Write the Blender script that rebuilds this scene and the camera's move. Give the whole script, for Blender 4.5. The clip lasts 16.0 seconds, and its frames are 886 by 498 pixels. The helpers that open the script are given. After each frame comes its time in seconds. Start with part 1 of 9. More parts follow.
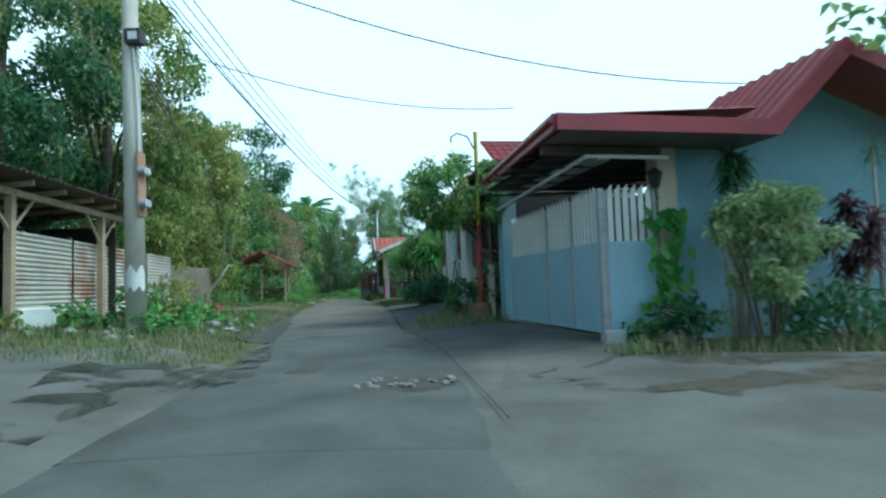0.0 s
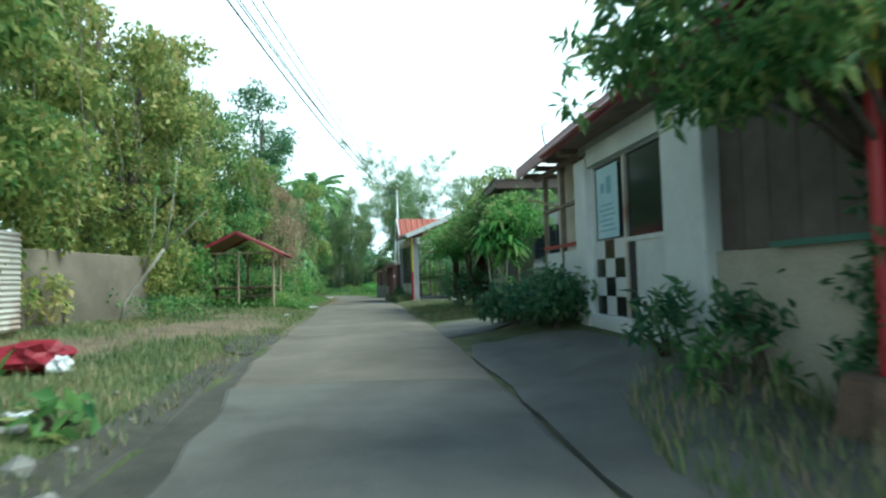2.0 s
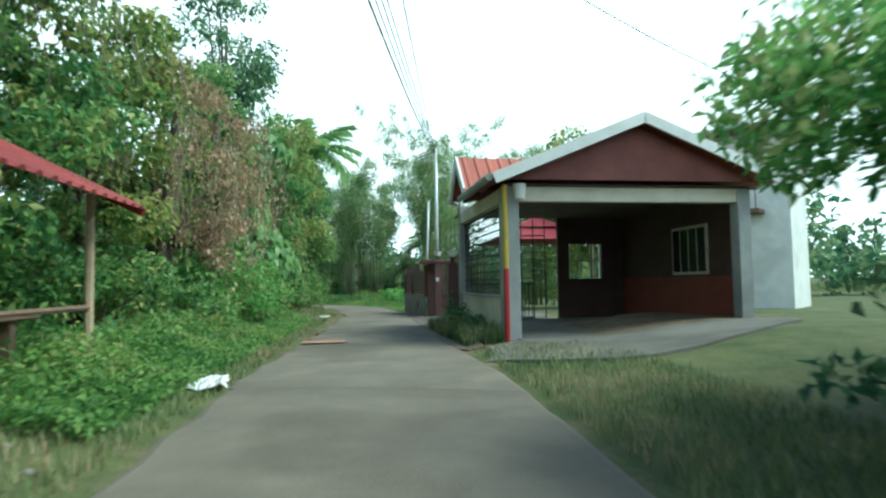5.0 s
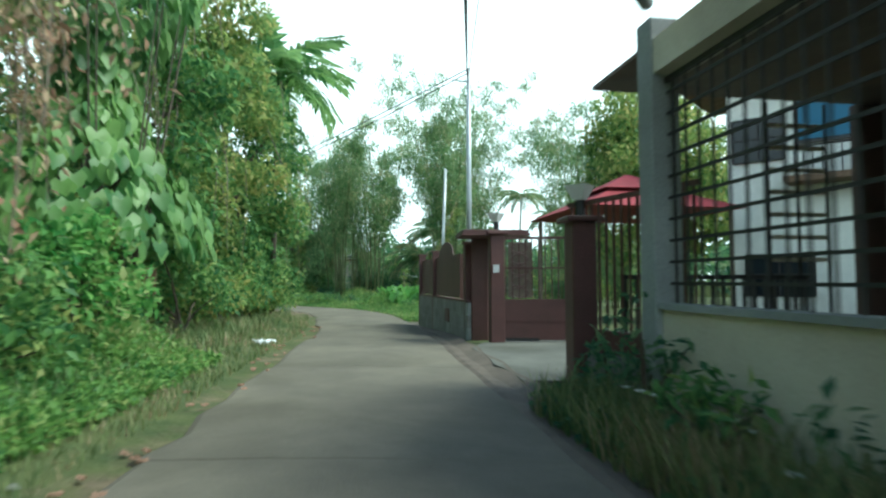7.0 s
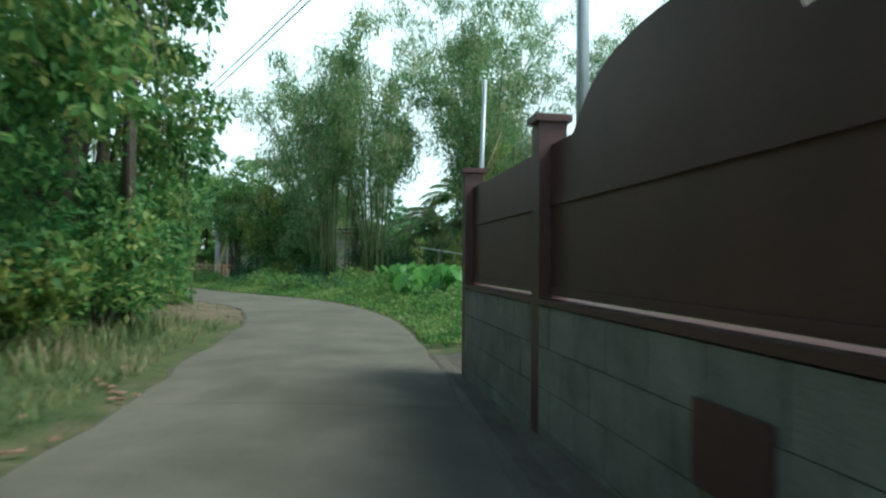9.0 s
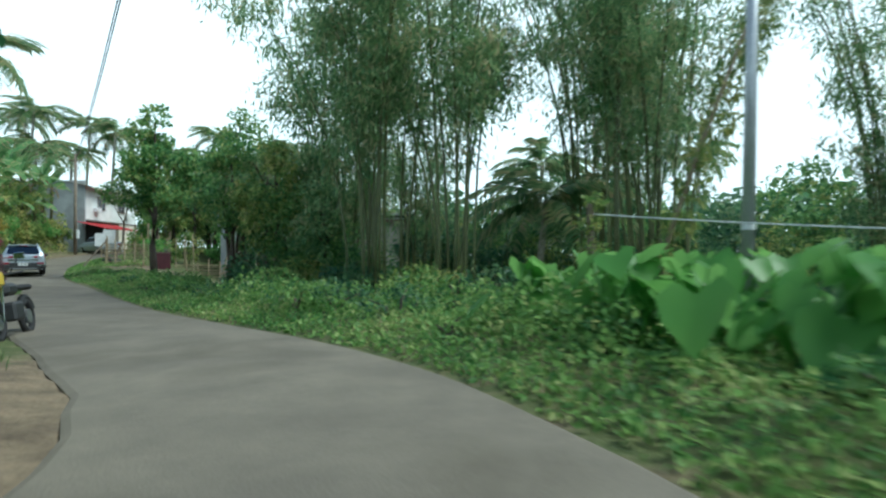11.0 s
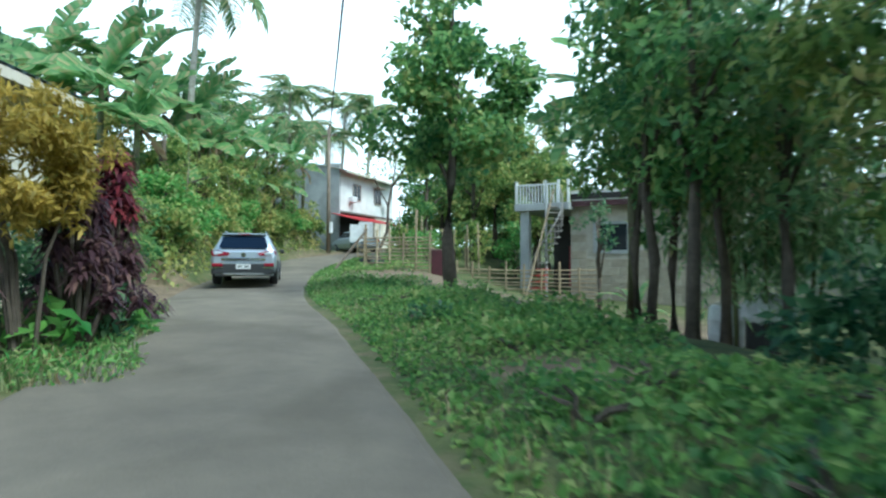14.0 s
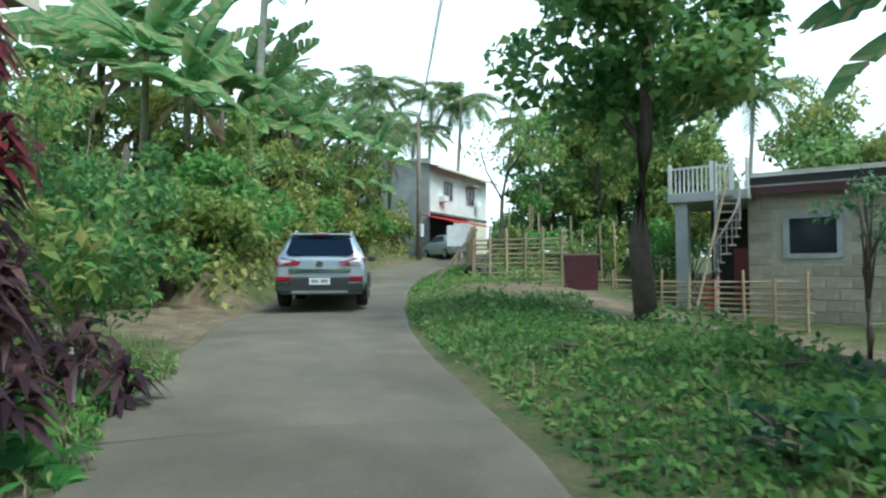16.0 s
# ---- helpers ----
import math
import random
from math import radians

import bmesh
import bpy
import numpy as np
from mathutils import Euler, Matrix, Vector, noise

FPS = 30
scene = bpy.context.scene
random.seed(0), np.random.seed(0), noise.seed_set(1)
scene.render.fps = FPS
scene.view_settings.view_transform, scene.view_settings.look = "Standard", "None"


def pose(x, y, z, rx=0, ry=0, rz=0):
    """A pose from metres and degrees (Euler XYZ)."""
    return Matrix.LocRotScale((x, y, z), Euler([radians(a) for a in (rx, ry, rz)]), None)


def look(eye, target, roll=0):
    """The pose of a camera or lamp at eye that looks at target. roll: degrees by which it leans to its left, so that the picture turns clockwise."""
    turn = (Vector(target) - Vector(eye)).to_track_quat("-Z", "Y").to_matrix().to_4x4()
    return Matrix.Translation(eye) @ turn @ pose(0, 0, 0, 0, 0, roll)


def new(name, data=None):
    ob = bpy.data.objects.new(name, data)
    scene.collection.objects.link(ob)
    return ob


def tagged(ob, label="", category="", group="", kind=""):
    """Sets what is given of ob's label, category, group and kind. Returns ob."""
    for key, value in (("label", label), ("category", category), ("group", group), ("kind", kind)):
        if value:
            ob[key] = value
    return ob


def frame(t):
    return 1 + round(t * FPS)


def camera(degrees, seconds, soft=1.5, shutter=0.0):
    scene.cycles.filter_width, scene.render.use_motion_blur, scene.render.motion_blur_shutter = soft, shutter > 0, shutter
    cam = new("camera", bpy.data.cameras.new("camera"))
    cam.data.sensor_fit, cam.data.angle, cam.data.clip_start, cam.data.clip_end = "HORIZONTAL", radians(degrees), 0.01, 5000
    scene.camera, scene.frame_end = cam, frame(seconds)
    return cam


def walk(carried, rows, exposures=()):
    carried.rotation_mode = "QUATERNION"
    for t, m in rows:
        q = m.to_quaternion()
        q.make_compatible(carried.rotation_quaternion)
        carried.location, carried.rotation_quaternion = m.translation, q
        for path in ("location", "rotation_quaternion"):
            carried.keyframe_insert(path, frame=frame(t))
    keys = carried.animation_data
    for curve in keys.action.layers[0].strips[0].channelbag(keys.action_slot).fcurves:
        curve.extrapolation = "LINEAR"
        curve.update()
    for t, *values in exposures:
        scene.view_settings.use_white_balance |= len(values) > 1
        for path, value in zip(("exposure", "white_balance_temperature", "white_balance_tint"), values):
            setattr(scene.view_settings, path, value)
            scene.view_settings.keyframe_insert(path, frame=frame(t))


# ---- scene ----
cam = camera(73.3, 16.0, soft=2.3, shutter=0.3)
PATH = [
    (0, (0.041, 0.071, 0.891), (0.042, 2.067, 1.014), -1.9),
    (0.5, (-0.441, 2.248, 0.924), (-0.441, 4.244, 1.048), -1.9),
    (1, (-0.777, 4.859, 0.988), (-0.801, 6.855, 1.105), -1.9),
    (1.5, (-1.451, 7.833, 1.036), (-1.477, 9.83, 1.143), -2.3),
    (2, (-1.855, 10.573, 1.17), (-1.892, 12.57, 1.269), -1.6),
    (2.5, (-2.331, 13.563, 1.201), (-2.379, 15.56, 1.302), -1.1),
    (3, (-2.894, 16.72, 1.254), (-2.949, 18.717, 1.354), -1.3),
    (3.5, (-3.366, 19.532, 1.274), (-3.429, 21.528, 1.38), -1.0),
    (4, (-3.866, 22.5, 1.265), (-3.943, 24.495, 1.374), -1.5),
    (4.2, (-4.049, 23.668, 1.284), (-4.131, 25.663, 1.393), -1.5),
    (6.3, (-5.686, 35.734, 1.259), (-5.807, 37.727, 1.383), -0.1),
    (6.5, (-5.954, 36.95, 1.243), (-6.066, 38.944, 1.362), -0.1),
    (7, (-6.496, 39.98, 1.188), (-6.594, 41.975, 1.295), -0.1),
    (7.5, (-6.851, 43.138, 1.095), (-6.968, 45.132, 1.202), 0.1),
    (8, (-7.256, 46.49, 1.194), (-7.381, 48.485, 1.244), 0.2),
    (8.2, (-7.444, 47.624, 1.155), (-7.571, 49.619, 1.2), 0.4),
    (10.5, (-10.033, 62.032, 0.899), (-10.234, 64.021, 0.935), -0.6),
    (11, (-11.701, 64.786, 0.836), (-11.945, 66.771, 0.872), -0.5),
    (11.5, (-13.528, 67.546, 0.903), (-13.861, 69.518, 0.932), -0.3),
    (12, (-15.432, 70.271, 0.884), (-15.892, 72.217, 0.919), -0.3),
    (12.5, (-17.335, 72.799, 0.854), (-17.936, 74.706, 0.899), -0.4),
    (13, (-19.064, 75.118, 0.809), (-19.798, 76.978, 0.861), -0.3),
    (13.5, (-20.867, 77.142, 0.841), (-21.712, 78.954, 0.891), -0.0),
    (14, (-22.464, 78.837, 0.902), (-23.414, 80.596, 0.949), 0.1),
    (14.5, (-24.027, 80.298, 0.935), (-25.053, 82.014, 0.99), 0.4),
    (15, (-25.179, 81.46, 0.902), (-26.268, 83.136, 0.971), 0.7),
    (15.5, (-26.074, 82.443, 0.926), (-27.211, 84.087, 1.003), 0.6),
    (16, (-26.702, 82.98, 1.023), (-27.872, 84.601, 1.09), -0.2),
]
EXPOSURE = [(0.0, -0.12, 4850, -13.0), (1.0, -0.02, 4850, -18.0), (1.5, 0.15, 5150, -15.0), (2.0, 0.34, 5350, -12.0), (2.5, 0.26, 5550, -11.0), (3.5, 0.04, 5600, -11.0), (4.2, 0.18, 5400, -14.0), (6.5, 0.4, 5550, -14.0), (7.2, 0.38, 5550, -13.0), (8.0, 0.15, 5550, -14.0), (10.5, -0.12, 5400, -6.0), (11.2, 0.08, 5400, -6.0), (12.5, 0.32, 5250, -7.0), (13.4, 0.53, 5100, -6.0), (14.5, 0.46, 5250, -6.0), (16.0, 0.28, 5350, -6.0)]
walk(cam, [(t, look(eye, target, roll)) for t, eye, target, roll in PATH], EXPOSURE)

# ---- light: bright thin overcast, soft warm sun from the right of the lane ----
world = bpy.data.worlds.new("world")
scene.world = world
world.use_nodes = True
wn, wl = world.node_tree.nodes, world.node_tree.links
SUN_EL, SUN_AZ = 54.0, 98.0
sky = wn.new("ShaderNodeTexSky")
sky.sky_type, sky.sun_disc = "NISHITA", False
sky.sun_elevation, sky.sun_rotation = radians(SUN_EL), radians(SUN_AZ)
bg = wn["Background"]
bg.inputs["Strength"].default_value = 0.125
wc = wn.new("ShaderNodeTexCoord")
wmap = wn.new("ShaderNodeMapping")
wmap.inputs["Scale"].default_value = (1.0, 1.0, 2.2)
wnoise = wn.new("ShaderNodeTexNoise")
wnoise.inputs["Scale"].default_value, wnoise.inputs["Detail"].default_value = 1.7, 5.0
wsep = wn.new("ShaderNodeSeparateXYZ")
whaze = wn.new("ShaderNodeMapRange")
whaze.inputs["From Min"].default_value, whaze.inputs["From Max"].default_value = 0.3, 0.8
whaze.inputs["To Min"].default_value, whaze.inputs["To Max"].default_value = 0.42, -0.22
wadd = wn.new("ShaderNodeMath")
wramp = wn.new("ShaderNodeMapRange")
wramp.inputs["From Min"].default_value, wramp.inputs["From Max"].default_value = 0.5, 0.78
wmix = wn.new("ShaderNodeMix")
wmix.data_type = "RGBA"
wl.new(wc.outputs["Generated"], wmap.inputs["Vector"])
wl.new(wc.outputs["Generated"], wsep.inputs["Vector"])
wl.new(wsep.outputs["Z"], whaze.inputs["Value"])
wl.new(wmap.outputs["Vector"], wnoise.inputs["Vector"])
wl.new(wnoise.outputs["Fac"], wadd.inputs[0])
wl.new(whaze.outputs["Result"], wadd.inputs[1])
wl.new(wadd.outputs[0], wramp.inputs["Value"])
wl.new(wramp.outputs["Result"], wmix.inputs["Factor"])
wl.new(sky.outputs["Color"], wmix.inputs["A"])
wmix.inputs["B"].default_value = (10.8, 11.2, 11.4, 1.0)
wl.new(wmix.outputs["Result"], bg.inputs["Color"])
sun = new("sun", bpy.data.lights.new("sun", "SUN"))
sun.data.energy, sun.data.angle, sun.data.color = 3.6, radians(30), (1.0, 0.93, 0.8)
az, el = radians(SUN_AZ), radians(SUN_EL)
sun.matrix_world = look((math.sin(az) * math.cos(el) * 50, math.cos(az) * math.cos(el) * 50, math.sin(el) * 50), (0, 0, 0))

# ---- materials ----
MATS = {}


def mat(name, c1, c2=None, scale=3.0, rough=0.8, bump=0.0, metal=0.0, grain=40.0, stain=None, stain_scale=0.6, stain_amt=0.5, objvar=0.0):
    """Two-scale procedural surface: broad mottling between c1 and c2, fine grain, optional stains."""
    m = bpy.data.materials.new(name)
    m.use_nodes = True
    n, l = m.node_tree.nodes, m.node_tree.links
    b = n["Principled BSDF"]
    c2 = c2 or tuple(v * 0.75 for v in c1)
    tc = n.new("ShaderNodeTexCoord")
    n1 = n.new("ShaderNodeTexNoise")
    n1.inputs["Scale"].default_value, n1.inputs["Detail"].default_value, n1.inputs["Roughness"].default_value = scale, 6.0, 0.65
    l.new(tc.outputs["Object"], n1.inputs["Vector"])
    r1 = n.new("ShaderNodeValToRGB")
    r1.color_ramp.elements[0].position, r1.color_ramp.elements[1].position = 0.36, 0.66
    r1.color_ramp.elements[0].color, r1.color_ramp.elements[1].color = (*c2, 1), (*c1, 1)
    l.new(n1.outputs["Fac"], r1.inputs["Fac"])
    n2 = n.new("ShaderNodeTexNoise")
    n2.inputs["Scale"].default_value, n2.inputs["Detail"].default_value = grain, 3.0
    l.new(tc.outputs["Object"], n2.inputs["Vector"])
    col = r1.outputs["Color"]
    if stain:
        n3 = n.new("ShaderNodeTexNoise")
        n3.inputs["Scale"].default_value, n3.inputs["Detail"].default_value, n3.inputs["Distortion"].default_value = stain_scale, 8.0, 0.6
        l.new(tc.outputs["Object"], n3.inputs["Vector"])
        r3 = n.new("ShaderNodeMapRange")
        r3.inputs["From Min"].default_value, r3.inputs["From Max"].default_value = 0.5, 0.68
        r3.inputs["To Max"].default_value = stain_amt
        l.new(n3.outputs["Fac"], r3.inputs["Value"])
        mx = n.new("ShaderNodeMix")
        mx.data_type = "RGBA"
        l.new(r3.outputs["Result"], mx.inputs["Factor"])
        l.new(col, mx.inputs["A"])
        mx.inputs["B"].default_value = (*stain, 1)
        col = mx.outputs["Result"]
    mg = n.new("ShaderNodeMix")
    mg.data_type, mg.blend_type = "RGBA", "OVERLAY"
    mg.inputs["Factor"].default_value = 0.35
    l.new(col, mg.inputs["A"])
    l.new(n2.outputs["Color"], mg.inputs["B"])
    hs = n.new("ShaderNodeHueSaturation")
    hs.inputs["Saturation"].default_value = 1.0
    rgb = n.new("ShaderNodeRGBToBW")
    l.new(n2.outputs["Color"], rgb.inputs["Color"])
    l.new(rgb.outputs["Val"], mg.inputs["B"])
    out = mg.outputs["Result"]
    if objvar:
        oi = n.new("ShaderNodeObjectInfo")
        mr = n.new("ShaderNodeMapRange")
        mr.inputs["To Min"].default_value, mr.inputs["To Max"].default_value = 1 - objvar, 1 + objvar
        l.new(oi.outputs["Random"], mr.inputs["Value"])
        l.new(out, hs.inputs["Color"])
        l.new(mr.outputs["Result"], hs.inputs["Value"])
        out = hs.outputs["Color"]
    else:
        n.remove(hs)
    l.new(out, b.inputs["Base Color"])
    b.inputs["Roughness"].default_value, b.inputs["Metallic"].default_value = rough, metal
    if bump:
        bp = n.new("ShaderNodeBump")
        bp.inputs["Strength"].default_value, bp.inputs["Distance"].default_value = bump, 0.02
        ad = n.new("ShaderNodeMath")
        l.new(n1.outputs["Fac"], ad.inputs[0])
        l.new(n2.outputs["Fac"], ad.inputs[1])
        l.new(ad.outputs[0], bp.inputs["Height"])
        l.new(bp.outputs["Normal"], b.inputs["Normal"])
    MATS[name] = m
    return m


def leafmat(name, c1, c2, c3=None, rough=0.55, trans=0.5):
    """Leaf: colour varies leaf by leaf and in broad drifts, part of the light passes through."""
    m = bpy.data.materials.new(name)
    m.use_nodes = True
    n, l = m.node_tree.nodes, m.node_tree.links
    b, out = n["Principled BSDF"], n["Material Output"]
    c1, c2, c3 = ((c[0] * 1.08, c[1], c[2] * 1.35 + 0.006) if c else None for c in (c1, c2, c3))
    g = n.new("ShaderNodeNewGeometry")
    r = n.new("ShaderNodeValToRGB")
    r.color_ramp.elements[0].color, r.color_ramp.elements[1].color = (*c1, 1), (*c2, 1)
    r.color_ramp.elements[1].position = 1.0 if c3 else 0.75
    if c3:
        e = r.color_ramp.elements.new(0.72)
        e.color = (*c2, 1)
        r.color_ramp.elements[2].color = (*c3, 1)
    tc = n.new("ShaderNodeTexCoord")
    ns = n.new("ShaderNodeTexNoise")
    ns.inputs["Scale"].default_value, ns.inputs["Detail"].default_value = 0.7, 2.0
    l.new(tc.outputs["Object"], ns.inputs["Vector"])
    mr = n.new("ShaderNodeMapRange")
    mr.inputs["From Min"].default_value, mr.inputs["From Max"].default_value = 0.3, 0.7
    mr.inputs["To Min"].default_value, mr.inputs["To Max"].default_value = -0.38, 0.34
    l.new(ns.outputs["Fac"], mr.inputs["Value"])
    ad = n.new("ShaderNodeMath")
    ad.use_clamp = True
    l.new(g.outputs["Random Per Island"], ad.inputs[0])
    l.new(mr.outputs["Result"], ad.inputs[1])
    l.new(ad.outputs[0], r.inputs["Fac"])
    l.new(r.outputs["Color"], b.inputs["Base Color"])
    b.inputs["Roughness"].default_value = rough
    t = n.new("ShaderNodeBsdfTranslucent")
    gm = n.new("ShaderNodeGamma")
    gm.inputs["Gamma"].default_value = 0.8
    l.new(r.outputs["Color"], gm.inputs["Color"])
    l.new(gm.outputs["Color"], t.inputs["Color"])
    ms = n.new("ShaderNodeMixShader")
    ms.inputs["Fac"].default_value = trans
    l.new(b.outputs["BSDF"], ms.inputs[1])
    l.new(t.outputs["BSDF"], ms.inputs[2])
    l.new(ms.outputs["Shader"], out.inputs["Surface"])
    return m


M_CONC = mat("road_concrete", (0.2, 0.174, 0.134), (0.14, 0.122, 0.096), 0.9, 0.85, 0.3, grain=60, stain=(0.105, 0.09, 0.066), stain_scale=0.5, stain_amt=0.8, objvar=0.05)
# Darker lane tones: dirty concrete plus the house's shade put into the colour
M_CONC_SHADE = mat("old_road_concrete", (0.125, 0.125, 0.112), (0.082, 0.084, 0.076), 0.8, 0.82, 0.35, grain=55, stain=(0.05, 0.052, 0.044), stain_scale=0.7, stain_amt=0.75, objvar=0.06)
M_CONC_MID = mat("worn_road_concrete", (0.165, 0.158, 0.136), (0.112, 0.108, 0.094), 0.9, 0.84, 0.3, grain=60, stain=(0.075, 0.07, 0.055), stain_scale=0.55, stain_amt=0.75, objvar=0.05)
M_DRIVE = mat("drive_concrete", (0.17, 0.165, 0.145), (0.105, 0.103, 0.09), 0.8, 0.88, 0.35, grain=50, stain=(0.08, 0.076, 0.06), stain_scale=0.55, stain_amt=0.8)
M_WET = mat("wet_mud", (0.085, 0.078, 0.06), (0.05, 0.046, 0.036), 2.0, 0.8, 0.25, grain=30)
M_RUBBLE = mat("rubble", (0.3, 0.29, 0.265), (0.16, 0.15, 0.135), 6, 0.9, 0.5)
M_STRIP = mat("gutter_mud", (0.16, 0.125, 0.1), (0.1, 0.08, 0.065), 2.5, 0.8, 0.4)
M_GREYWALL = mat("grey_render", (0.4, 0.42, 0.42), (0.3, 0.32, 0.325), 0.9, 0.9, 0.2, stain=(0.2, 0.21, 0.2), stain_amt=0.6)
M_BLUEWALL = mat("blue_grey_paint", (0.26, 0.41, 0.48), (0.21, 0.34, 0.4), 0.7, 0.75, 0.12, stain=(0.18, 0.2, 0.2), stain_amt=0.45)
M_BEIGE = mat("beige_render", (0.52, 0.47, 0.38), (0.4, 0.36, 0.29), 1.1, 0.9, 0.2, stain=(0.25, 0.22, 0.17), stain_amt=0.6)
M_WHITE = mat("white_paint", (0.76, 0.77, 0.75), (0.63, 0.65, 0.64), 1.2, 0.6, 0.08, stain=(0.42, 0.42, 0.38), stain_amt=0.45)
M_CREAM = mat("cream_paint", (0.72, 0.67, 0.56), (0.6, 0.55, 0.45), 1.0, 0.7, 0.1, stain=(0.38, 0.34, 0.27), stain_amt=0.5)
M_REDROOF = mat("red_roof_sheet", (0.32, 0.055, 0.05), (0.22, 0.04, 0.04), 1.2, 0.45, 0.05, stain=(0.18, 0.06, 0.05), stain_amt=0.4)
M_ORANGEROOF = mat("orange_red_roof_sheet", (0.42, 0.12, 0.08), (0.33, 0.095, 0.065), 1.2, 0.5, 0.05, stain=(0.25, 0.1, 0.07), stain_amt=0.4)
M_MAROON = mat("maroon_paint", (0.27, 0.03, 0.045), (0.2, 0.024, 0.035), 1.5, 0.4, 0.05)
M_PAVROOF = mat("pavilion_red_sheet", (0.3, 0.03, 0.045), (0.22, 0.025, 0.035), 1.2, 0.75, 0.05)
M_RED = mat("red_paint", (0.42, 0.025, 0.03), (0.3, 0.02, 0.025), 2, 0.45, 0.05)
M_YELLOW = mat("yellow_paint", (0.55, 0.42, 0.05), (0.45, 0.32, 0.04), 3, 0.5, 0.05, stain=(0.25, 0.16, 0.06), stain_amt=0.5)
M_GATE = mat("pale_blue_gate_paint", (0.37, 0.53, 0.62), (0.31, 0.46, 0.55), 0.9, 0.45, 0.05, stain=(0.34, 0.37, 0.38), stain_amt=0.4)
M_GATEDARK = mat("galvanised_rail", (0.42, 0.45, 0.47), (0.3, 0.3, 0.3), 4, 0.45, 0.05, stain=(0.25, 0.12, 0.06), stain_amt=0.5)
M_BROWN = mat("dark_brown_gate_paint", (0.12, 0.052, 0.05), (0.085, 0.04, 0.038), 1.5, 0.5, 0.05)
M_BLACKIRON = mat("black_iron", (0.025, 0.025, 0.028), (0.018, 0.018, 0.02), 4, 0.55, 0.05)
# Near-black standing in for shade inside open bays; also real dark boards
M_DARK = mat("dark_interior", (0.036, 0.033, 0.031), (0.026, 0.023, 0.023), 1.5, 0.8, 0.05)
M_RUSTROOF = mat("rusty_dark_sheet", (0.14, 0.11, 0.095), (0.08, 0.062, 0.055), 1.5, 0.65, 0.15, stain=(0.17, 0.08, 0.045), stain_amt=0.5)
M_ZINC = mat("weathered_zinc", (0.6, 0.57, 0.5), (0.46, 0.43, 0.36), 1.2, 0.55, 0.05, metal=0.15, stain=(0.26, 0.11, 0.06), stain_scale=0.9, stain_amt=0.85)
M_TIMBER = mat("weathered_timber", (0.27, 0.22, 0.17), (0.17, 0.135, 0.105), 3, 0.85, 0.3, grain=80)
M_PALETIMBER = mat("pale_timber", (0.46, 0.37, 0.25), (0.33, 0.26, 0.17), 3, 0.8, 0.3, grain=80)
M_BAMBOO = mat("dry_bamboo", (0.42, 0.34, 0.22), (0.29, 0.22, 0.14), 4, 0.7, 0.2, objvar=0.2)
M_CULM = mat("bamboo_culm", (0.17, 0.19, 0.075), (0.1, 0.12, 0.05), 2, 0.5, 0.05, objvar=0.25)
M_BARK = mat("bark", (0.13, 0.105, 0.08), (0.075, 0.06, 0.048), 6, 0.9, 0.6, grain=60)
M_PALEBARK = mat("pale_bark", (0.42, 0.4, 0.34), (0.27, 0.25, 0.2), 6, 0.85, 0.4)
M_POLE = mat("pole_concrete", (0.6, 0.57, 0.5), (0.5, 0.47, 0.41), 2, 0.85, 0.15, stain=(0.3, 0.27, 0.22), stain_amt=0.5)
M_STEELPOLE = mat("steel_pole", (0.5, 0.53, 0.56), (0.42, 0.44, 0.47), 2, 0.4, 0.03, metal=0.5)
M_WIRE = mat("cable_black", (0.02, 0.02, 0.02), (0.015, 0.015, 0.015), 5, 0.6)
M_ASHLAR = mat("rough_sandy_block", (0.4, 0.36, 0.28), (0.3, 0.27, 0.21), 2.5, 0.95, 0.6, grain=40, stain=(0.22, 0.2, 0.16), stain_amt=0.6, objvar=0.14)
M_BLOCK = mat("hollow_block", (0.3, 0.3, 0.29), (0.2, 0.2, 0.19), 3, 0.92, 0.5, grain=70, objvar=0.1)
M_ORANGEWALL = mat("orange_wall", (0.26, 0.075, 0.05), (0.19, 0.055, 0.04), 1, 0.8, 0.1)
M_STONEWALL = mat("raw_block_wall", (0.46, 0.43, 0.36), (0.34, 0.315, 0.26), 1.6, 0.93, 0.7, stain=(0.26, 0.24, 0.19), stain_amt=0.6)
M_CARD = mat("cardboard", (0.42, 0.26, 0.18), (0.35, 0.21, 0.15), 3, 0.9, 0.1)
M_PAPER = mat("white_plastic", (0.75, 0.76, 0.78), (0.6, 0.61, 0.63), 5, 0.5, 0.2)
M_EARTHWALL = mat("mud_stained_wall", (0.25, 0.21, 0.16), (0.17, 0.14, 0.105), 0.8, 0.95, 0.3, stain=(0.1, 0.09, 0.06), stain_amt=0.6)
M_STUMP = mat("cut_stump", (0.2, 0.13, 0.09), (0.12, 0.08, 0.055), 5, 0.9, 0.5)



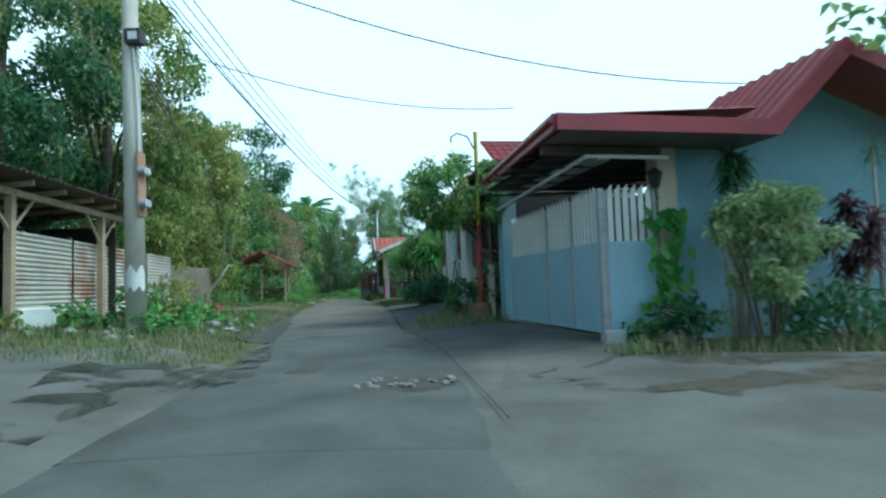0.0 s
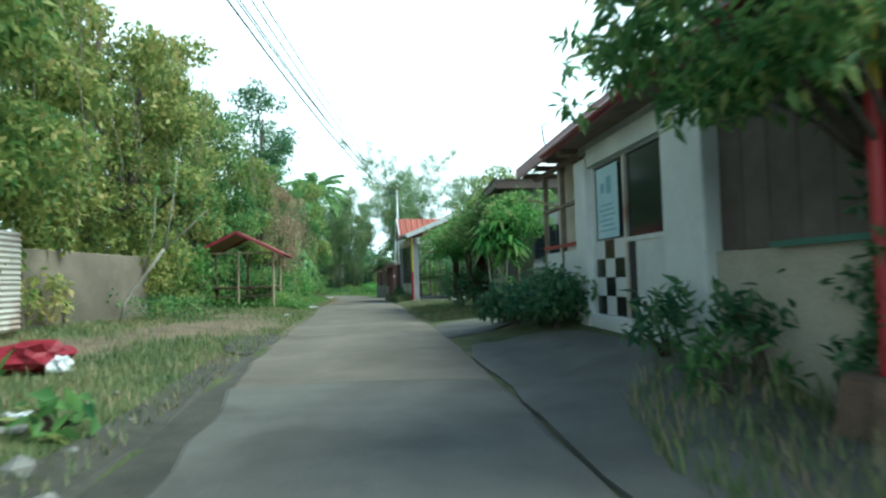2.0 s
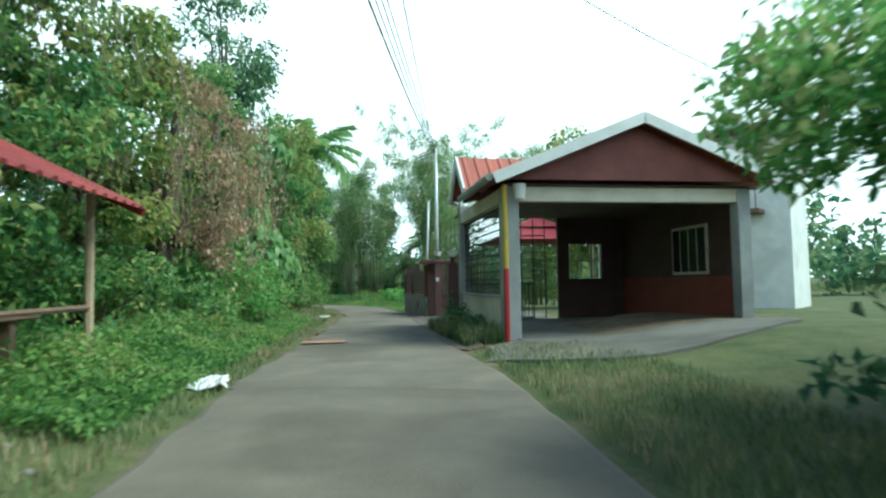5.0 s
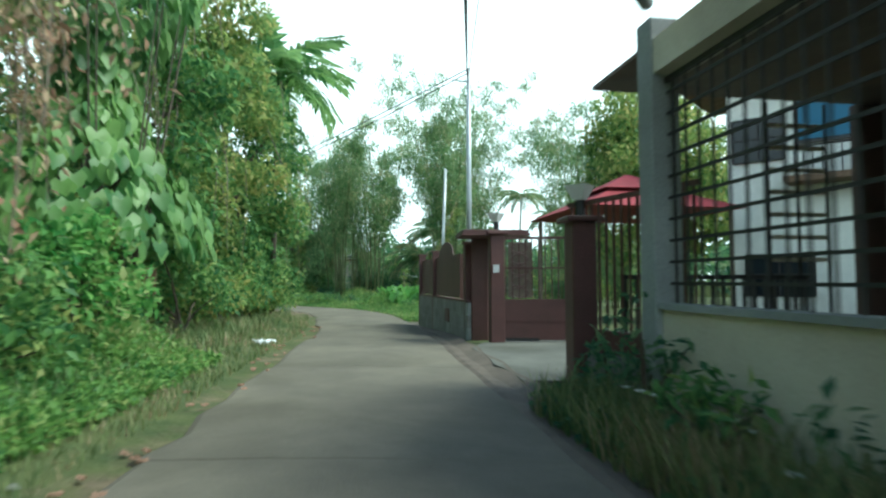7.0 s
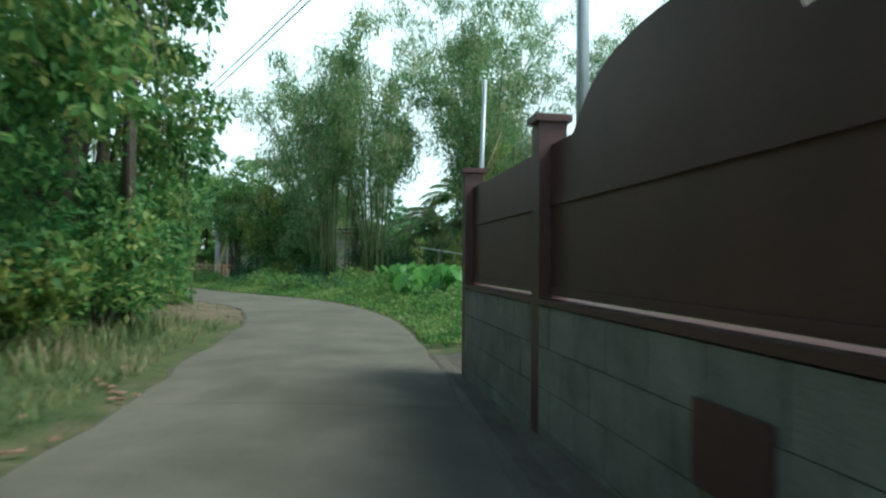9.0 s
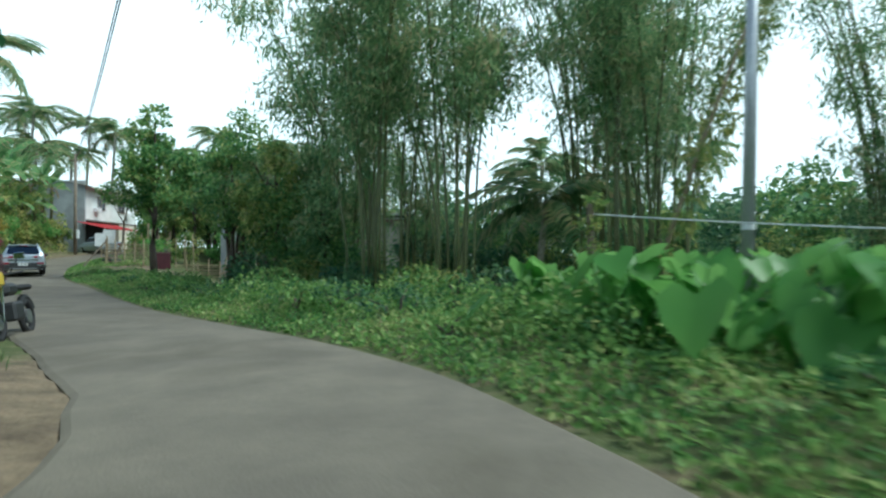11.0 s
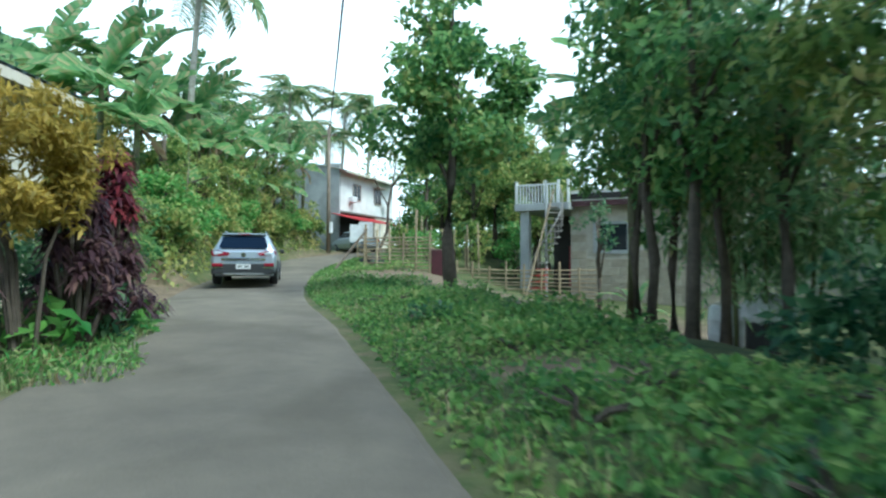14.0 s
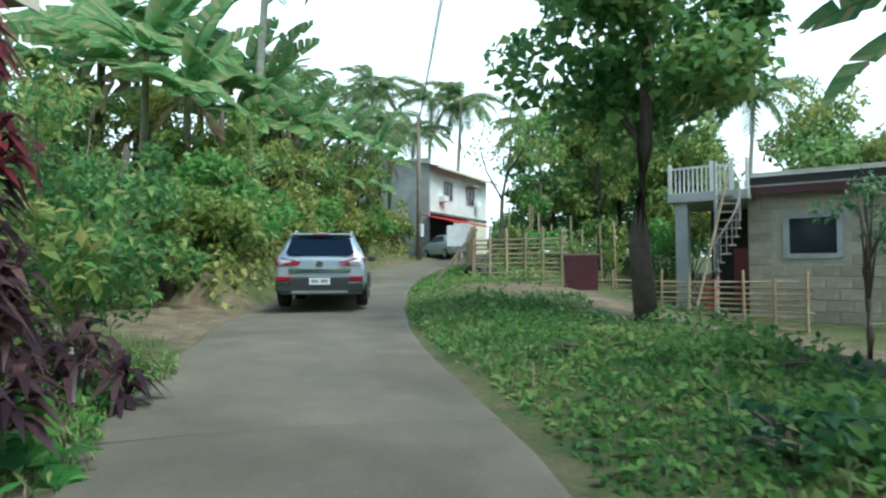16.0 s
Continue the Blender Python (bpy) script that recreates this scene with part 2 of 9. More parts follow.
def patchy(m, scale, lo, hi):
    """Breaks a thin film up into ragged patches with bare gaps."""
    n, l = m.node_tree.nodes, m.node_tree.links
    b, out = n["Principled BSDF"], n["Material Output"]
    tc, ns = n.new("ShaderNodeTexCoord"), n.new("ShaderNodeTexNoise")
    ns.inputs["Scale"].default_value, ns.inputs["Detail"].default_value, ns.inputs["Distortion"].default_value = scale, 7.0, 0.8
    mr = n.new("ShaderNodeMapRange")
    mr.inputs["From Min"].default_value, mr.inputs["From Max"].default_value = lo, hi
    ms, tr = n.new("ShaderNodeMixShader"), n.new("ShaderNodeBsdfTransparent")
    l.new(tc.outputs["Object"], ns.inputs["Vector"])
    l.new(ns.outputs["Fac"], mr.inputs["Value"])
    l.new(mr.outputs["Result"], ms.inputs["Fac"])
    l.new(tr.outputs["BSDF"], ms.inputs[1])
    l.new(b.outputs["BSDF"], ms.inputs[2])
    l.new(ms.outputs["Shader"], out.inputs["Surface"])
    return m


M_FILM = patchy(mat("wet_mud_film", (0.07, 0.072, 0.055), (0.04, 0.042, 0.03), 2.0, 0.35, 0.15, grain=30), 1.1, 0.4, 0.56)
M_CRUMB = patchy(mat("soil_washed_on_paving", (0.13, 0.105, 0.07), (0.08, 0.068, 0.045), 2.5, 0.9, 0.3, grain=30), 0.9, 0.44, 0.62)
L_MID = leafmat("leaf_mid_green", (0.048, 0.156, 0.032), (0.189, 0.377, 0.072), (0.377, 0.443, 0.100))
L_YEL = leafmat("leaf_yellow_green", (0.068, 0.171, 0.025), (0.290, 0.393, 0.068), (0.443, 0.427, 0.102))
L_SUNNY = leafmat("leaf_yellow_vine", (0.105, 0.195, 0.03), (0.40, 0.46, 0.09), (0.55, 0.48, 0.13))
L_DARK = leafmat("leaf_dark_green", (0.028, 0.100, 0.032), (0.111, 0.244, 0.066), (0.222, 0.310, 0.100), rough=0.45)
L_BAMB = leafmat("leaf_bamboo", (0.083, 0.209, 0.055), (0.275, 0.440, 0.127), (0.473, 0.462, 0.176), trans=0.5)
L_VAR = leafmat("leaf_variegated", (0.2, 0.33, 0.08), (0.48, 0.6, 0.22), (0.66, 0.7, 0.4))
L_CREEP = leafmat("leaf_creeper", (0.065, 0.18, 0.026), (0.2, 0.38, 0.06), (0.33, 0.42, 0.1))
L_DRY = leafmat("leaf_dry_vine", (0.3, 0.18, 0.08), (0.52, 0.42, 0.2), (0.24, 0.3, 0.07), rough=0.8, trans=0.25)
L_VINE = leafmat("leaf_big_vine", (0.086, 0.222, 0.047), (0.255, 0.443, 0.102), rough=0.4)
L_BRIGHT = leafmat("leaf_bright_ground", (0.062, 0.244, 0.032), (0.222, 0.462, 0.077), (0.399, 0.462, 0.133))
L_TARO = leafmat("leaf_taro", (0.062, 0.232, 0.031), (0.186, 0.42, 0.062), rough=0.35)
L_RED = leafmat("leaf_crimson", (0.08, 0.02, 0.02), (0.25, 0.05, 0.045), (0.4, 0.1, 0.07), rough=0.4)
L_MAROON = leafmat("leaf_maroon", (0.05, 0.03, 0.03), (0.13, 0.075, 0.06), (0.25, 0.16, 0.1), rough=0.4)
L_GOLD = leafmat("leaf_golden", (0.24, 0.21, 0.02), (0.5, 0.4, 0.05), rough=0.5)
L_GRASS = leafmat("grass_blade", (0.077, 0.143, 0.031), (0.220, 0.275, 0.072), (0.396, 0.308, 0.143), rough=0.6, trans=0.3)
L_BANANA = leafmat("leaf_banana", (0.086, 0.239, 0.051), (0.222, 0.409, 0.102), (0.409, 0.375, 0.136), rough=0.4)
L_PALM = leafmat("leaf_palm", (0.077, 0.189, 0.048), (0.244, 0.354, 0.111), (0.443, 0.399, 0.156), rough=0.45)


def glassmat(name, tint, rough=0.05):
    m = bpy.data.materials.new(name)
    m.use_nodes = True
    b = m.node_tree.nodes["Principled BSDF"]
    b.inputs["Base Color"].default_value = (*tint, 1)
    b.inputs["Roughness"].default_value = rough
    b.inputs["Specular IOR Level"].default_value = 0.35
    return m


M_GLASS = glassmat("dark_window_glass", (0.012, 0.018, 0.025), 0.12)
M_CARGLASS = glassmat("tinted_car_glass", (0.008, 0.016, 0.035), 0.1)
M_CARGLASS.node_tree.nodes["Principled BSDF"].inputs["Specular IOR Level"].default_value = 0.12


def plain(name, c, rough=0.5, metal=0.0, coat=0.0, emit=0.0):
    m = bpy.data.materials.new(name)
    m.use_nodes = True
    b = m.node_tree.nodes["Principled BSDF"]
    b.inputs["Base Color"].default_value = (*c, 1)
    b.inputs["Roughness"].default_value, b.inputs["Metallic"].default_value = rough, metal
    b.inputs["Coat Weight"].default_value = coat
    if emit:
        b.inputs["Emission Color"].default_value = (*c, 1)
        b.inputs["Emission Strength"].default_value = emit
    return m


# ---- building helpers ----
def thing(name, m, label, category, group="", kind=""):
    e = new(name)
    e.matrix_world = m
    return tagged(e, label, category, group, kind)


def link(name, bm, material, parent=None, label="", smooth=False):
    me = bpy.data.meshes.new(name)
    bm.to_mesh(me)
    bm.free()
    me.materials.append(material)
    if smooth:
        me.polygons.foreach_set("use_smooth", [True] * len(me.polygons))
    ob = new(name, me)
    if parent:
        ob.parent = parent
    if label:
        tagged(ob, label)
    return ob


def part(name, bm, material, parent, label="", smooth=False):
    return link(name, bm, material, parent, label, smooth)


def again(ob, parent, m, name=None):
    """Another object on the same mesh."""
    o = new(name or ob.name.split(".")[0], ob.data)
    o.parent = parent
    o.matrix_local = m
    return o


def box(bm, x0, x1, y0, y1, z0, z1, bev=0.0, m=None):
    r = bmesh.ops.create_cube(bm, size=1.0)
    vs = r["verts"]
    for v in vs:
        v.co = Vector(((x0 + x1) / 2 + v.co.x * (x1 - x0), (y0 + y1) / 2 + v.co.y * (y1 - y0), (z0 + z1) / 2 + v.co.z * (z1 - z0)))
    if bev:
        es = list({e for v in vs for e in v.link_edges})
        r2 = bmesh.ops.bevel(bm, geom=es, offset=bev, segments=1, affect="EDGES")
        vs = list({v for f in r2["faces"] for v in f.verts} | {v for v in vs if v.is_valid})
    if m is not None:
        for v in vs:
            v.co = m @ v.co
    return vs


def B(*a, **k):
    bm = bmesh.new()
    box(bm, *a, **k)
    return bm


def tube(bm, pts, radii, n=8, cap=True):
    """A tapered tube along points."""
    pts = [Vector(p) for p in pts]
    if isinstance(radii, (int, float)):
        radii = [radii] * len(pts)
    rings = []
    for i, p in enumerate(pts):
        d = (pts[min(i + 1, len(pts) - 1)] - pts[max(i - 1, 0)]).normalized()
        side = d.cross(Vector((0, 0, 1)))
        side = side.normalized() if side.length > 1e-3 else Vector((1, 0, 0))
        up = side.cross(d)
        rings.append([bm.verts.new(p + radii[i] * (math.cos(2 * math.pi * k / n) * side + math.sin(2 * math.pi * k / n) * up)) for k in range(n)])
    for a, b in zip(rings, rings[1:]):
        for k in range(n):
            bm.faces.new((a[k], a[(k + 1) % n], b[(k + 1) % n], b[k]))
    if cap:
        bm.faces.new(rings[0][::-1])
        bm.faces.new(rings[-1])


def T(pts, radii, n=8):
    bm = bmesh.new()
    tube(bm, pts, radii, n)
    return bm


def sheet(bm, p, du, dv, nu, waves, depth, thick=0.006):
    """A corrugated sheet from corner p: ribs run along dv, waves counted along du."""
    p, du, dv = Vector(p), Vector(du), Vector(dv)
    nrm = du.cross(dv).normalized()
    n = waves * nu
    top = []
    for i in range(n + 1):
        off = nrm * depth * 0.5 * math.cos(2 * math.pi * i / nu)
        top.append((bm.verts.new(p + du * (i / n) + off), bm.verts.new(p + du * (i / n) + dv + off)))
    bot = [(bm.verts.new(a.co - nrm * thick), bm.verts.new(b.co - nrm * thick)) for a, b in top]
    for i in range(n):
        bm.faces.new((top[i][0], top[i + 1][0], top[i + 1][1], top[i][1]))
        bm.faces.new((bot[i][0], bot[i][1], bot[i + 1][1], bot[i + 1][0]))
        for s in (0, 1):
            bm.faces.new((top[i][s], bot[i][s], bot[i + 1][s], top[i + 1][s]))
    for i in (0, n):
        bm.faces.new((top[i][0], top[i][1], bot[i][1], bot[i][0]))


def ribbed(bm, p, du, dv, ribs, h=0.035, w=0.06, thick=0.01):
    """A long-span roof sheet with raised ribs along dv."""
    p, du, dv = Vector(p), Vector(du), Vector(dv)
    nrm = du.cross(dv).normalized()
    prof = []
    L = du.length
    for i in range(ribs):
        c = (i + 0.5) / ribs * L
        prof += [(c - w, 0), (c - w * 0.5, h), (c + w * 0.5, h), (c + w, 0)]
    prof = [(0, 0)] + prof + [(L, 0)]
    u = du.normalized()
    rows = [(bm.verts.new(p + u * a + nrm * b), bm.verts.new(p + u * a + nrm * b + dv)) for a, b in prof]
    low = [(bm.verts.new(p + u * a - nrm * thick), bm.verts.new(p + u * a - nrm * thick + dv)) for a, b in (prof[0], prof[-1])]
    for a, b in zip(rows, rows[1:]):
        bm.faces.new((a[0], b[0], b[1], a[1]))
    bm.faces.new((low[0][0], low[0][1], low[1][1], low[1][0]))
    bm.faces.new([r[0] for r in rows[::-1]] + [low[0][0], low[1][0]])
    bm.faces.new([r[1] for r in rows] + [low[1][1], low[0][1]])
    bm.faces.new((rows[0][0], rows[0][1], low[0][1], low[0][0]))
    bm.faces.new((rows[-1][1], rows[-1][0], low[1][0], low[1][1]))


def npmesh(name, verts, faces, material, parent=None, label=""):
    """A mesh from numpy arrays (all faces with the same number of corners)."""
    me = bpy.data.meshes.new(name)
    verts, faces = np.asarray(verts, np.float32), np.asarray(faces, np.int32)
    k = faces.shape[1]
    me.vertices.add(len(verts))
    me.vertices.foreach_set("co", verts.ravel())
    me.loops.add(faces.size)
    me.loops.foreach_set("vertex_index", faces.ravel())
    me.polygons.add(len(faces))
    me.polygons.foreach_set("loop_start", np.arange(0, faces.size, k, dtype=np.int32))
    me.update(calc_edges=True)
    me.materials.append(material)
    ob = new(name, me)
    if parent:
        ob.parent = parent
    if label:
        tagged(ob, label)
    return ob
# ---- the lane: plan, levels and ground ----
RIGHT = [(1.2, -14), (1.0, -4), (0.75, 1), (0.45, 5), (-0.04, 9.2), (-0.85, 13), (-1.8, 20.5), (-2.4, 24.7), (-3.2, 29), (-4.15, 36), (-5.3, 41.6), (-6.5, 48.3), (-7.7, 55.4), (-9.0, 62), (-10.15, 66.2), (-12.2, 70.3), (-14.2, 72.7), (-16.7, 74.9), (-20.4, 78.1), (-23.7, 81.5), (-28.5, 86.4), (-32.1, 89.8), (-35.6, 93.8), (-39, 98.5), (-41.7, 104), (-43.3, 110), (-44, 118), (-44.5, 132)]
LEFT = [(-2.2, -14), (-2.2, -4), (-2.3, 1), (-2.6, 5), (-3.0, 9.6), (-3.55, 13.2), (-5.0, 20), (-5.75, 24.4), (-6.5, 29.4), (-7.75, 36.3), (-8.45, 41.6), (-9.4, 48.2), (-10.55, 55.5), (-12.1, 61), (-13.1, 64.7), (-14.7, 68.3), (-16.4, 70.3), (-18.7, 72.4), (-22.5, 75.7), (-25.8, 79), (-30.4, 84.2), (-34.3, 87.6), (-38.4, 91.9), (-42, 97), (-44.8, 102.8), (-46.4, 109.4), (-47.3, 117.6), (-47.8, 132)]
LEVEL = [(-14, -0.4), (0, -0.25), (8, -0.1), (16, 0.0), (24, 0.06), (36, 0.06), (44, -0.02), (52, -0.06), (62, -0.28), (75, -0.3), (82, -0.22), (88, 0.0), (92, 0.17), (97, 0.52), (104, 1.1), (115, 1.8), (132, 2.4)]


def resample(pts, n):
    """Catmull-Rom through the points, n samples a span."""
    p = np.array(pts, float)
    q = np.vstack([2 * p[0] - p[1], p, 2 * p[-1] - p[-2]])
    out = []
    for i in range(1, len(q) - 2):
        for k in range(n):
            t = k / n
            a, b, c, d = q[i - 1], q[i], q[i + 1], q[i + 2]
            out.append(0.5 * (2 * b + (c - a) * t + (2 * a - 5 * b + 4 * c - d) * t * t + (3 * b - a - 3 * c + d) * t**3))
    out.append(p[-1])
    return np.array(out)


R_LINE, L_LINE = resample(RIGHT, 6), resample(LEFT, 6)
MID = (R_LINE + L_LINE) / 2


def level(y):
    return np.interp(y, [k[0] for k in LEVEL], [k[1] for k in LEVEL])


def seg_dist(px, py, line):
    """Distance to a polyline, the side (positive: right of its way) and the y of the nearest place."""
    best = np.full(px.shape, 1e9)
    side, ny = np.zeros(px.shape), np.zeros(px.shape)
    for (ax, ay), (bx, by) in zip(line[:-1], line[1:]):
        dx, dy = bx - ax, by - ay
        t = np.clip(((px - ax) * dx + (py - ay) * dy) / (dx * dx + dy * dy + 1e-9), 0, 1)
        ex, ey = px - ax - t * dx, py - ay - t * dy
        d = np.hypot(ex, ey)
        m = d < best
        best[m] = d[m]
        side[m] = (ex * dy - ey * dx)[m]
        ny[m] = (ay + t * dy)[m]
    return best, np.sign(side), ny


def inside(px, py, poly):
    c = np.zeros(px.shape, bool)
    for (ax, ay), (bx, by) in zip(poly, poly[1:] + poly[:1]):
        if ay != by:
            m = (ay > py) != (by > py)
            c ^= m & (px < (bx - ax) * (py - ay) / (by - ay) + ax)
    return c


def sstep(a, b, x):
    t = np.clip((x - a) / (b - a), 0, 1)
    return t * t * (3 - 2 * t)


BANK = [(-37.6, 90.2), (-39.9, 93.6), (-43.2, 98.2), (-46.0, 104), (-48.4, 110.0), (-58, 110.5), (-90, 106), (-90, 92.5), (-52, 91.5)]
_g = np.random.default_rng(5)
_waves = [(_g.uniform(0.15, 0.9), _g.uniform(0, 6.3), _g.uniform(0, 6.3)) for _ in range(10)]


def bumps(x, y):
    return sum(np.sin(f * (x * math.cos(a) + y * math.sin(a)) + p) / (1 + 3 * f) for f, a, p in _waves) / 4


def ground_z(x, y):
    x, y = np.atleast_1d(np.asarray(x, float)), np.atleast_1d(np.asarray(y, float))
    d, side, ny = seg_dist(x, y, MID[::2])
    lev = level(ny)
    e = d - 1.65
    z = lev + 0.0
    left, right = side < 0, side >= 0
    up = np.where(ny < 50, 0.16 * sstep(0.1, 1.4, e) + 0.2 * sstep(1.5, 6, e), 0.12 * sstep(0.1, 1.5, e) + 0.15 * sstep(2, 7, e))
    z = z + np.where(left, up, 0)
    rise = np.where(ny < 44, 0.06 * sstep(0.2, 1.5, e) + 0.32 * sstep(2.0, 6.0, e) * sstep(17, 26, ny), 0.04 * sstep(0.2, 2, e))
    rise = rise + 0.36 * sstep(0.5, 2.4, e) * sstep(14.0, 16.0, ny) * (1 - sstep(21.5, 24.0, ny))
    fall = 0.1 * sstep(0.1, 1.2, e) * sstep(62, 66, ny) - 1.35 * sstep(3.2, 11, e) * sstep(62, 76, ny)
    z = z + np.where(right, rise + fall, 0)
    ins = inside(x, y, BANK)
    if ins.any():
        bd, _, _ = seg_dist(x, y, np.array(BANK + BANK[:1]))
        z = z + np.where(ins, 3.6 * (1 - np.exp(-bd / 1.9)) + 2.2 * sstep(3, 14, bd), 0)
    z = z + 0.09 * bumps(x, y) * sstep(0.3, 3, e)
    z = np.where(e < 0.12, lev - 0.05, z)
    return z


def gz(x, y):
    return float(ground_z(x, y)[0])


def axis(lo, hi, step, far):
    a = np.arange(lo, hi + 1e-6, step)
    ext = [far * f for f in (0.03, 0.07, 0.15, 0.35, 1.0)]
    return np.r_[[lo - v for v in ext[::-1]], a, [hi + v for v in ext]]


DIRT = [(-7.6, 24.2, 1.4, 3.6), (-8.2, 19.0, 1.2, 2.6), (-8.6, 28.6, 0.9, 1.2), (1.5, 25.5, 2.6, 2.0), (2.0, 23.5, 3.0, 2.4), (-14.6, 67.0, 1.5, 3.2), (-16.2, 69.2, 1.6, 2.4), (-37.4, 89.0, 2.6, 1.9), (-41, 89.6, 5, 1.6), (-27, 96.5, 5, 5.5), (-27.6, 93.6, 3.6, 2.6), (-24.2, 93.0, 3.2, 3.0), (-33.5, 97, 4, 3), (-44.6, 113, 3.5, 9), (-12.8, 46.5, 0.8, 2), (-1.8, 44.0, 3.4, 5.0), (-3.5, 49, 1.8, 4), (-6.0, 3.0, 3.6, 4.5), (5.0, 5.5, 5.5, 1.6), (-23.9, 84.2, 1.0, 0.7), (-35.3, 88.3, 1.3, 1.1), (-5.8, 71.5, 0.5, 0.5)]


def dirt_amount(x, y):
    w = np.zeros(np.shape(x))
    for cx, cy, rx, ry in DIRT:
        w = np.maximum(w, 1.25 - np.hypot((x - cx) / rx, (y - cy) / ry) * 0.85)
    return np.clip(w + 0.25 * bumps(x * 2.3, y * 2.3), 0, 1)


GX, GY = axis(-72, 24, 0.55, 2200), axis(-16, 136, 0.55, 2200)
XX, YY = np.meshgrid(GX, GY)
ZZ = ground_z(XX.ravel(), YY.ravel())
nx, nyy = len(GX), len(GY)
idx = np.arange(nx * nyy).reshape(nyy, nx)
quads = np.stack([idx[:-1, :-1], idx[:-1, 1:], idx[1:, 1:], idx[1:, :-1]], -1).reshape(-1, 4)


def ground_material():
    m = bpy.data.materials.new("ground_soil_and_turf")
    m.use_nodes = True
    n, l = m.node_tree.nodes, m.node_tree.links
    b = n["Principled BSDF"]
    at = n.new("ShaderNodeAttribute")
    at.attribute_name = "bare"
    tc = n.new("ShaderNodeTexCoord")

    def ramp(scale, a, c, lo=0.35, hi=0.65):
        t = n.new("ShaderNodeTexNoise")
        t.inputs["Scale"].default_value, t.inputs["Detail"].default_value, t.inputs["Roughness"].default_value = scale, 8, 0.7
        l.new(tc.outputs["Object"], t.inputs["Vector"])
        r = n.new("ShaderNodeValToRGB")
        r.color_ramp.elements[0].position, r.color_ramp.elements[1].position = lo, hi
        r.color_ramp.elements[0].color, r.color_ramp.elements[1].color = (*a, 1), (*c, 1)
        l.new(t.outputs["Fac"], r.inputs["Fac"])
        return t, r

    t1, turf = ramp(1.4, (0.045, 0.07, 0.02), (0.12, 0.13, 0.045))
    t2, soil = ramp(2.2, (0.1, 0.074, 0.048), (0.25, 0.19, 0.122))
    t3 = n.new("ShaderNodeTexNoise")
    t3.inputs["Scale"].default_value, t3.inputs["Detail"].default_value = 3.5, 8
    l.new(tc.outputs["Object"], t3.inputs["Vector"])
    ad = n.new("ShaderNodeMath")
    ad.operation = "ADD"
    l.new(at.outputs["Fac"], ad.inputs[0])
    l.new(t3.outputs["Fac"], ad.inputs[1])
    mr = n.new("ShaderNodeMapRange")
    mr.inputs["From Min"].default_value, mr.inputs["From Max"].default_value = 0.75, 1.15
    l.new(ad.outputs[0], mr.inputs["Value"])
    mx = n.new("ShaderNodeMix")
    mx.data_type = "RGBA"
    l.new(mr.outputs["Result"], mx.inputs["Factor"])
    l.new(turf.outputs["Color"], mx.inputs["A"])
    l.new(soil.outputs["Color"], mx.inputs["B"])
    l.new(mx.outputs["Result"], b.inputs["Base Color"])
    b.inputs["Roughness"].default_value = 0.95
    bp = n.new("ShaderNodeBump")
    bp.inputs["Strength"].default_value, bp.inputs["Distance"].default_value = 0.6, 0.05
    t4 = n.new("ShaderNodeTexNoise")
    t4.inputs["Scale"].default_value, t4.inputs["Detail"].default_value = 18, 6
    l.new(tc.outputs["Object"], t4.inputs["Vector"])
    l.new(t4.outputs["Fac"], bp.inputs["Height"])
    l.new(bp.outputs["Normal"], b.inputs["Normal"])
    return m


ground = npmesh("ground", np.c_[XX.ravel(), YY.ravel(), ZZ], quads, ground_material())
tagged(ground, "grassy ground with bare soil patches beside the lane", "ground", kind="structure")
attr = ground.data.attributes.new("bare", "FLOAT", "POINT")
edge_d, _, _ = seg_dist(XX.ravel(), YY.ravel(), MID[::2])
attr.data.foreach_set("value", np.clip(dirt_amount(XX.ravel(), YY.ravel()) + 0.4 * (1 - sstep(0.03, 0.28, edge_d - 1.65)), 0, 1).astype(np.float32))
ground.data.polygons.foreach_set("use_smooth", [True] * len(ground.data.polygons))

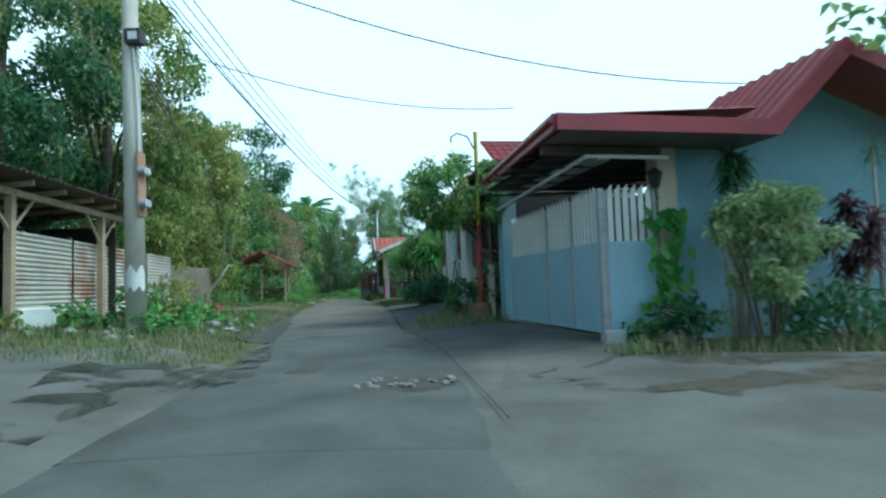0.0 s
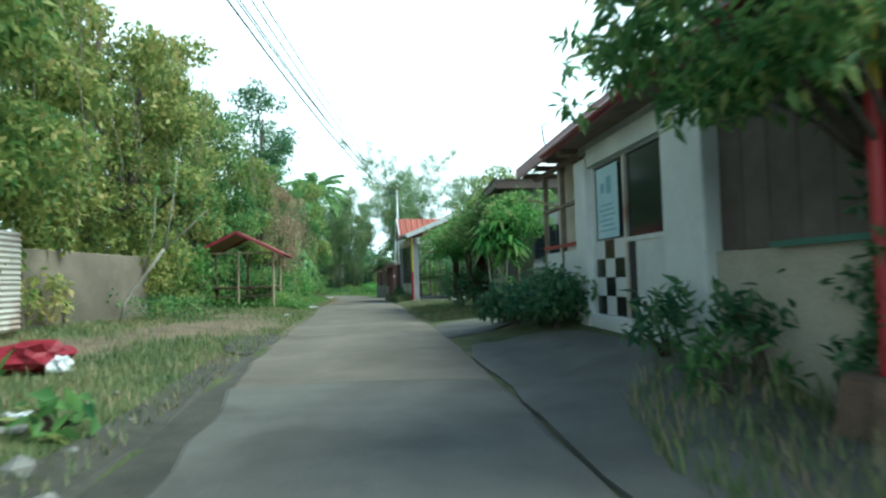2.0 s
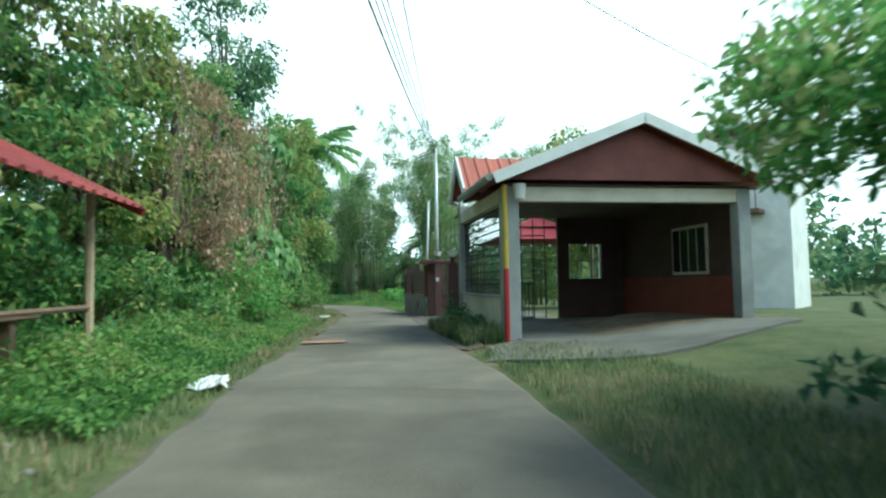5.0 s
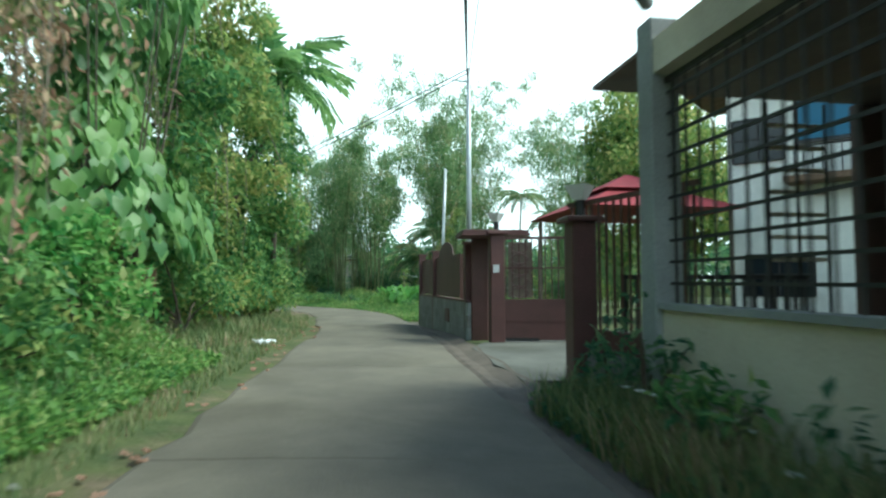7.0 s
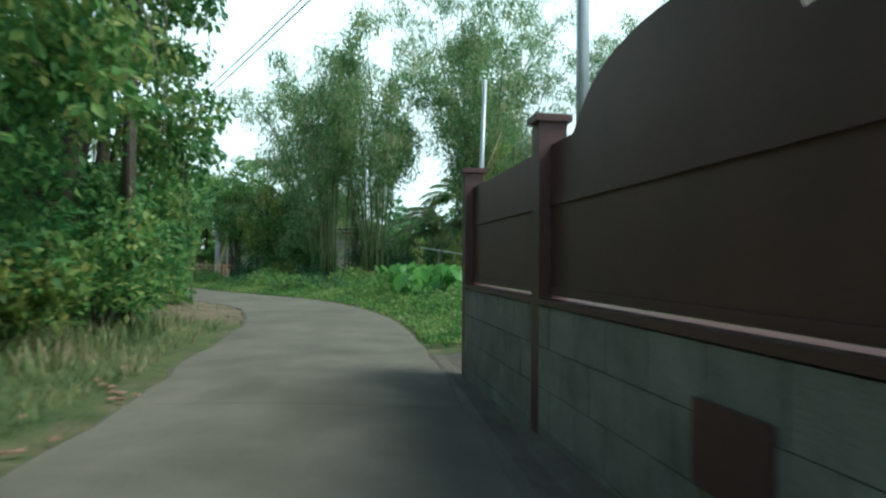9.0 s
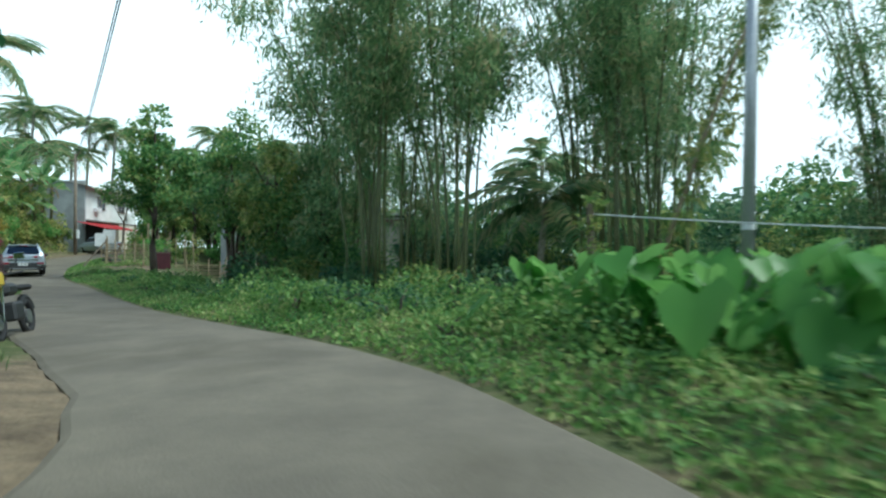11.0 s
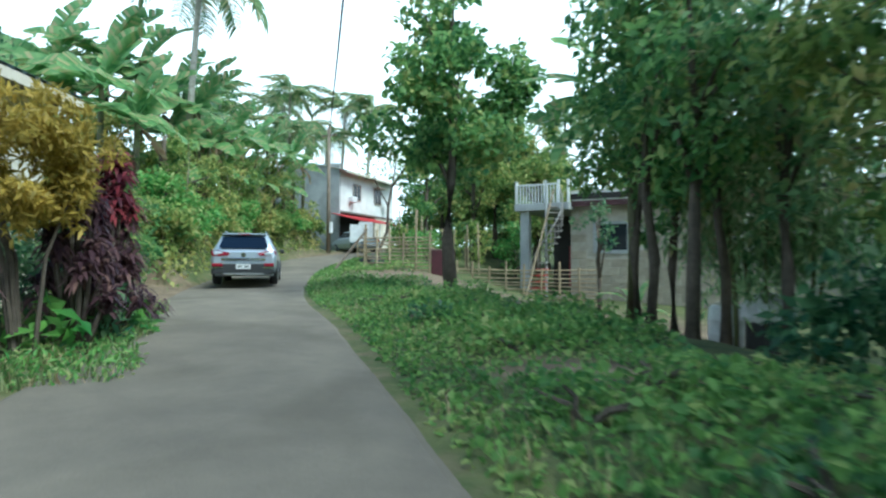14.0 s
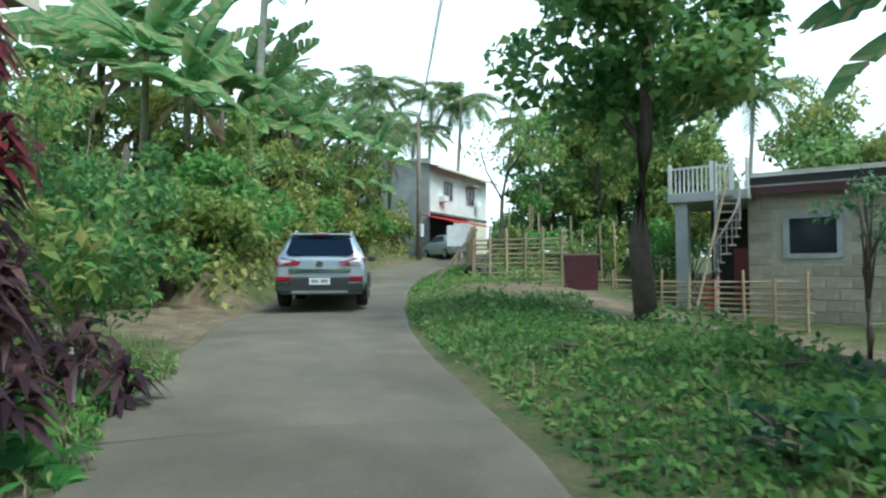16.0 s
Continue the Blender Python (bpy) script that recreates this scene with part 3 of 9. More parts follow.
# lane of cast concrete slabs
road = thing("road", pose(0, 0, 0), "narrow grey concrete village lane with worn slabs", "road", kind="structure")
arc = np.r_[0, np.cumsum(np.hypot(*np.diff(MID, axis=0).T))]
rr = random.Random(3)
s = 0.0
while s < arc[-1] - 1:
    ln = 4.5 if s < 70 else 9.0
    bm = bmesh.new()
    rows = []
    n = 7 if s < 70 else 13
    for k in range(n):
        q = min(s + 0.004 + (ln - 0.008) * k / (n - 1), arc[-1])
        lx, ly = np.interp(q, arc, L_LINE[:, 0]), np.interp(q, arc, L_LINE[:, 1])
        rx, ry = np.interp(q, arc, R_LINE[:, 0]), np.interp(q, arc, R_LINE[:, 1])
        jl, jr = rr.uniform(-0.09, 0.06), rr.uniform(-0.03, 0.02)
        row = []
        for c in (0.0, 0.02, 0.3, 0.5, 0.7, 0.98, 1.0):
            x, y = lx + (rx - lx) * c, ly + (ry - ly) * c
            if c < 0.05:
                x -= jl
            if c > 0.95:
                x += jr
            z = float(level((ly + ry) / 2)) + 0.03 * (1 - (2 * c - 1) ** 2)
            edge = c in (0.0, 1.0)
            row.append(bm.verts.new((x, y, z - (0.02 if edge else 0.0))))
        lo = [bm.verts.new((row[0].co.x, row[0].co.y, row[0].co.z - 0.16)), bm.verts.new((row[-1].co.x, row[-1].co.y, row[-1].co.z - 0.16))]
        rows.append((row, lo))
    for (a, la), (b, lb) in zip(rows, rows[1:]):
        for i in range(6):
            bm.faces.new((a[i], a[i + 1], b[i + 1], b[i]))
        bm.faces.new((la[0], a[0], b[0], lb[0]))
        bm.faces.new((a[-1], la[1], lb[1], b[-1]))
    for (a, la), flip in ((rows[0], False), (rows[-1], True)):
        f = [la[0], *a, la[1]]
        bm.faces.new(f[::-1] if flip else f)
    bmesh.ops.recalc_face_normals(bm, faces=bm.faces)
    # First slabs get the shaded tone, then a step between, then the plain concrete
    part("slab", bm, M_CONC_SHADE if s < 26 else M_CONC_MID if s < 31 else M_CONC, road)
    s += ln


def patch(name, outline, lift, thick, material, label, category, kind="", seed=0, jag=0.12, parent=None):
    """A low irregular slab or puddle lying on the ground, from a plan outline."""
    r = random.Random(seed)
    pts = resample(outline + outline[:1], 5)[:-1]
    bm = bmesh.new()
    cx, cy = pts.mean(0)
    top, mid = [], []
    for x, y in pts:
        j = 1 + r.uniform(-jag, jag)
        x, y = cx + (x - cx) * j, cy + (y - cy) * j
        zz = max(gz(x, y), -9) + lift
        top.append(bm.verts.new((x, y, zz)))
        xm, ym = cx + (x - cx) * 0.5, cy + (y - cy) * 0.5
        mid.append(bm.verts.new((xm, ym, gz(xm, ym) + lift)))
    low = [bm.verts.new((v.co.x, v.co.y, v.co.z - thick)) for v in top]
    c = bm.verts.new((cx, cy, gz(cx, cy) + lift))
    n = len(top)
    for i in range(n):
        k = (i + 1) % n
        bm.faces.new((top[i], top[k], mid[k], mid[i]))
        bm.faces.new((mid[i], mid[k], c))
        bm.faces.new((low[i], low[k], top[k], top[i]))
    bmesh.ops.recalc_face_normals(bm, faces=bm.faces)
    ob = link(name, bm, material, parent)
    return tagged(ob, label, category, "", kind)


# ---- foliage ----
def leaves(rng, centres, length, width, droop=0.35, face=None, spread=1.0, jitter=0.35):
    """Vertices and triangles of folded leaves at the given points."""
    n = len(centres)
    d = rng.normal(size=(n, 3)) * spread
    if face is not None:
        d += face
    d[:, 2] -= droop
    d /= np.linalg.norm(d, axis=1, keepdims=True) + 1e-9
    side = np.cross(d, rng.normal(size=(n, 3)) * 0.5 + np.array([0, 0, 1.0]))
    side /= np.linalg.norm(side, axis=1, keepdims=True) + 1e-9
    up = np.cross(side, d)
    sc = (1 + jitter * rng.uniform(-1, 1, (n, 1)))
    ln, wd = length * sc, width * sc
    v = np.empty((n, 4, 3))
    v[:, 0] = centres
    v[:, 1] = centres + d * ln * 0.45 + side * wd * 0.5 + up * wd * 0.18
    v[:, 2] = centres + d * ln - up * ln * 0.12
    v[:, 3] = centres + d * ln * 0.45 - side * wd * 0.5 + up * wd * 0.18
    base = np.arange(n)[:, None] * 4
    f = np.concatenate([base + [0, 1, 2], base + [0, 2, 3]])
    return v.reshape(-1, 3), f


def crown(name, rng, clumps, per, length, width, material, parent, droop=0.35, label=""):
    """Leaves in clumps: rows of x, y, z, radius; denser on the outside."""
    pts = []
    for x, y, z, r in clumps:
        k = max(4, int(per * r * r))
        q = rng.normal(size=(k, 3))
        q /= np.linalg.norm(q, axis=1, keepdims=True)
        q *= (rng.uniform(0.25, 1.0, (k, 1)) ** 0.5) * r
        q[:, 2] *= 0.75
        pts.append(q + (x, y, z))
    v, f = leaves(rng, np.concatenate(pts), length, width, droop)
    return npmesh(name, v, f, material, parent, label)


def tree(name, x, y, height, radius, material, label, seed, trunk_r=0.16, base=0.3, leaf=(0.2, 0.1), per=130, n_clumps=26, bark=None, lean=(0, 0), squash=1.0, limbs=7, category="tree"):
    rng = np.random.default_rng(seed)
    z0 = gz(x, y)
    t = thing(name, pose(x, y, z0), label, category)
    fork = height * base + 0.5
    top = Vector((lean[0], lean[1], height * 0.8))
    bm = bmesh.new()
    pts = [Vector((0, 0, -0.15))] + [Vector((top.x * k / 5 + rng.normal() * 0.06, top.y * k / 5 + rng.normal() * 0.06, top.z * k / 5)) for k in range(1, 6)]
    tube(bm, pts, [trunk_r * 1.25] + [trunk_r * (1 - 0.17 * k) for k in range(5)], 8)
    part("trunk", bm, bark or M_BARK, t, smooth=True)
    cz = (height + fork) / 2
    hz = (height - fork) / 2
    clumps = []
    for i in range(n_clumps):
        q = rng.normal(size=3)
        q /= np.linalg.norm(q)
        rad = rng.uniform(0.45, 0.92)
        w = 1.0 - 0.35 * max(q[2], 0)
        clumps.append((lean[0] * 0.7 + q[0] * radius * rad * w, lean[1] * 0.7 + q[1] * radius * rad * w, cz + q[2] * hz * rad * squash, radius * rng.uniform(0.2, 0.4)))
    for i in range(limbs):
        c = clumps[i]
        st = pts[2 + i % 3]
        mid = st.lerp(Vector(c[:3]), 0.5) + Vector((0, 0, 0.15 * radius))
        bm = bmesh.new()
        tube(bm, [st, mid, Vector(c[:3])], [trunk_r * 0.5, trunk_r * 0.32, trunk_r * 0.1], 6)
        part("limb", bm, bark or M_BARK, t, smooth=True)
    crown("crown", rng, clumps, per, leaf[0], leaf[1], material, t)
    return t


def shrub(name, x, y, height, radius, material, label, seed, leaf=(0.14, 0.07), per=260, n_clumps=12, category="shrub", droop=0.2, sink=0.0):
    rng = np.random.default_rng(seed)
    z0 = gz(x, y)
    t = thing(name, pose(x, y, z0), label, category)
    clumps = []
    for i in range(n_clumps):
        a, r = rng.uniform(0, 6.283), radius * math.sqrt(rng.uniform(0, 0.75))
        zz = rng.uniform(0.25, 0.85) * height * (1 - 0.4 * (r / radius) ** 2)
        clumps.append((r * math.cos(a), r * math.sin(a), zz, min(radius, height) * rng.uniform(0.28, 0.45)))
    for i in range(4):
        c = clumps[i]
        part("stem", T([(rng.normal() * 0.08, rng.normal() * 0.08, -0.1), (c[0] * 0.4, c[1] * 0.4, c[2] * 0.6), c[:3]], [0.03, 0.022, 0.008], 5), M_BARK, t)
    crown("foliage", rng, clumps, per, leaf[0], leaf[1], material, t, droop)
    return t


def bamboo(x, y, height, n_culms, seed, spread=0.9, label="tall green bamboo clump with arching culms", per=1.0, leafy=0.35, reach=0.35):
    rng = np.random.default_rng(seed)
    t = thing("bamboo_clump", pose(x, y, gz(x, y)), label, "bamboo")
    pts_all = []
    for i in range(n_culms):
        a = rng.uniform(0, 6.283)
        r = spread * math.sqrt(rng.uniform(0, 1))
        h = height * rng.uniform(0.65, 1.0)
        out = h * reach * rng.uniform(0.2, 1.0)
        b0 = Vector((r * math.cos(a), r * math.sin(a), -0.1))
        a2 = a + rng.normal() * 0.5
        pl = []
        for k in range(7):
            u = k / 6
            pl.append(b0 + Vector((math.cos(a2) * out * u**2.2, math.sin(a2) * out * u**2.2, h * (u - 0.16 * u**3))))
        part("culm", T(pl, [0.045, 0.045, 0.04, 0.034, 0.026, 0.016, 0.006], 6), M_CULM, t, smooth=True)
        for k in range(int(8 * per)):
            u = rng.uniform(leafy, 1.0)
            j = min(int(u * 6), 5)
            c = pl[j].lerp(pl[j + 1], u * 6 - j)
            rad = 0.3 + 0.75 * (1 - abs(u - 0.6))
            q = rng.normal(size=(100, 3)) * (rad * 0.36, rad * 0.36, rad * 0.34)
            pts_all.append(q + np.array(c) + (0, 0, -0.15) + rng.normal(size=3) * 0.4)
    v, f = leaves(rng, np.concatenate(pts_all), 0.27, 0.06, droop=0.9, spread=0.8)
    npmesh("foliage", v, f, L_BAMB, t)
    return t


def scatter(rng, n, test, lo, hi):
    """Random places in the rectangle lo..hi that pass the test."""
    p = rng.uniform(lo, hi, (n, 2))
    return p[test(p[:, 0], p[:, 1])]


def blades(name, rng, pts, h, w, material, label, bend=0.5, kind="stuff", category="grass"):
    n = len(pts)
    z = ground_z(pts[:, 0], pts[:, 1])
    a = rng.uniform(0, 6.283, n)
    hh = h * rng.uniform(0.5, 1.25, n)
    d = np.c_[np.cos(a), np.sin(a), np.zeros(n)]
    sd = np.c_[-np.sin(a), np.cos(a), np.zeros(n)] * (w * 0.5)
    base = np.c_[pts, z - 0.02]
    mid = base + d * (hh * bend * 0.3)[:, None] + np.c_[np.zeros((n, 2)), hh * 0.6]
    tip = base + d * (hh * bend)[:, None] + np.c_[np.zeros((n, 2)), hh]
    v = np.stack([base - sd, base + sd, mid + sd * 0.7, tip, mid - sd * 0.7], 1).reshape(-1, 3)
    b = np.arange(n)[:, None] * 5
    f = np.concatenate([b + [0, 1, 2], b + [0, 2, 4], b + [4, 2, 3]])
    return tagged(npmesh(name, v, f, material), label, category, kind=kind)
# ---- house with the pale gate ----
def picket_panel(t, m, width, h0=0.08, hmid=1.42, htop=2.22, pickets=7):
    """One sheet-steel gate leaf with pickets above; local x along the leaf."""
    leafp = part("gate_leaf", B(0.03, width - 0.03, -0.012, 0.012, h0 + 0.06, hmid - 0.03), M_GATE, t)
    leafp.matrix_local = m
    for nm, a in (("stile", (0, 0.045, -0.025, 0.025, h0, htop)), ("stile", (width - 0.045, width, -0.025, 0.025, h0, htop)),
                  ("rail", (0.045, width - 0.045, -0.022, 0.022, h0, h0 + 0.06)), ("rail", (0.045, width - 0.045, -0.022, 0.022, hmid - 0.03, hmid + 0.03))):
        o = part(nm, B(*a, bev=0.004), M_GATEDARK if nm == "stile" else M_GATE, leafp)
    for i in range(pickets):
        x = 0.045 + (width - 0.09) * (i + 0.5) / pickets
        bm = bmesh.new()
        w = (width - 0.09) / pickets * 0.34
        vs = box(bm, x - w, x + w, -0.008, 0.008, hmid + 0.03, htop + 0.05)
        for v in vs:
            if v.co.z > htop:
                v.co.z += (v.co.x - x) / w * 0.05
        part("picket", bm, M_WHITE, leafp)
    return leafp


H1 = pose(2.42, 8.95, 0.02, 0, 0, 12)
gate = thing("driveway_gate", H1, "pale blue sheet-steel driveway gate with tall pickets, closed", "gate")
for y0, w_, k_ in ((0.06, 1.08, 7), (1.16, 1.22, 7), (2.4, 2.4, 14)):
    picket_panel(gate, pose(y0 * 0.044, y0, 0, 0, 0, 87.5), w_, pickets=k_)
picket_panel(gate, pose(0.05, 0, 0), 0.86, pickets=6)
part("post", B(-0.04, 0.04, -0.04, 0.04, -0.05, 2.25), M_GATEDARK, gate)
pier = tagged(link("concrete_pier", B(2.3, 2.62, 8.55, 8.85, -0.3, 0.18, bev=0.03), M_GREYWALL), "low rough concrete pier at the foot of the gate", "pier")

house1 = thing("house_with_carport", H1, "blue-grey rendered bungalow with red metal roof and dark carport", "house")
part("column", B(0.02, 0.36, 4.86, 5.2, -0.2, 2.95, bev=0.01), M_BLUEWALL, house1, "blue-grey column")
part("column", B(0.95, 1.28, -0.05, 0.27, -0.2, 3.0, bev=0.01), M_BEIGE, house1, "beige column")
part("wall", B(1.28, 11, 0.1, 0.26, -0.3, 3.1), M_BLUEWALL, house1)
# Inner carport walls near-black: the shade in there is put into their colour
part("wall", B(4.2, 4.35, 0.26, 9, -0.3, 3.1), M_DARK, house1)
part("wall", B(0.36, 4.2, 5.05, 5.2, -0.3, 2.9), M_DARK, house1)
part("floor", B(0.05, 4.2, 0.3, 5.05, -0.2, 0.04), M_DRIVE, house1)
bm = bmesh.new()
for v in [(2.35, 0.12, 3.1), (6.6, 0.12, 3.1), (3.5, 0.12, 4.2)]:
    bm.verts.new(v)
for v in [(2.35, 0.24, 3.1), (6.6, 0.24, 3.1), (3.5, 0.24, 4.2)]:
    bm.verts.new(v)
bm.verts.ensure_lookup_table()
vv = bm.verts
for f in ((0, 1, 2), (5, 4, 3), (0, 3, 4, 1), (1, 4, 5, 2), (2, 5, 3, 0)):
    bm.faces.new([vv[i] for i in f])
part("gable", bm, M_BLUEWALL, house1)
bm = bmesh.new()
ribbed(bm, (-0.55, 4.2, 3.16), (-0.53, -5.2, -0.1), (3.1, 0, 0.2), 18)
part("carport_roof", bm, M_REDROOF, house1)
bm = bmesh.new()
ribbed(bm, (2.2, 1.9, 3.08), (0, -2.9, 0), (1.32, 0, 1.25), 10)
part("roof", bm, M_REDROOF, house1)
bm = bmesh.new()
ribbed(bm, (7.6, -1.0, 2.9), (0, 2.9, 0), (-4.1, 0, 1.42), 10)
part("roof", bm, M_REDROOF, house1)
bm = bmesh.new()
box(bm, -0.03, 0.02, 0, 5.25, -0.2, 0.02, m=pose(-1.1, -1.02, 3.05, 1.1, 0, -5.8))
part("fascia", bm, M_MAROON, house1)
part("gutter", T([(-1.14, -1.04, 2.98), (-0.6, 4.2, 3.08)], 0.05, 8), M_MAROON, house1)
# Sheet added near-black for the shade under the roof
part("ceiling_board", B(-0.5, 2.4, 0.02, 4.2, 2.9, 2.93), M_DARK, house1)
part("fascia", B(-1.1, 2.3, -1.1, -1.05, 2.84, 3.06), M_MAROON, house1)
bm = bmesh.new()
box(bm, 0, 1.84, -0.03, 0.03, -0.2, 0.03, m=pose(2.2, -1.05, 3.06, 0, -43.4, 0))
box(bm, 0, 4.3, -0.03, 0.03, -0.2, 0.03, m=pose(3.5, -1.05, 4.31, 0, 19.1, 0))
part("verge", bm, M_MAROON, house1)
# Soffit in the dark rust tone: the eave's shadow is put into its colour
part("soffit", B(-0.94, 2.4, -1.04, 0.0, 2.88, 2.9), M_RUSTROOF, house1)
part("beam", B(0.0, 0.2, 0.0, 4.86, 2.68, 2.86), M_GREYWALL, house1)
# Front beam takes the same dark tone for the eave shadow
part("beam", B(-0.9, 1.0, -0.1, 0.05, 2.76, 2.86), M_RUSTROOF, house1)
part("brace", T([(-0.1, 4.8, 2.56), (-0.35, -0.35, 2.66), (0.95, -0.35, 2.66)], 0.03, 6), M_WHITE, house1)
# Trusses coloured near-black, as shaded silhouettes
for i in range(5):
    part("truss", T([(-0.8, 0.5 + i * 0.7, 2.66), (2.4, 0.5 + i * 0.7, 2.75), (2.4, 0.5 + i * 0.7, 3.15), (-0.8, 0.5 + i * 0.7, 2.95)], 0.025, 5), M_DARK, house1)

# ---- house with the checkered tiles ----
H2 = pose(0.86, 16.26, 0.1, 0, 0, 8)
house2 = thing("shop_house", H2, "white painted roadside shop house with checkered tiles and maroon eave", "house")
part("column", B(-0.12, 0.25, 0.4, 1.26, -0.3, 2.9, bev=0.015), M_WHITE, house2, "broad white end pier")
part("column", B(-0.12, 0.25, 3.72, 4.2, -0.3, 2.9, bev=0.015), M_WHITE, house2)
part("beam", B(-0.08, 0.2, 1.26, 3.72, 2.75, 3.02), M_WHITE, house2)
part("kerb", B(-0.1, 0.15, 1.26, 3.72, -0.3, 0.46, bev=0.01), M_WHITE, house2)
# glazed shop front: frame, mullion, transom, panes and panels
front = part("shop_window", B(-0.01, 0.05, 1.26, 1.33, 0.46, 2.75), M_WHITE, house2, "white framed shop window with dark glass")
part("window_frame", B(-0.01, 0.05, 3.62, 3.72, 0.46, 2.75), M_WHITE, front)
part("window_frame", B(-0.02, 0.06, 2.47, 2.55, 0.46, 2.75), M_ZINC, front, "bare aluminium mullion")
part("window_frame", B(-0.02, 0.05, 1.33, 2.47, 1.5, 1.56), M_WHITE, front)
part("window_frame", B(-0.02, 0.05, 1.33, 3.62, 2.7, 2.75), M_GREYWALL, front)
part("window_glass", B(0.02, 0.03, 1.33, 2.47, 1.56, 2.7), M_GLASS, front)
part("window_glass", B(0.02, 0.03, 2.55, 3.62, 1.58, 2.7), M_GLASS, front)
part("lower_panel", B(0.0, 0.03, 1.33, 2.24, 0.46, 1.5), M_WHITE, front)
part("lower_panel", B(0.01, 0.035, 2.24, 2.47, 0.46, 1.5), M_DARK, front, "dark gap beside the white panel")
M_POSTER = mat("pale_blue_poster", (0.55, 0.72, 0.76), (0.45, 0.63, 0.7), 2.5, 0.5, 0.02)
M_INK = plain("faded_print", (0.22, 0.42, 0.5), 0.6)
notice = part("notice", B(-0.012, -0.006, 2.72, 3.5, 1.6, 2.66), M_POSTER, house2, "pale blue printed notice behind the glass")
for i in range(6):
    y0_ = 2.82 + 0.05 * (i % 3)
    part("print_bar", B(-0.016, -0.012, y0_, 3.4 - 0.07 * (i % 2), 1.7 + 0.075 * i, 1.725 + 0.075 * i), M_INK, notice)
part("print_block", B(-0.016, -0.012, 2.95, 3.12, 2.25, 2.5), M_INK, notice)
part("print_block", B(-0.016, -0.012, 3.2, 3.34, 2.28, 2.42), M_INK, notice)
white_t, black_t = plain("white_tile", (0.7, 0.71, 0.7), 0.2), plain("black_tile", (0.02, 0.02, 0.022), 0.2)
part("tile_backing", B(0.0, 0.03, 2.55, 3.62, 0.46, 1.58), M_GREYWALL, house2)
ts, th = 0.345, 0.274
tile_w = part("tile", B(-0.012, 0, 0, ts - 0.006, 0, th - 0.006), white_t, house2)
tile_b = part("tile", B(-0.012, 0, 0, ts - 0.006, 0, th - 0.006), black_t, house2)
tile_b.matrix_local = pose(-0.002, 2.565, 0.475)
tile_w.matrix_local = pose(-0.002, 2.565 + ts, 0.475)
for i in range(3):
    for k in range(4):
        if (i, k) not in ((0, 0), (1, 0)):
            again(tile_b if (i + k) % 2 == 0 else tile_w, house2, pose(-0.002, 2.565 + ts * i, 0.475 + th * k))
# boarded bay with low rendered wall nearer the gate
part("wall", B(0.0, 0.14, -1.9, 0.4, -0.3, 1.26), M_BEIGE, house2)
# Band above the boards near-black, standing in for shade below the eave
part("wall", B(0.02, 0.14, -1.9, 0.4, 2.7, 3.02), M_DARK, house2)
for k in range(6):
    part("board", B(0.05, 0.085, -1.88 + k * 0.378, -1.52 + k * 0.378, 1.27, 2.7), M_RUSTROOF, house2)
part("ledge", B(-0.06, 0.16, -1.9, -0.5, 1.26, 1.31), plain("dull_green_paint", (0.06, 0.16, 0.12), 0.6), house2, "dull green ledge board")
# timber lean-to at the far end
part("wall", B(0.35, 0.5, 4.2, 6.5, -0.3, 3.58), M_CREAM, house2)
# Upper strip near-black: shade of the roof space put into its colour
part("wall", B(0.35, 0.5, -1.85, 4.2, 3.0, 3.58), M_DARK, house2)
bm = bmesh.new()
vs = [bm.verts.new(p) for p in ((-0.1, 6.5, 3.4), (4.7, 6.5, 3.4), (2.3, 6.5, 4.34), (-0.1, 6.62, 3.4), (4.7, 6.62, 3.4), (2.3, 6.62, 4.34))]
for f in ((0, 1, 2), (5, 4, 3), (0, 3, 4, 1), (1, 4, 5, 2), (2, 5, 3, 0)):
    bm.faces.new([vs[i] for i in f])
part("gable", bm, M_GREYWALL, house2)
for y in (4.3, 5.3, 6.35):
    part("timber_post", B(0.02, 0.1, y, y + 0.08, -0.3, 3.15), M_TIMBER, house2)
part("timber_rail", B(0.02, 0.1, 4.2, 6.5, 1.58, 1.64), M_RED, house2, "red painted counter rail")
part("counter_panel", B(0.04, 0.09, 4.4, 6.4, 0.5, 1.5), M_WHITE, house2)
part("timber_rail", B(0.02, 0.1, 4.2, 6.5, 2.3, 2.36), M_TIMBER, house2)
part("prop", T([(0.0, 5.2, 2.3), (-0.25, 6.5, 2.62)], 0.025, 6), M_PALETIMBER, house2)
part("meter_box", B(-0.02, 0.06, 4.22, 4.36, 1.9, 2.1, bev=0.01), M_PAPER, house2)
for y in (4.4, 5.2, 6.0, 6.85):
    part("rafter", B(-0.25, 0.6, y, y + 0.07, 3.12, 3.22), M_TIMBER, house2)
part("purlin", B(-0.02, 0.08, 3.9, 6.95, 3.05, 3.12), M_TIMBER, house2)
# M_DARK inner walls carry the shade of the open bay in their colour
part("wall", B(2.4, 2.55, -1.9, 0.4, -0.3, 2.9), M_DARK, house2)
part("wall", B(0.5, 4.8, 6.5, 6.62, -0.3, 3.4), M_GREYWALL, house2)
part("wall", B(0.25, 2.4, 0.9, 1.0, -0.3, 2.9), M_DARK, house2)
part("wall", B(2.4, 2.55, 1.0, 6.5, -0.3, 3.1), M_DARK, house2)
part("eave_board", B(-0.02, 0.12, -1.9, 4.2, 3.02, 3.3), M_GREYWALL, house2)
bm = bmesh.new()
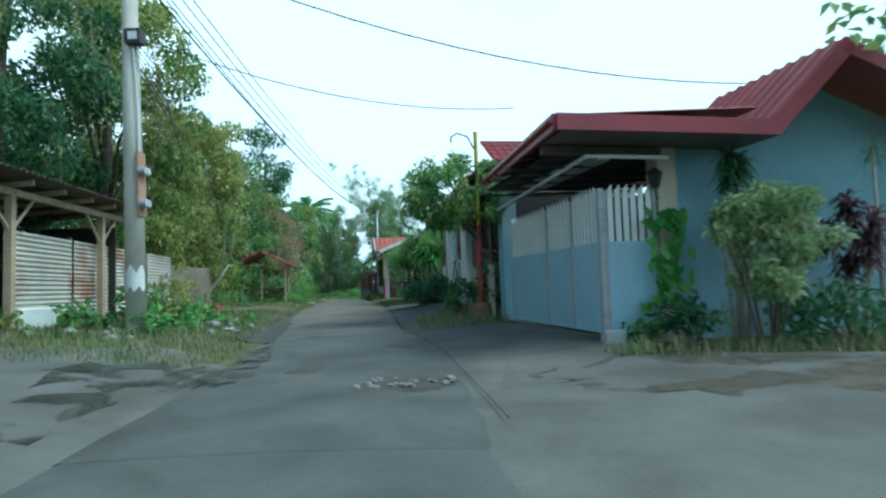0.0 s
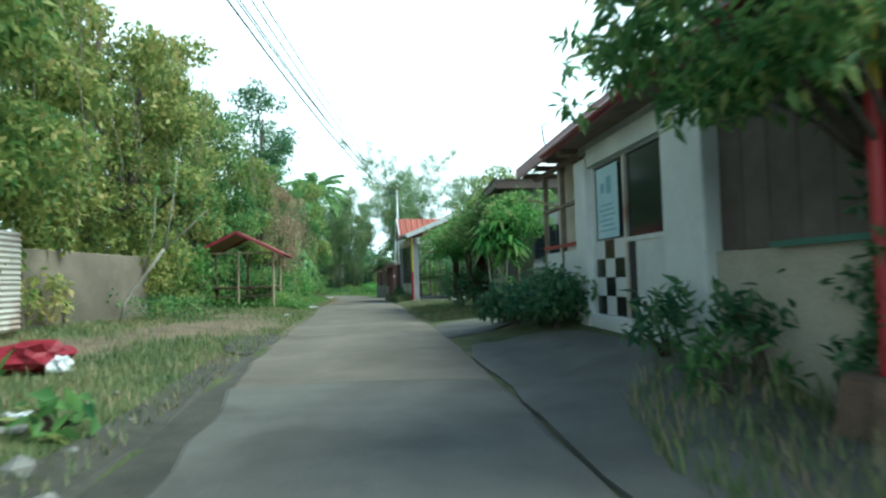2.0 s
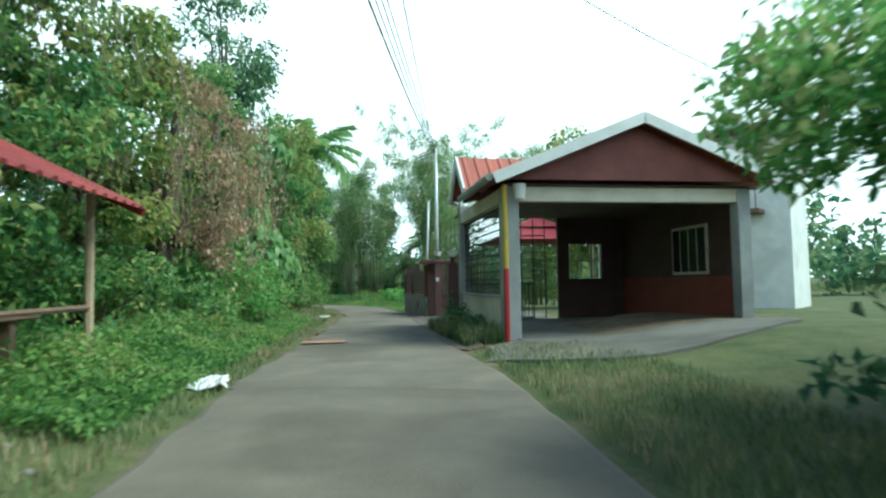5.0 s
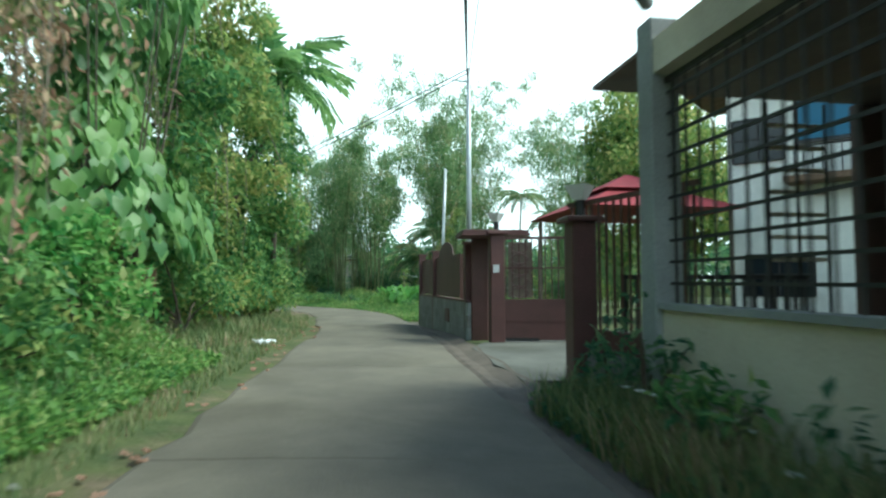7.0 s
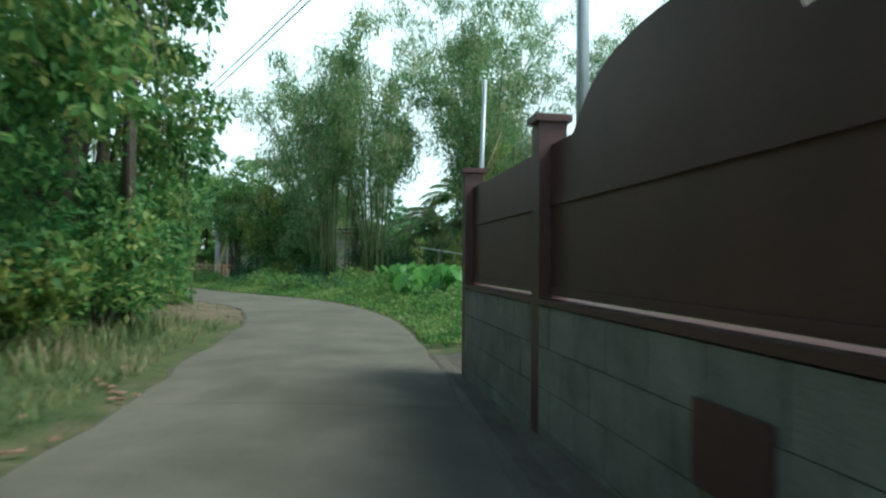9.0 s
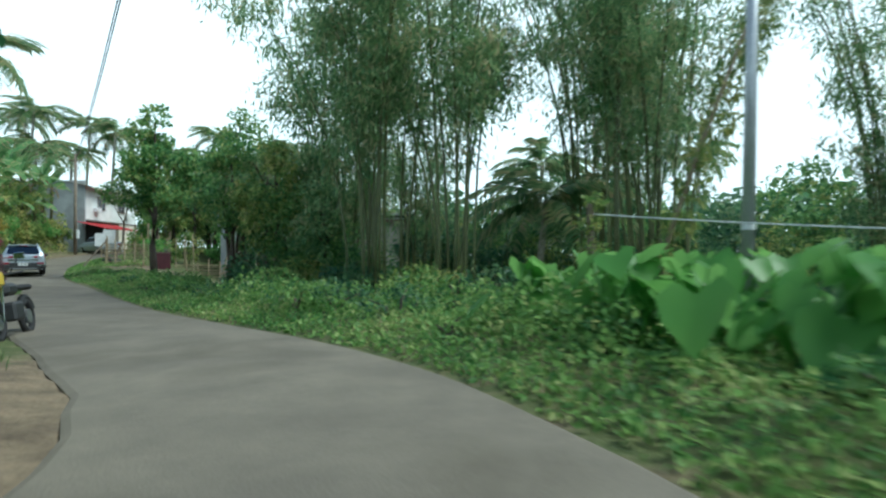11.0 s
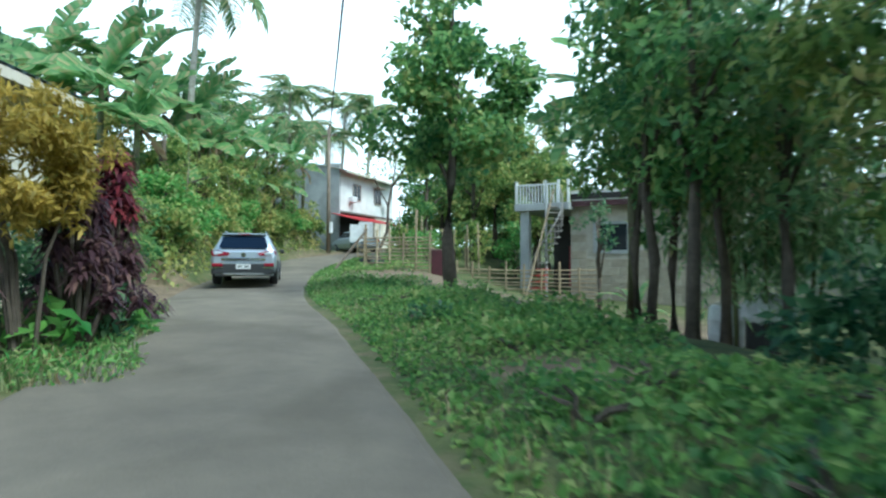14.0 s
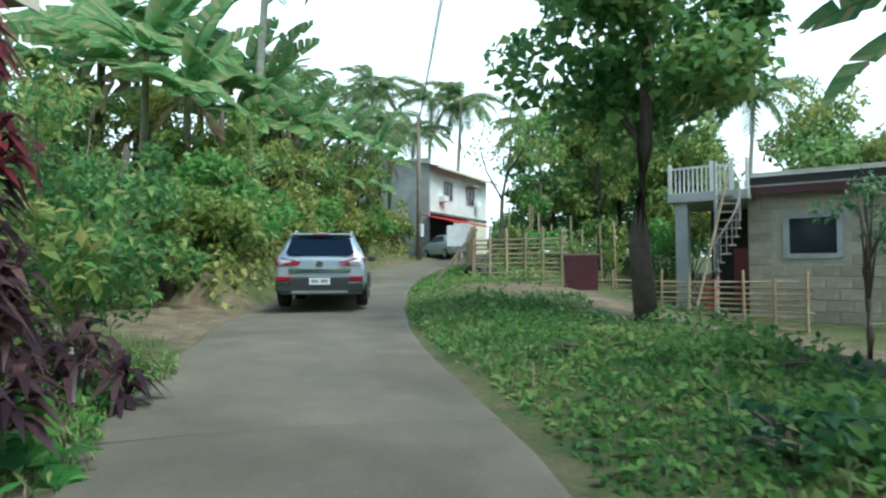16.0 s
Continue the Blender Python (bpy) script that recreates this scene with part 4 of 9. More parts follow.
ribbed(bm, (-0.3, 7.1, 3.36), (-0.22, -9.2, 0), (2.6, 0, 1.0), 30)
part("roof", bm, M_REDROOF, house2)
bm = bmesh.new()
ribbed(bm, (4.9, -2.1, 3.36), (0, 9.2, 0), (-2.6, 0, 1.0), 30)
part("roof", bm, M_REDROOF, house2)
bm = bmesh.new()
box(bm, -0.03, 0.02, 0, 9.2, -0.2, 0.02, m=pose(-0.55, -2.1, 3.33, 0, 0, -1.38))
part("fascia", bm, M_MAROON, house2)
part("gutter", T([(-0.59, -2.1, 3.2), (-0.42, 5.0, 3.2)], 0.05, 8), M_MAROON, house2)
part("soffit", B(-0.5, 0.0, -1.95, 4.2, 3.16, 3.18), M_TIMBER, house2)
part("roof_wire", T([(-0.35, 5.0, 3.4), (-0.42, 4.9, 3.72), (-0.36, 4.86, 3.76)], 0.012, 5), M_BLACKIRON, house2)
# raised rear block with a tile-profile roof
bm = bmesh.new()
ribbed(bm, (0.5, -0.6, 4.1), (4.6, 0, 0), (0, 1.5, 0.82), 20)
part("upper_roof", bm, M_REDROOF, house2, "red tile-profile upper roof")
for k in range(4):
    part("roof_step", B(0.5, 5.1, -0.25 + k * 0.37, -0.22 + k * 0.37, 4.29 + k * 0.205, 4.345 + k * 0.205), M_REDROOF, house2)
part("upper_wall", B(0.7, 5.0, 0.2, 2.2, 3.3, 4.3), M_CREAM, house2)

# ---- unpainted grey house ----
H3 = pose(0.45, 27.9, 0.3, 0, 0, 9)
house3 = thing("grey_bungalow", H3, "bare grey cement bungalow with low sheet roof", "house")
part("wall", B(0, 9, 0, 0.15, -0.4, 3.42), M_GREYWALL, house3)
part("wall", B(0, 0.15, 0.15, 6, -0.4, 3.42), M_GREYWALL, house3)
part("plinth", B(-0.02, 9, -0.03, 0, -0.4, 0.35), M_BEIGE, house3)
win3 = part("window", B(0.05, 1.0, -0.03, -0.005, 1.38, 2.33), M_GLASS, house3, "dark window behind iron bars")
for a_ in ((0.02, 1.03, 2.3, 2.36), (0.02, 1.03, 1.35, 1.41)):
    part("window_frame", B(a_[0], a_[1], -0.055, -0.03, a_[2], a_[3]), M_BLACKIRON, win3)
for i in range(5):
    part("bar", B(0.05, 1.0, -0.05, -0.035, 1.5 + i * 0.16, 1.515 + i * 0.16), M_BLACKIRON, win3)
for i in range(4):
    part("bar", B(0.03 + i * 0.32, 0.05 + i * 0.32, -0.058, -0.035, 1.41, 2.3), M_BLACKIRON, win3)
part("curtain", B(0.1, 0.62, -0.002, 0.004, 1.45, 1.75), M_CARD, win3)
part("door", B(2.05, 2.95, -0.04, 0.0, 0.2, 2.3), M_DARK, house3)
part("meter_box", B(1.6, 1.73, -0.09, 0, 1.9, 2.1, bev=0.01), M_WHITE, house3)
part("conduit", T([(1.55, -0.02, 3.3), (1.55, -0.02, 1.85), (1.62, -0.02, 1.85)], 0.012, 5), M_BLACKIRON, house3)
bm = bmesh.new()
sheet(bm, (-1.25, -0.68, 3.6), (10.8, 0, 0.1), (0.85, 7.0, 0.3), 6, 64, 0.05)
part("roof", bm, M_RUSTROOF, house3)
part("fascia", B(-0.02, 0.02, 0, 7.0, -0.22, 0.0, m=pose(-1.2, -0.63, 3.58, 2.4, 0, -6.9)), M_RUSTROOF, house3)
part("fascia", B(-1.18, 9.4, -0.63, -0.59, 3.34, 3.6), M_RUSTROOF, house3)
part("soffit", B(-1.15, 9.2, -0.55, 0, 3.44, 3.47), M_RUSTROOF, house3)
part("soffit", B(-0.95, 0, 0, 2.0, 3.44, 3.47), M_RUSTROOF, house3)
part("soffit", B(-0.6, 0, 2.0, 6.0, 3.44, 3.47), M_RUSTROOF, house3)

# ---- house with gabled carport ----
H4 = pose(-3.98, 40.4, 0.05, 0, 0, 12)
house4 = thing("carport_house", H4, "house with orange-red gabled carport roof and white fascia", "house")
part("column", B(0, 0.34, 0, 0.34, -0.3, 3.2, bev=0.01), M_GREYWALL, house4)
part("column", B(0, 0.26, 4.75, 5.0, -0.3, 3.4, bev=0.01), M_GREYWALL, house4)
part("column", B(5.3, 5.6, 0, 0.3, -0.3, 3.2, bev=0.01), M_GREYWALL, house4)
for p, du, dv, n in (((-0.35, 3.2, 3.3), (0, -3.8, 0), (3.2, 0, 1.3), 13), ((6.05, -0.6, 3.3), (0, 3.8, 0), (-3.2, 0, 1.3), 13)):
    bm = bmesh.new()
    ribbed(bm, p, du, dv, n)
    part("roof", bm, M_ORANGEROOF, house4)
for p, du, dv, n in (((-0.3, 2.4, 3.5), (7, 0, 0), (0, 1.02, 1.0), 22), ((6.7, 4.44, 3.5), (-7, 0, 0), (0, -1.02, 1.0), 22)):
    bm = bmesh.new()
    ribbed(bm, p, du, dv, n)
    part("cross_roof", bm, M_ORANGEROOF, house4)
for y0, a in ((2.4, 44.4), (4.44, -44.4)):
    bm = bmesh.new()
    box(bm, -0.03, 0.03, 0 if a > 0 else -1.43, 1.43 if a > 0 else 0, -0.16, 0.05, m=pose(-0.33, y0, 3.5, a, 0, 0))
    part("fascia", bm, M_WHITE, house4)
for sx, a in ((1, -22.1), (-1, 22.1)):
    bm = bmesh.new()
    box(bm, 0 if sx > 0 else -3.45, 3.45 if sx > 0 else 0, -0.03, 0.03, -0.16, 0.06, m=pose(-0.35 if sx > 0 else 6.05, -0.63, 3.3, 0, a, 0))
    part("fascia", bm, M_WHITE, house4)
bm = bmesh.new()
vs = [bm.verts.new(p) for p in ((0.02, 2.55, 3.42), (0.02, 4.3, 3.42), (0.02, 3.42, 4.36), (0.1, 2.55, 3.42), (0.1, 4.3, 3.42), (0.1, 3.42, 4.36))]
for f in ((2, 1, 0), (3, 4, 5), (0, 1, 4, 3), (1, 2, 5, 4), (2, 0, 3, 5)):
    bm.faces.new([vs[i] for i in f])
# Lane-side gable end filled with the near-black tone
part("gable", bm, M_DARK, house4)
bm = bmesh.new()
vs = [bm.verts.new(p) for p in ((0.1, -0.3, 3.3), (5.6, -0.3, 3.3), (2.85, -0.3, 4.42), (0.1, -0.22, 3.3), (5.6, -0.22, 3.3), (2.85, -0.22, 4.42))]
for f in ((0, 1, 2), (5, 4, 3), (0, 3, 4, 1), (1, 4, 5, 2), (2, 5, 3, 0)):
    bm.faces.new([vs[i] for i in f])
part("gable", bm, mat("brown_red_boards", (0.2, 0.06, 0.05), (0.13, 0.042, 0.036), 1.5, 0.7, 0.1), house4, "brown-red boarded gable")
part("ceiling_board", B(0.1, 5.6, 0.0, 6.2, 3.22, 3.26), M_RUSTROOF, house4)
part("gutter", T([(-0.42, -0.6, 3.28), (-0.42, 2.45, 3.28)], 0.08, 8), M_GREYWALL, house4)
part("gutter", T([(-0.4, 4.3, 3.46), (-0.1, 4.62, 3.44)], 0.06, 8), M_GREYWALL, house4)
part("beam", B(0.02, 0.3, 0.34, 4.75, 2.9, 3.2), M_CREAM, house4)
part("beam", B(0.34, 5.3, 0.04, 0.26, 2.9, 3.2), M_CREAM, house4)
M_BROWNBOARD = mat("dark_brown_boarding", (0.1, 0.06, 0.05), (0.065, 0.042, 0.036), 2.0, 0.7, 0.15)
for k in range(6):
    part("wall_board", B(3.4 + k * 0.37, 3.762 + k * 0.37, 6.2, 6.3, -0.2, 1.3 if 0 < k < 4 else 3.22), M_BROWNBOARD, house4)
part("wall", B(3.77, 4.87, 6.2, 6.3, 2.4, 3.22), M_BROWNBOARD, house4)
for k in range(4):
    part("window_bar", B(3.8 + k * 0.34, 3.83 + k * 0.34, 6.22, 6.26, 1.3, 2.4), M_CREAM, house4)
part("window_bar", B(3.77, 4.87, 6.22, 6.26, 1.85, 1.89), M_CREAM, house4)
for k in range(7):
    part("screen_slat", B(2.2, 3.0, 6.22, 6.25, 1.35 + k * 0.26, 1.4 + k * 0.26), M_CREAM, house4)
for k in range(3):
    part("screen_bar", B(2.2 + k * 0.38, 2.23 + k * 0.38, 6.2, 6.22, 0.1, 3.2), M_BLACKIRON, house4)
part("wall", B(5.6, 5.75, 0.3, 6.35, -0.3, 1.3), M_ORANGEWALL, house4)
part("wall", B(5.6, 5.72, 0.3, 6.35, 1.3, 3.3), M_BROWNBOARD, house4)
hw = part("window", B(5.56, 5.6, 1.6, 3.2, 1.35, 2.6), M_CREAM, house4, "cream framed window in the back wall")
for k in range(4):
    part("pane", B(5.55, 5.56, 1.68 + k * 0.38, 2.0 + k * 0.38, 1.42, 2.52), M_GLASS, hw)
part("floor", B(0.26, 5.6, -0.8, 6.2, -0.2, 0.08), M_DRIVE, house4)
part("low_wall", B(0.06, 0.2, 0.34, 4.75, -0.3, 0.9), M_CREAM, house4)
part("sill", B(0.02, 0.24, 0.34, 4.75, 0.9, 0.95), M_GREYWALL, house4)
grille = part("grille", B(0.12, 0.15, 0.34, 4.75, 2.82, 2.87), M_BLACKIRON, house4, "dark iron bars above the low wall")
for i in range(10):
    part("bar", B(0.125, 0.145, 0.36, 4.73, 1.1 + i * 0.18, 1.125 + i * 0.18), M_BLACKIRON, grille)
for i in range(24):
    y = 0.5 + i * 0.18
    part("bar", B(0.127, 0.143, y, y + 0.018, 0.95, 2.82), M_BLACKIRON, grille)
back = part("back_gate", B(0.3, 2.55, 5.98, 6.02, 0.1, 0.16), M_BLACKIRON, house4, "low dark iron gate at the back of the carport")
for i in range(18):
    part("bar", B(0.34 + i * 0.125, 0.36 + i * 0.125, 5.98, 6.02, 0.16, 1.15), M_BLACKIRON, back)
part("rail", B(0.3, 2.55, 5.98, 6.02, 1.15, 1.2), M_BLACKIRON, back)
dp = thing("painted_post", pose(-3.95, 40.2, 0.05), "yellow and red painted post beside a carport column", "post")
part("shaft", T([(0, 0, -0.2), (0, 0, 1.5)], 0.055, 10), M_RED, dp, "red lower half")
part("shaft", T([(0, 0, 1.5), (0, 0, 3.2)], 0.055, 10), M_YELLOW, dp, "yellow upper half")
part("lamp_globe", T([(0.3, 0.0, 2.9), (0.3, 0, 3.2)], [0.1, 0.14], 12), M_WHITE, dp)

# ---- brown gate and fence ----
def gate_post(x, y, h, lamp=True):
    t = thing("gate_post", pose(x, y, gz(x, y), 0, 0, 10), "dark brown steel gate post with a white cone lamp on top", "post", "posts of the brown gate")
    part("shaft", B(-0.14, 0.14, -0.14, 0.14, -0.1, h, bev=0.012), M_BROWN, t)
    part("cap", B(-0.21, 0.21, -0.21, 0.21, h, h + 0.06, bev=0.01), M_BROWN, t)
    if lamp:
        part("lamp_stem", T([(0, 0, h + 0.07), (0, 0, h + 0.27)], 0.055, 8), M_BLACKIRON, t)
        bm = bmesh.new()
        bmesh.ops.create_cone(bm, segments=4, radius1=0.08, radius2=0.19, depth=0.17, cap_ends=True)
        for v in bm.verts:
            v.co.z += h + 0.34
        part("lamp_shade", bm, M_WHITE, t)
    return t


def bar_gate(t, m, w, h, solid, n):
    g = part("gate_leaf", B(0.0, w, -0.02, 0.02, 0.1, solid), M_BROWN, t)
    g.matrix_local = m
    part("rail", B(0, w, -0.025, 0.025, h - 0.05, h), M_BROWN, g)
    part("rail", B(0, w, -0.025, 0.025, solid, solid + 0.05), M_BROWN, g)
    part("rail", B(0, w, -0.025, 0.025, 0.04, 0.1), M_BROWN, g)
    for i in range(n):
        x = w * (i + 0.5) / n
        part("bar", B(x - 0.011, x + 0.011, -0.011, 0.011, solid + 0.05, h - 0.05), M_BROWN, g)
    return g


gate_post(-5.27, 46.8, 1.87)
gate_post(-6.02, 51.8, 2.15)
lane_gate = thing("swing_gate", pose(-5.9, 51.72, 0, 0, 0, -2), "dark brown iron gate leaf standing open into the yard", "gate")
leaf_ = bar_gate(lane_gate, pose(0, 0, 0), 1.78, 2.05, 0.78, 14)
part("cross_rail", B(0, 1.78, -0.02, 0.02, 1.42, 1.45), M_BROWN, leaf_)
part("inner_panel", B(0.1, 0.56, 0.03, 0.045, 0.86, 1.95), M_TIMBER, leaf_, "grey board behind the scrollwork")
for k in range(5):
    z_ = 0.95 + 0.22 * k
    part("scroll", T([(0.33 + 0.16 * math.cos(radians(a)), -0.02, z_ + 0.1 * math.sin(radians(a))) for a in range(0, 361, 30)], 0.009, 5), M_BROWN, leaf_)
part("mid_rail", B(0, 1.78, -0.028, 0.028, 0.4, 0.44), M_BROWN, leaf_)
part("wheel_plate", B(0.05, 0.7, -0.03, 0.03, 0.02, 0.08), M_BLACKIRON, leaf_)
g2 = thing("fixed_iron_screen", pose(-5.3, 47.0, 0, 0, 0, -62), "dark brown iron screen with arched top beside the gate post", "fence")
bar_gate(g2, pose(-0.1, 0, 0.35), 1.9, 1.75, 0.25, 16)
part("base_wall", B(0, 1.9, -0.1, 0.1, -0.2, 0.4), M_BLOCK, g2)
roofcap = thing("gate_canopy", pose(-6.2, 52.2, 2.12, 0, 0, 9), "small brown canopy over the footgate beside the lane gate", "canopy")
part("board", B(-0.55, 0.75, -0.5, 0.5, 0.02, 0.08, bev=0.01), M_BROWN, roofcap)
part("fascia", B(-0.58, 0.78, -0.53, 0.53, -0.04, 0.02), M_BROWN, roofcap)
plate = tagged(link("number_plate", B(-6.09, -5.97, 51.6, 51.63, 1.35, 1.5), M_PAPER), "small pale plate screwed to the gate post", "plate")
pillar = tagged(link("brown_pillar", B(-6.52, -6.16, 52.55, 52.9, -0.3, 2.1, bev=0.02), M_BROWN), "broad dark brown pillar with flat roofed cap", "pillar")
fence = thing("roadside_fence", pose(-6.5, 52.6, -0.1, 0, 0, 14), "dark brown sheet fence panels on a hollow-block wall", "fence")
FL = 6.6
for r in range(4):
    for k in range(16):
        L = FL / 16
        x0 = k * L + (L / 2 if r % 2 else 0)
        bm = B(-0.1, 0.1, x0 + 0.006, min(x0 + L, FL) - 0.006, -0.25 + r * 0.27, 0.014 + r * 0.27)
        part("block", bm, M_BLOCK, fence)
part("mortar", B(-0.085, 0.085, 0.02, FL - 0.02, -0.25, 0.82), M_GREYWALL, fence)
part("coping", B(-0.11, 0.11, 0.02, FL, 0.835, 0.875), M_BROWN, fence)
for y in (0.3, 4.2, FL):
    part("post", B(-0.1, 0.1, y - 0.08, y + 0.08, -0.2, 2.08), M_BROWN, fence)
    part("post_cap", B(-0.13, 0.13, y - 0.11, y + 0.11, 2.08, 2.13), M_BROWN, fence)
for y0, y1, dome in ((1.1, 4.12, 0.36), (4.28, FL - 0.08, 0.0)):
    bm = bmesh.new()
    n = 24
    lo, hi = [], []
    for k in range(n + 1):
        u = k / n
        y = y0 + (y1 - y0) * u
        w_ = max(0.0, 1 - ((u - 0.55) / 0.3) ** 2)
        hi.append((y, 1.92 + dome * math.sqrt(w_)))
    for sd in (-0.012, 0.012):
        lo.append([bm.verts.new((sd, y, 0.9)) for y, z in hi] + [bm.verts.new((sd, y, z)) for y, z in hi[::-1]])
        bm.faces.new(lo[-1] if sd < 0 else lo[-1][::-1])
    m_ = len(lo[0])
    for k in range(m_):
        bm.faces.new((lo[0][k], lo[1][k], lo[1][(k + 1) % m_], lo[0][(k + 1) % m_]))
    bmesh.ops.recalc_face_normals(bm, faces=bm.faces)
    pn = part("sheet_panel", bm, M_BROWN, fence)
    part("rail", B(-0.03, -0.013, y0, y1, 1.5, 1.54), M_BROWN, pn)
    part("rail", B(-0.03, -0.013, y0, y1, 0.9, 0.95), M_BROWN, pn)
for k in range(7):
    part("bar", B(-0.012, 0.012, 0.44 + k * 0.095, 0.464 + k * 0.095, 0.88, 1.9), M_BROWN, fence)
part("breather_block", B(-0.13, -0.1, 1.9, 2.3, 0.3, 0.62), M_BROWN, fence, "brown patched opening in the block wall")

# red pavilion roof in the yard
pav = thing("garden_pavilion", pose(-1.3, 60.2, 0), "open garden pavilion with a red hipped roof", "pavilion")
bm = bmesh.new()
bmesh.ops.create_cone(bm, segments=4, radius1=3.7, radius2=0.15, depth=1.15, cap_ends=True)
bmesh.ops.rotate(bm, verts=bm.verts, matrix=Matrix.Rotation(radians(57), 3, "Z"))
for v in bm.verts:
    v.co.z += 3.95
part("roof", bm, M_PAVROOF, pav)
bm = bmesh.new()
bmesh.ops.create_cone(bm, segments=4, radius1=1.9, radius2=0.12, depth=0.62, cap_ends=True)
bmesh.ops.rotate(bm, verts=bm.verts, matrix=Matrix.Rotation(radians(57), 3, "Z"))
for v in bm.verts:
    v.co.z += 4.42
part("upper_roof", bm, M_PAVROOF, pav, "small raised upper tier of the roof")
M_BULB = plain("white_lamp_globe", (0.85, 0.86, 0.84), 0.3)
for k in range(5):
    u = -0.8 + 0.4 * k
    ca, sa = math.cos(radians(57 + 180)), math.sin(radians(57 + 180))
    cb, sb = math.cos(radians(57 + 270)), math.sin(radians(57 + 270))
    p = ((ca + (cb - ca) * (u + 1) / 2) * 3.3, (sa + (sb - sa) * (u + 1) / 2) * 3.3)
    bm = bmesh.new()
    bmesh.ops.create_icosphere(bm, subdivisions=2, radius=0.06, matrix=pose(p[0], p[1], 3.05))
    part("eave_lamp", bm, M_BULB, pav, "small white globe lamp under the eave", smooth=True)
for a in range(4):
    an = radians(57 + 90 * a)
    part("post", T([(3.2 * math.cos(an), 3.2 * math.sin(an), -0.2), (3.2 * math.cos(an), 3.2 * math.sin(an), 3.45)], 0.07, 8), M_TIMBER, pav)

# white two-storey house behind
house5 = thing("white_house", pose(1.97, 60.0, -0.5, 0, 0, -38), "white two-storey house with deep brown eaves", "house")
part("wall", B(0, 9, 0, 3.6, -0.3, 8.3), M_WHITE, house5)
part("roof", B(-1.6, 10, -1.0, 4.2, 8.42, 8.5, bev=0.02), M_GREYWALL, house5)
part("gutter", B(-1.68, 10, -1.1, -1.0, 8.36, 8.5, bev=0.02), M_STEELPOLE, house5, "blue-grey steel gutter")
part("gutter", B(-1.68, -1.6, -1.0, 4.2, 8.36, 8.5, bev=0.02), M_STEELPOLE, house5, "blue-grey steel gutter")
part("soffit", B(-1.58, 9.9, -0.98, 4.1, 8.3, 8.4), M_STUMP, house5, "brown boarded soffit")
for x0, x1, z0, z1 in ((0.2, 1.7, 5.5, 6.9), (2.0, 4.4, 5.9, 7.4), (4.9, 7.0, 5.9, 7.4), (0.5, 2.4, 1.2, 2.5), (4.0, 6.2, 1.2, 2.5)):
    w = part("window", B(x0, x1, -0.04, -0.005, z0, z1), M_GLASS, house5)
    for q in (x0 - 0.03, (x0 + x1) / 2 - 0.03, x1 - 0.03):
        part("window_frame", B(q, q + 0.06, -0.07, -0.04, z0, z1), M_BLACKIRON, w)
    for q in (z0 - 0.03, (z0 + z1) / 2, z1 - 0.03):
        part("window_frame", B(x0, x1, -0.075, -0.045, q, q + 0.05), M_BLACKIRON, w)
part("wall_band", B(1.75, 9, -0.1, -0.005, 7.45, 7.75), M_CREAM, house5)
part("balcony_slab", B(1.8, 8.0, -1.0, -0.005, 4.6, 4.8, bev=0.02), M_STUMP, house5)
balc = part("balcony_railing", B(1.8, 8.0, -0.98, -0.92, 5.6, 5.66), M_BLACKIRON, house5, "dark iron balcony railing")
for k in range(26):
    part("baluster", B(1.85 + k * 0.24, 1.88 + k * 0.24, -0.97, -0.93, 4.8, 5.6), M_BLACKIRON, balc)
part("blue_curtain", B(2.1, 3.6, -0.09, -0.08, 6.0, 7.3), plain("blue_cloth", (0.05, 0.16, 0.28), 0.8), house5)

board = thing("small_sign", pose(-12.2, 50.2, gz(-12.2, 50.2), 0, 0, 10), "small plain brown board nailed to a stick", "sign")
part("stick", T([(0, 0, -0.2), (0, 0, 1.3)], 0.025, 6), M_TIMBER, board)
part("panel", B(-0.14, 0.14, -0.015, 0.015, 0.85, 1.35), M_CARD, board)

# ---- left side of the lane: shed, fence, pole ----
pole1 = thing("utility_pole", pose(-6.05, 11.9, gz(-6.05, 11.9), 0, -1.2, 0), "round grey concrete utility pole with service boxes", "pole")
part("shaft", T([(0, 0, -0.3), (0, 0, 9.5)], [0.2, 0.13], 14), M_POLE, pole1, smooth=True)

shed = thing("open_shed", pose(-8.0, 11.1, gz(-8.0, 11.1), 0, 0, 5), "open weathered timber shed with a rusty sheet roof", "shed")
for y in (-3.5, 0.0, 3.5):
    for x in (0.0, -3.6):
        part("post", B(x - 0.07, x + 0.07, y - 0.07, y + 0.07, -0.3, 2.62), M_PALETIMBER, shed)
    part("brace", T([(0, y + 0.08, 1.95), (0, y + 0.75, 2.58)], 0.035, 5), M_PALETIMBER, shed)
    part("brace", T([(0, y - 0.08, 1.95), (0, y - 0.75, 2.58)], 0.035, 5), M_PALETIMBER, shed)
part("beam", B(-0.05, 0.05, -4.6, 4.6, 2.56, 2.7, bev=0.008), M_PALETIMBER, shed)
part("beam", B(-3.65, -3.55, -4.6, 4.6, 2.3, 2.44), M_TIMBER, shed)
for k in range(9):
    y = -4.4 + k * 1.1
    bm = bmesh.new()
    box(bm, -4.0, 0.42, y - 0.03, y + 0.03, -0.05, 0.05, m=pose(0, 0, 2.76, 0, -4, 0))
    part("rafter", bm, M_PALETIMBER, shed)
bm = bmesh.new()
sheet(bm, (-4.3, -4.9, 2.56), (0, 9.8, 0), (4.9, 0, 0.34), 6, 54, 0.04)
part("roof", bm, M_RUSTROOF, shed)
